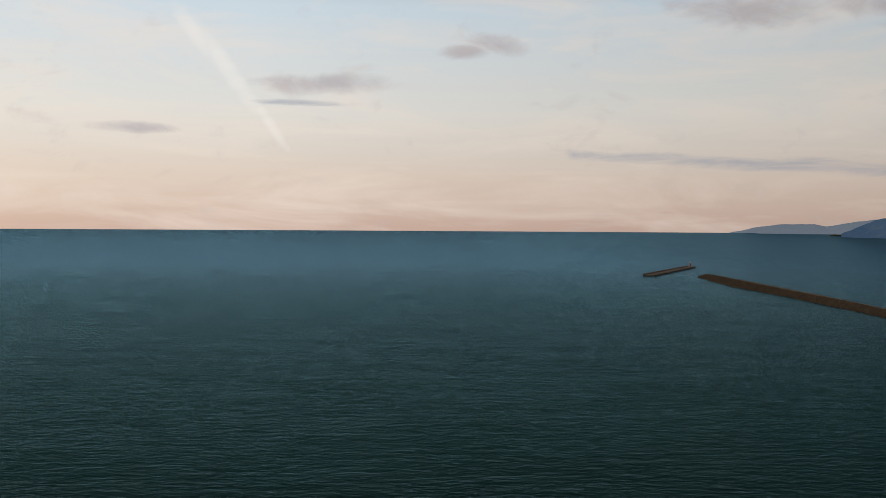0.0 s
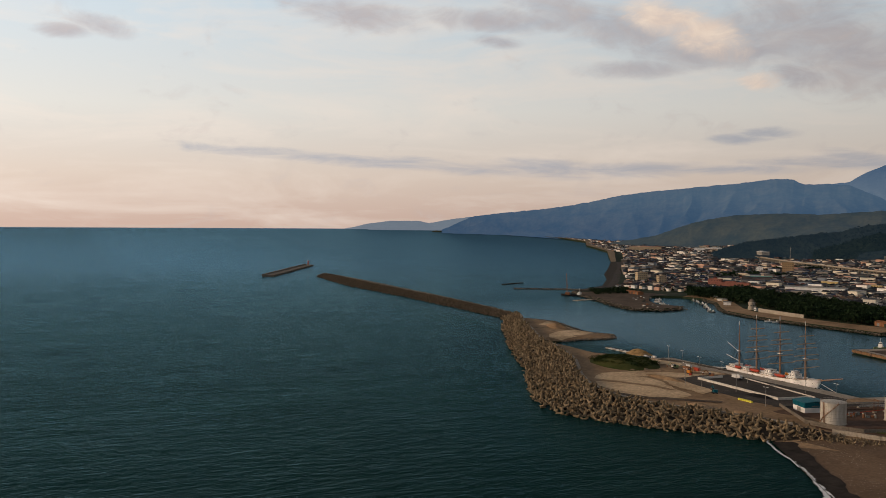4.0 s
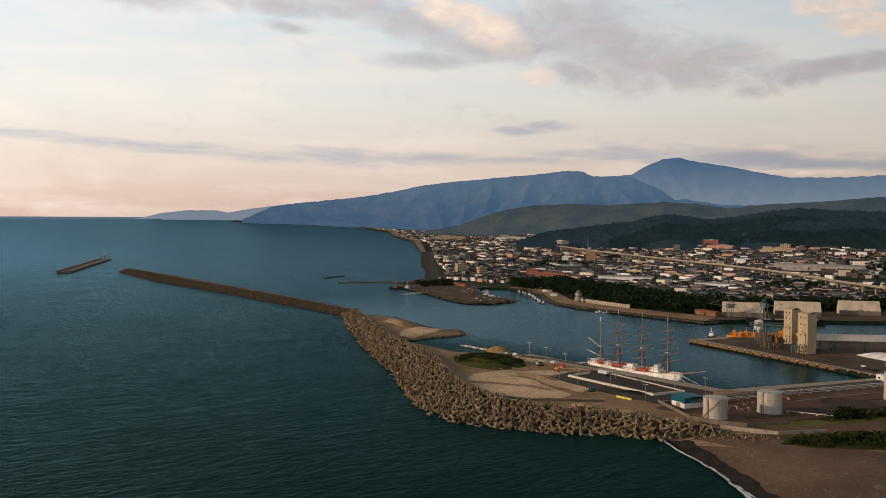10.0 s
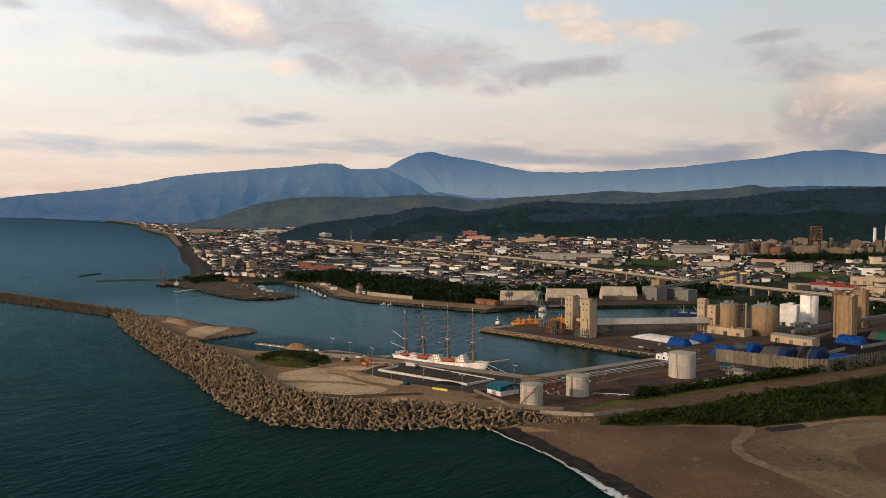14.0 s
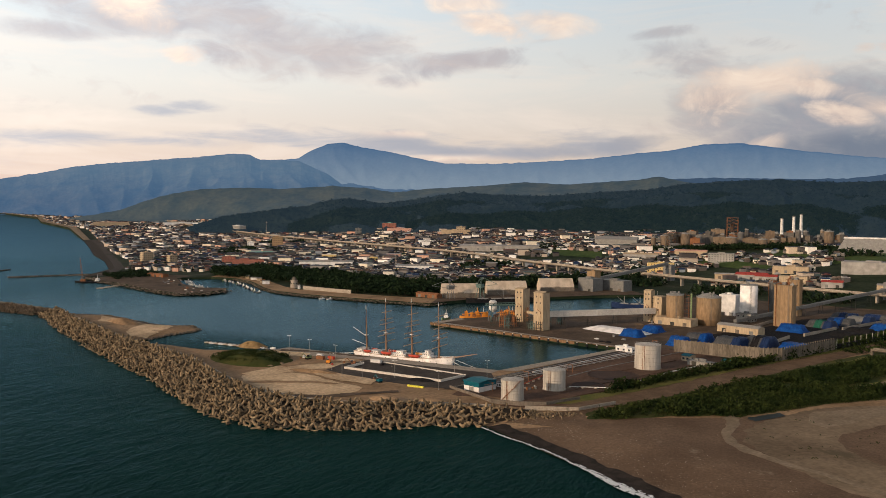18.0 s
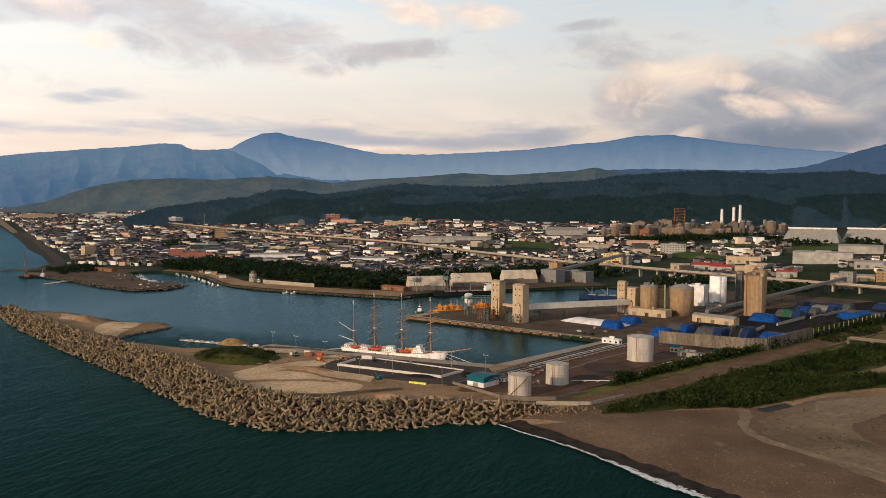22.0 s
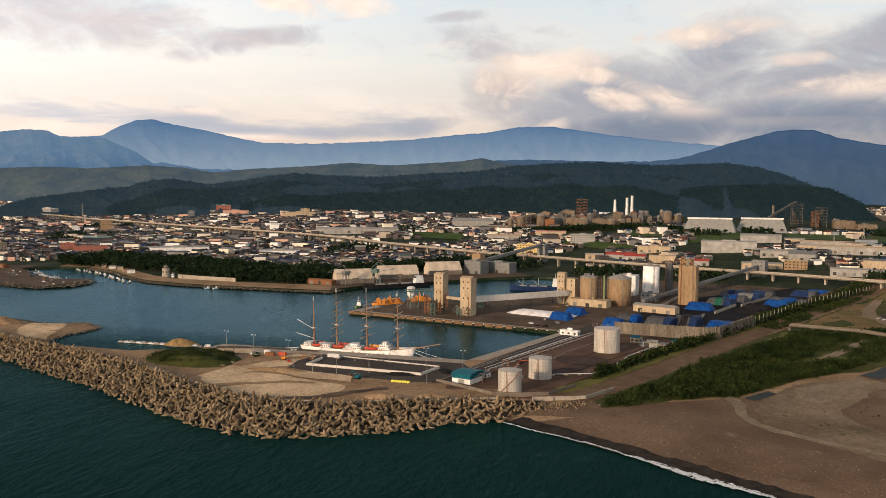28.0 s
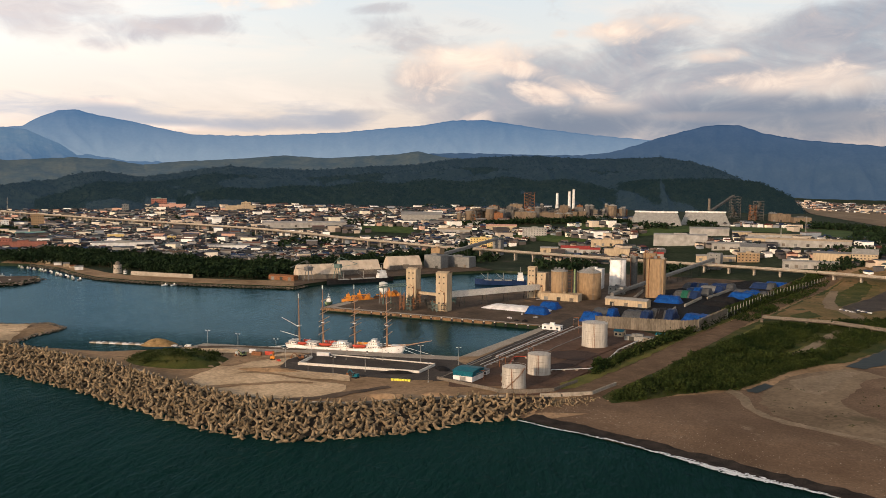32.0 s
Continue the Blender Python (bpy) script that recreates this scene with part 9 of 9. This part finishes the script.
lots = []
gy = -40.0
while gy < 6400:
    pitch = 13.6 if gy < 2600 else 24.0
    gx = 1000.0
    while gx < 4500:
        x, y = gx + hr.uniform(-3.4, 3.4), gy + hr.uniform(-3.4, 3.4)
        gx += pitch
        dens = noise.noise(Vector((x * 0.006, y * 0.006, 2))) + 0.5 * noise.noise(Vector((x * 0.02, y * 0.02, 7)))
        limit = 0.42 if y > 640 else 0.0
        if y < 300 and x > 1330:
            limit = -0.25
        if dens > limit or not inside(TOWN_AREA, x, y) or taken(x, y) or near_big(x, y):
            continue
        lots.append((x, y))
    gy += pitch
coast_town = []
for (x0, y0), (x1, y1), k in zip(COAST[5:], COAST[6:], (160, 180, 220, 260, 240, 320)):
    for i in range(k):
        t, off = hr.random(), 30 + abs(hr.normal(0, 1)) * 0.03 * math.hypot(x0, y0)
        coast_town.append((x0 + (x1 - x0) * t + 0.83 * off, y0 + (y1 - y0) * t - 0.56 * off))
river_town = [(float(a_), float(c)) for a_, c in zip(hr.uniform(2900, 4300, 1100), hr.uniform(-1150, -250, 1100))]


def house_shape(kind, w, d, h, rise):
    """Vertices and faces of a house: walls, then roof; origin on the ground."""
    v = [(-w, -d, -2), (w, -d, -2), (w, d, -2), (-w, d, -2), (-w, -d, h), (w, -d, h), (w, d, h), (-w, d, h)]
    f = [(0, 1, 5, 4), (1, 2, 6, 5), (2, 3, 7, 6), (3, 0, 4, 7)]
    ow, od = w + 0.6, d + 0.6
    if kind == 0:      # gable
        v += [(0, -d, h + rise), (0, d, h + rise)]
        f += [(4, 5, 8), (6, 7, 9)]
        rv = [(-ow, -od, h - 0.3), (ow, -od, h - 0.3), (ow, od, h - 0.3), (-ow, od, h - 0.3), (0, -od, h + rise + 0.1), (0, od, h + rise + 0.1)]
        rf = [(0, 4, 5, 3), (1, 2, 5, 4), (0, 1, 4), (2, 3, 5)]
    elif kind == 1:    # hip
        rv = [(-ow, -od, h - 0.1), (ow, -od, h - 0.1), (ow, od, h - 0.1), (-ow, od, h - 0.1), (0, -od * 0.35, h + rise), (0, od * 0.35, h + rise)]
        rf = [(0, 4, 5, 3), (1, 2, 5, 4), (0, 1, 4), (2, 3, 5), (0, 3, 2, 1)]
    else:              # flat
        rv = [(-ow, -od, h), (ow, -od, h), (ow, od, h), (-ow, od, h), (-ow, -od, h + 0.5), (ow, -od, h + 0.5), (ow, od, h + 0.5), (-ow, od, h + 0.5)]
        rf = [(4, 5, 6, 7), (0, 1, 5, 4), (1, 2, 6, 5), (2, 3, 7, 6), (3, 0, 4, 7)]
    return np.array(v), f, np.array(rv), rf


def lot_style(x, y):
    rot = 28 + 40 * noise.noise(Vector((x * 0.002, y * 0.002, 4))) + (90 if hr.random() < 0.5 else 0)
    k = 0 if hr.random() < 0.5 else (1 if hr.random() < 0.75 else 2)
    w, d = hr.uniform(2.7, 4.3), hr.uniform(3.4, 5.8)
    h = hr.uniform(4.6, 6.4) if hr.random() < 0.8 else hr.uniform(3, 4)
    if hr.random() < 0.06:
        k, w, d, h = 2, hr.uniform(6, 9), hr.uniform(8, 14), hr.uniform(7, 12)
    return rot, k, w, d, h, hr.uniform(1.3, 2.4)


order = sorted(lots, key=lambda p: math.hypot(p[0] - 1000, p[1] - 950))
single = set(order[:280])
shared = {}
wv, wf, rv_, rf_ = [], [], [], []
nw = nr = 0
for x, y in lots + river_town + coast_town:
    rot, k, w, d, h, rise = lot_style(x, y)
    if (x, y) in single:
        key = (k, round(w), round(d), round(h), 2.0)
        if key not in shared:
            V, F, RV, RF = house_shape(k, round(w) + 0.2, round(d), round(h), 2.0)
            mw, mr = bpy.data.meshes.new("wall"), bpy.data.meshes.new("roof")
            mw.from_pydata(V.tolist(), [], F), mr.from_pydata(RV.tolist(), [], RF)
            mw.materials.append(WALL_ONE), mr.materials.append(ROOF_ONE)
            gl = bmesh.new()
            for sx in (-1, 1):
                for z in ((1.0, 2.2), (3.6, 4.7)):
                    if z[1] < h:
                        for yy in (-0.5, 0.35):
                            box(gl, sx * (round(w) + 0.2) - 0.05, sx * (round(w) + 0.2) + 0.05, yy * round(d) - 0.8, yy * round(d) + 0.8, *z)
            mg = bpy.data.meshes.new("windows")
            gl.to_mesh(mg)
            gl.free()
            mg.materials.append(GLASS)
            shared[key] = (mw, mr, mg)
        o = thing("house", pose(x, y, height(x, y), 0, 0, rot), ("two-storey" if h > 4.2 else "single-storey") + " rendered house with a " + ("pitched tiled", "hipped tiled", "flat")[k] + " roof", "house", "town houses")
        body = None
        for nm, me in zip(("wall", "roof", "windows"), shared[key]):
            c = new(nm, me)
            c.parent = body if nm == "windows" else o
            body = c if nm == "wall" else body
            if nm == "windows":
                tagged(c, "dark window panes", kind="stuff")
        continue
    V, F, RV, RF = house_shape(k, w, d, h, rise)
    c, s = math.cos(radians(rot)), math.sin(radians(rot))
    fx, fy, fz = far(x, y, height(x, y))
    sc = math.hypot(fx - CX, fy - CY) / math.hypot(x - CX, y - CY)
    M = np.array([[c, -s, 0], [s, c, 0], [0, 0, 1]]) * sc
    wv.append(V @ M.T + np.array((fx, fy, fz))), rv_.append(RV @ M.T + np.array((fx, fy, fz)))
    wf += [tuple(i + nw for i in f) for f in F]
    rf_ += [tuple(i + nr for i in f) for f in RF]
    nw += len(V)
    nr += len(RV)
town = thing("town", pose(0, 0, 0), "dense seaside town of low houses with dark roofs", "town", kind="stuff")
joined("house_walls", wv, wf, WALLS, town, "pale rendered house walls")
joined("house_roofs", rv_, rf_, ROOFS, town, "dark tiled house roofs")

# ---- trees, scrub and woods ----
gr = np.random.default_rng(9)


def grove(name, spots, mat, label, leaves=36, spread=0.42, low=0.15, trunk=True, leaf=0.2, category="trees", pointed=0.0):
    """Many trees as one mass: each a tapered trunk with limbs and a loose crown of leaf clumps. spots: x, y, z, height."""
    vs, fs, n = [], [], 0
    tv, tf, m = [], [], 0
    for x, y, z, h in spots:
        k = max(6, int(leaves * gr.uniform(0.7, 1.3)))
        lobes = gr.normal(0, 0.5, (4, 3)) * (spread * h * 0.7, spread * h * 0.7, h * 0.16)
        which = gr.integers(0, 4, k)
        t = gr.random(k)
        c = np.stack([gr.normal(0, 0.42, k) * spread * h, gr.normal(0, 0.42, k) * spread * h, h * (low + (1 - low) * t)], 1) + lobes[which] * np.array([1, 1, 1])
        shape = (1 - pointed * t)[:, None]
        c[:, :2] *= shape * (0.65 + 0.7 * np.sqrt(np.maximum(0, 1 - (2 * t - 0.9) ** 2)))[:, None]
        a_ = gr.normal(0, 1, (k, 3))
        a_ /= np.linalg.norm(a_, axis=1)[:, None]
        b_ = np.cross(a_, gr.normal(0, 1, (k, 3)))
        b_ /= np.linalg.norm(b_, axis=1)[:, None] + 1e-9
        s = (leaf * h * gr.uniform(0.6, 1.25, k))[:, None]
        quad = np.stack([c + a_ * s, c + b_ * s * 0.8, c - a_ * s, c - b_ * s * 0.8], 1).reshape(-1, 3)
        quad[:, 2] = np.maximum(quad[:, 2], 0.05)
        vs.append(quad + np.array((x, y, z)))
        fs.append(np.arange(n, n + 4 * k).reshape(-1, 4))
        n += 4 * k
        if trunk:
            r = h * 0.03
            tv.append(np.array([(x + r * math.cos(q), y + r * math.sin(q), z - 0.5) for q in (0, 2.1, 4.2)] + [(x + gr.normal(0, 0.2), y, z + h * 0.75)]))
            tf += [(m, m + 1, m + 3), (m + 1, m + 2, m + 3), (m + 2, m, m + 3)]
            m += 4
    o = thing(name, pose(0, 0, 0), label, category, kind="stuff")
    me = bpy.data.meshes.new("crown")
    V, F = np.concatenate(vs), np.concatenate(fs)
    me.vertices.add(len(V)), me.loops.add(F.size), me.polygons.add(len(F))
    me.vertices.foreach_set("co", V.ravel()), me.loops.foreach_set("vertex_index", F.ravel())
    me.polygons.foreach_set("loop_start", np.arange(0, F.size, 4)), me.polygons.foreach_set("loop_total", np.full(len(F), 4))
    me.update(calc_edges=True)
    me.materials.append(mat)
    c = new("crown", me)
    c.parent = o
    tagged(c, kind="stuff")
    if trunk:
        joined("trunks", tv, tf, BARK, o)
    return o


def scatter(poly, gap, h0, h1, wood=0.0, seed=0):
    xs, ys = [p[0] for p in poly], [p[1] for p in poly]
    out = []
    for x in np.arange(min(xs), max(xs), gap):
        for y in np.arange(min(ys), max(ys), gap):
            px, py = x + gr.uniform(-0.5, 0.5) * gap, y + gr.uniform(-0.5, 0.5) * gap
            if inside(poly, px, py) and noise.noise(Vector((px * 0.03 + seed, py * 0.03, seed))) > wood - 1:
                out.append((px, py, height(px, py), gr.uniform(h0, h1) * (1 + 0.55 * noise.noise(Vector((px * 0.045, py * 0.045, 1))))))
    return out


grove("pine_wood", scatter(PINES, 6.5, 8, 12), LEAF, "dark green shelter belt of pines along the harbour", 60, 0.4, 0.2, True, 0.13, "wood")
grove("pine_wood", scatter([(1120, 640), (1220, 560), (1240, 590), (1150, 690)], 7, 8, 13), LEAF, "dark trees behind the loading sheds", 34, 0.38, 0.15, True, 0.2, "wood")
SCRUB = [(398, 345), (402, 333), (424, 307), (440, 285), (442, 274), (465, 259), (502, 235), (528, 212), (560, 190), (592, 166), (600, 186), (560, 214), (552, 224), (562, 232), (610, 206), (640, 196), (690, 176), (700, 210), (614, 252), (550, 284), (506, 304), (459, 320), (416, 342)]
grove("scrub", scatter(SCRUB, 2.3, 1.3, 3.9, 0.74, 3), SCRUBLEAF, "dense dark green scrub behind the beach", 46, 0.7, 0.0, False, 0.17, "scrub")
grove("scrub", scatter(SCRUB, 6.5, 3.4, 5.6, 0.95, 11), SCRUBLEAF, "taller dark bushes rising out of the scrub", 70, 0.5, 0.0, False, 0.13, "scrub")
grove("scrub", scatter([(596, 170), (700, 96), (770, 60), (740, 130), (704, 200), (690, 176), (640, 200), (612, 202)], 3.0, 1.6, 3.6, 0.75, 6), SCRUBLEAF, "dark green scrub beside the sandy path", 40, 0.65, 0.0, False, 0.15, "scrub")
grove("scrub", scatter([(620, 246), (700, 214), (690, 190), (640, 206), (600, 226), (580, 246)], 2.6, 1.4, 3.2, 0.8, 4), SCRUBLEAF, "dark green scrub below the bridge", 40, 0.65, 0.0, False, 0.15, "scrub")
grove("pine_wood", scatter([(1044, 108), (1080, 40), (1130, -30), (1180, -20), (1150, 40), (1090, 110)], 7, 5, 9, 0.8, 3), LEAF, "dark trees beyond the road viaduct", 30, 0.42, 0.1, True, 0.2, "wood")
grove("scrub", scatter([(592, 165), (680, 120), (760, 60), (860, 20), (900, 60), (760, 95), (700, 140), (640, 180)], 4.0, 3, 5.5, 0.7, 5), SCRUBLEAF, "green scrub along the creek", 44, 0.6, 0.0, False, 0.15, "scrub")
HEDGE = [(452, 360), (492, 346), (550, 323), (604, 298), (700, 258), (864, 184), (1040, 102), (1046, 112), (868, 196), (760, 246), (706, 264), (640, 290), (606, 306), (540, 332), (494, 352)]
grove("hedge", scatter(HEDGE, 2.5, 3.6, 6.4, 0.4, 2), SCRUBLEAF, "thick green hedge along the yard fence", 44, 0.6, 0.0, False, 0.15, "hedge")
grove("scrub", scatter([(700, 232), (860, 164), (1000, 104), (1010, 112), (866, 178), (712, 246)], 3.4, 1.5, 3.4, 0.7, 8), SCRUBLEAF, "weedy scrub by the track", 22, 0.8, 0.0, False, 0.25, "scrub")
mound_spots = [(440 + 24 * a_ - 6 * c, 632 + 34 * c + 4 * a_, 3.2 + 5.0 * (1 - (abs(a_) ** 2.2 + abs(c) ** 2.2) ** 0.45), gr.uniform(1.6, 3.0)) for a_, c in gr.uniform(-0.85, 0.85, (430, 2)) if a_ * a_ + c * c < 0.78]
grove("scrub", mound_spots, SCRUBLEAF, "dark green scrub covering the mound", 48, 0.8, 0.0, False, 0.15, "scrub")
grove("scrub", [(x, y, height(x, y) + 0.1, gr.uniform(0.5, 1.2)) for x, y in zip(gr.uniform(370, 470, 60), gr.uniform(150, 260, 60)) if beach_run(x, y) > 60], SCRUBLEAF, "scattered weeds on the sandbar", 14, 0.9, 0, False, 0.3, "scrub")
garden = []
for i in range(5200):
    x, y = lots[gr.integers(0, len(lots))]
    x, y = x + gr.uniform(-11, 11), y + gr.uniform(-11, 11)
    if math.hypot(x, y) < 2500 and not near_big(x, y):
        garden.append((x, y, height(x, y), gr.uniform(3, 7.5)))
grove("garden_trees", garden, LEAF, "dark garden trees scattered among the houses", 14, 0.45, 0.15, True, 0.26, "trees")
park = []
for cx_, cy_, rad in ((1500, 1560, 60), (1420, 1540, 40), (1760, 1700, 60), (1290, 860, 46), (1560, 860, 30), (1180, 560, 40), (1110, 420, 45), (1080, 300, 34), (1600, 520, 30), (1690, 430, 60), (1350, 1500, 30), (2100, 1300, 90), (2260, 1150, 80), (2200, 800, 80), (1480, 300, 40), (1560, 210, 30), (1260, 30, 40), (1180, 30, 50), (1320, -40, 60), (1460, -30, 60), (1690, -60, 80)):
    for i in range(int(rad * rad * 0.03)):
        a_, r = gr.uniform(0, 6.28), rad * math.sqrt(gr.random())
        x, y = cx_ + r * math.cos(a_), cy_ + r * math.sin(a_)
        if not near_big(x, y) and not any(inside(f, x, y) for f in FIELDS):
            park.append((x, y, height(x, y), gr.uniform(6, 11)))
for i in range(700):       # row of trees in front of the works
    t = gr.random()
    x, y = 1560 + 60 * t + gr.uniform(-8, 8), 640 - 300 * t + gr.uniform(-8, 8)
    park.append((x - 20, y, height(x, y), gr.uniform(5, 9)))
grove("park_trees", park, LEAF, "clumps of dark trees in the town", 18, 0.42, 0.15, True, 0.24, "trees")
grove("cypress_row", [(1268 + gr.uniform(-14, 14), 590 + gr.uniform(-8, 8), 9, gr.uniform(12, 16)) for i in range(8)], LEAF, "row of slim dark cypress trees", 40, 0.16, 0.05, True, 0.13, "trees", 0.5)
coast_spots = [(900 + 40 * a_ + 20 * c, 1290 + 40 * c, 3, gr.uniform(3, 6)) for a_, c in gr.uniform(-1, 1, (160, 2))]
grove("scrub", coast_spots, LEAF, "dark scrub on the harbour headland", 24, 0.6, 0, False, 0.24, "scrub")

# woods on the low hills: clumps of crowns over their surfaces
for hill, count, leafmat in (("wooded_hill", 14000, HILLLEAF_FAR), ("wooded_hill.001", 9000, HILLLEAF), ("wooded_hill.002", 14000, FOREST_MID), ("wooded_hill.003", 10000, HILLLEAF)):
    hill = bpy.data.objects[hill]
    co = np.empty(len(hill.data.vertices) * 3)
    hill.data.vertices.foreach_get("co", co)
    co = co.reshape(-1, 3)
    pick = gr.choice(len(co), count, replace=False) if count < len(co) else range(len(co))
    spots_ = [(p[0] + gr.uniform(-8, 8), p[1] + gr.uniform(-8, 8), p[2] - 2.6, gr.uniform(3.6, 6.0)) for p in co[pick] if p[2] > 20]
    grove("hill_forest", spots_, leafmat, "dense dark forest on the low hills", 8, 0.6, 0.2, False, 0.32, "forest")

# parked cars in the clearing
for i in range(14):
    car(782 + (i % 7) * 2.6 + gr.uniform(-0.4, 0.4), 116 + (i // 7) * 14 + (i % 7) * 1.2, height(790, 120) + 0.2, 70 + gr.uniform(-6, 6), (WHITE, NAVY, GREY, WHITE, BLACK)[i % 5], ("white", "dark blue", "grey", "white", "black")[i % 5] + " car parked in the clearing")
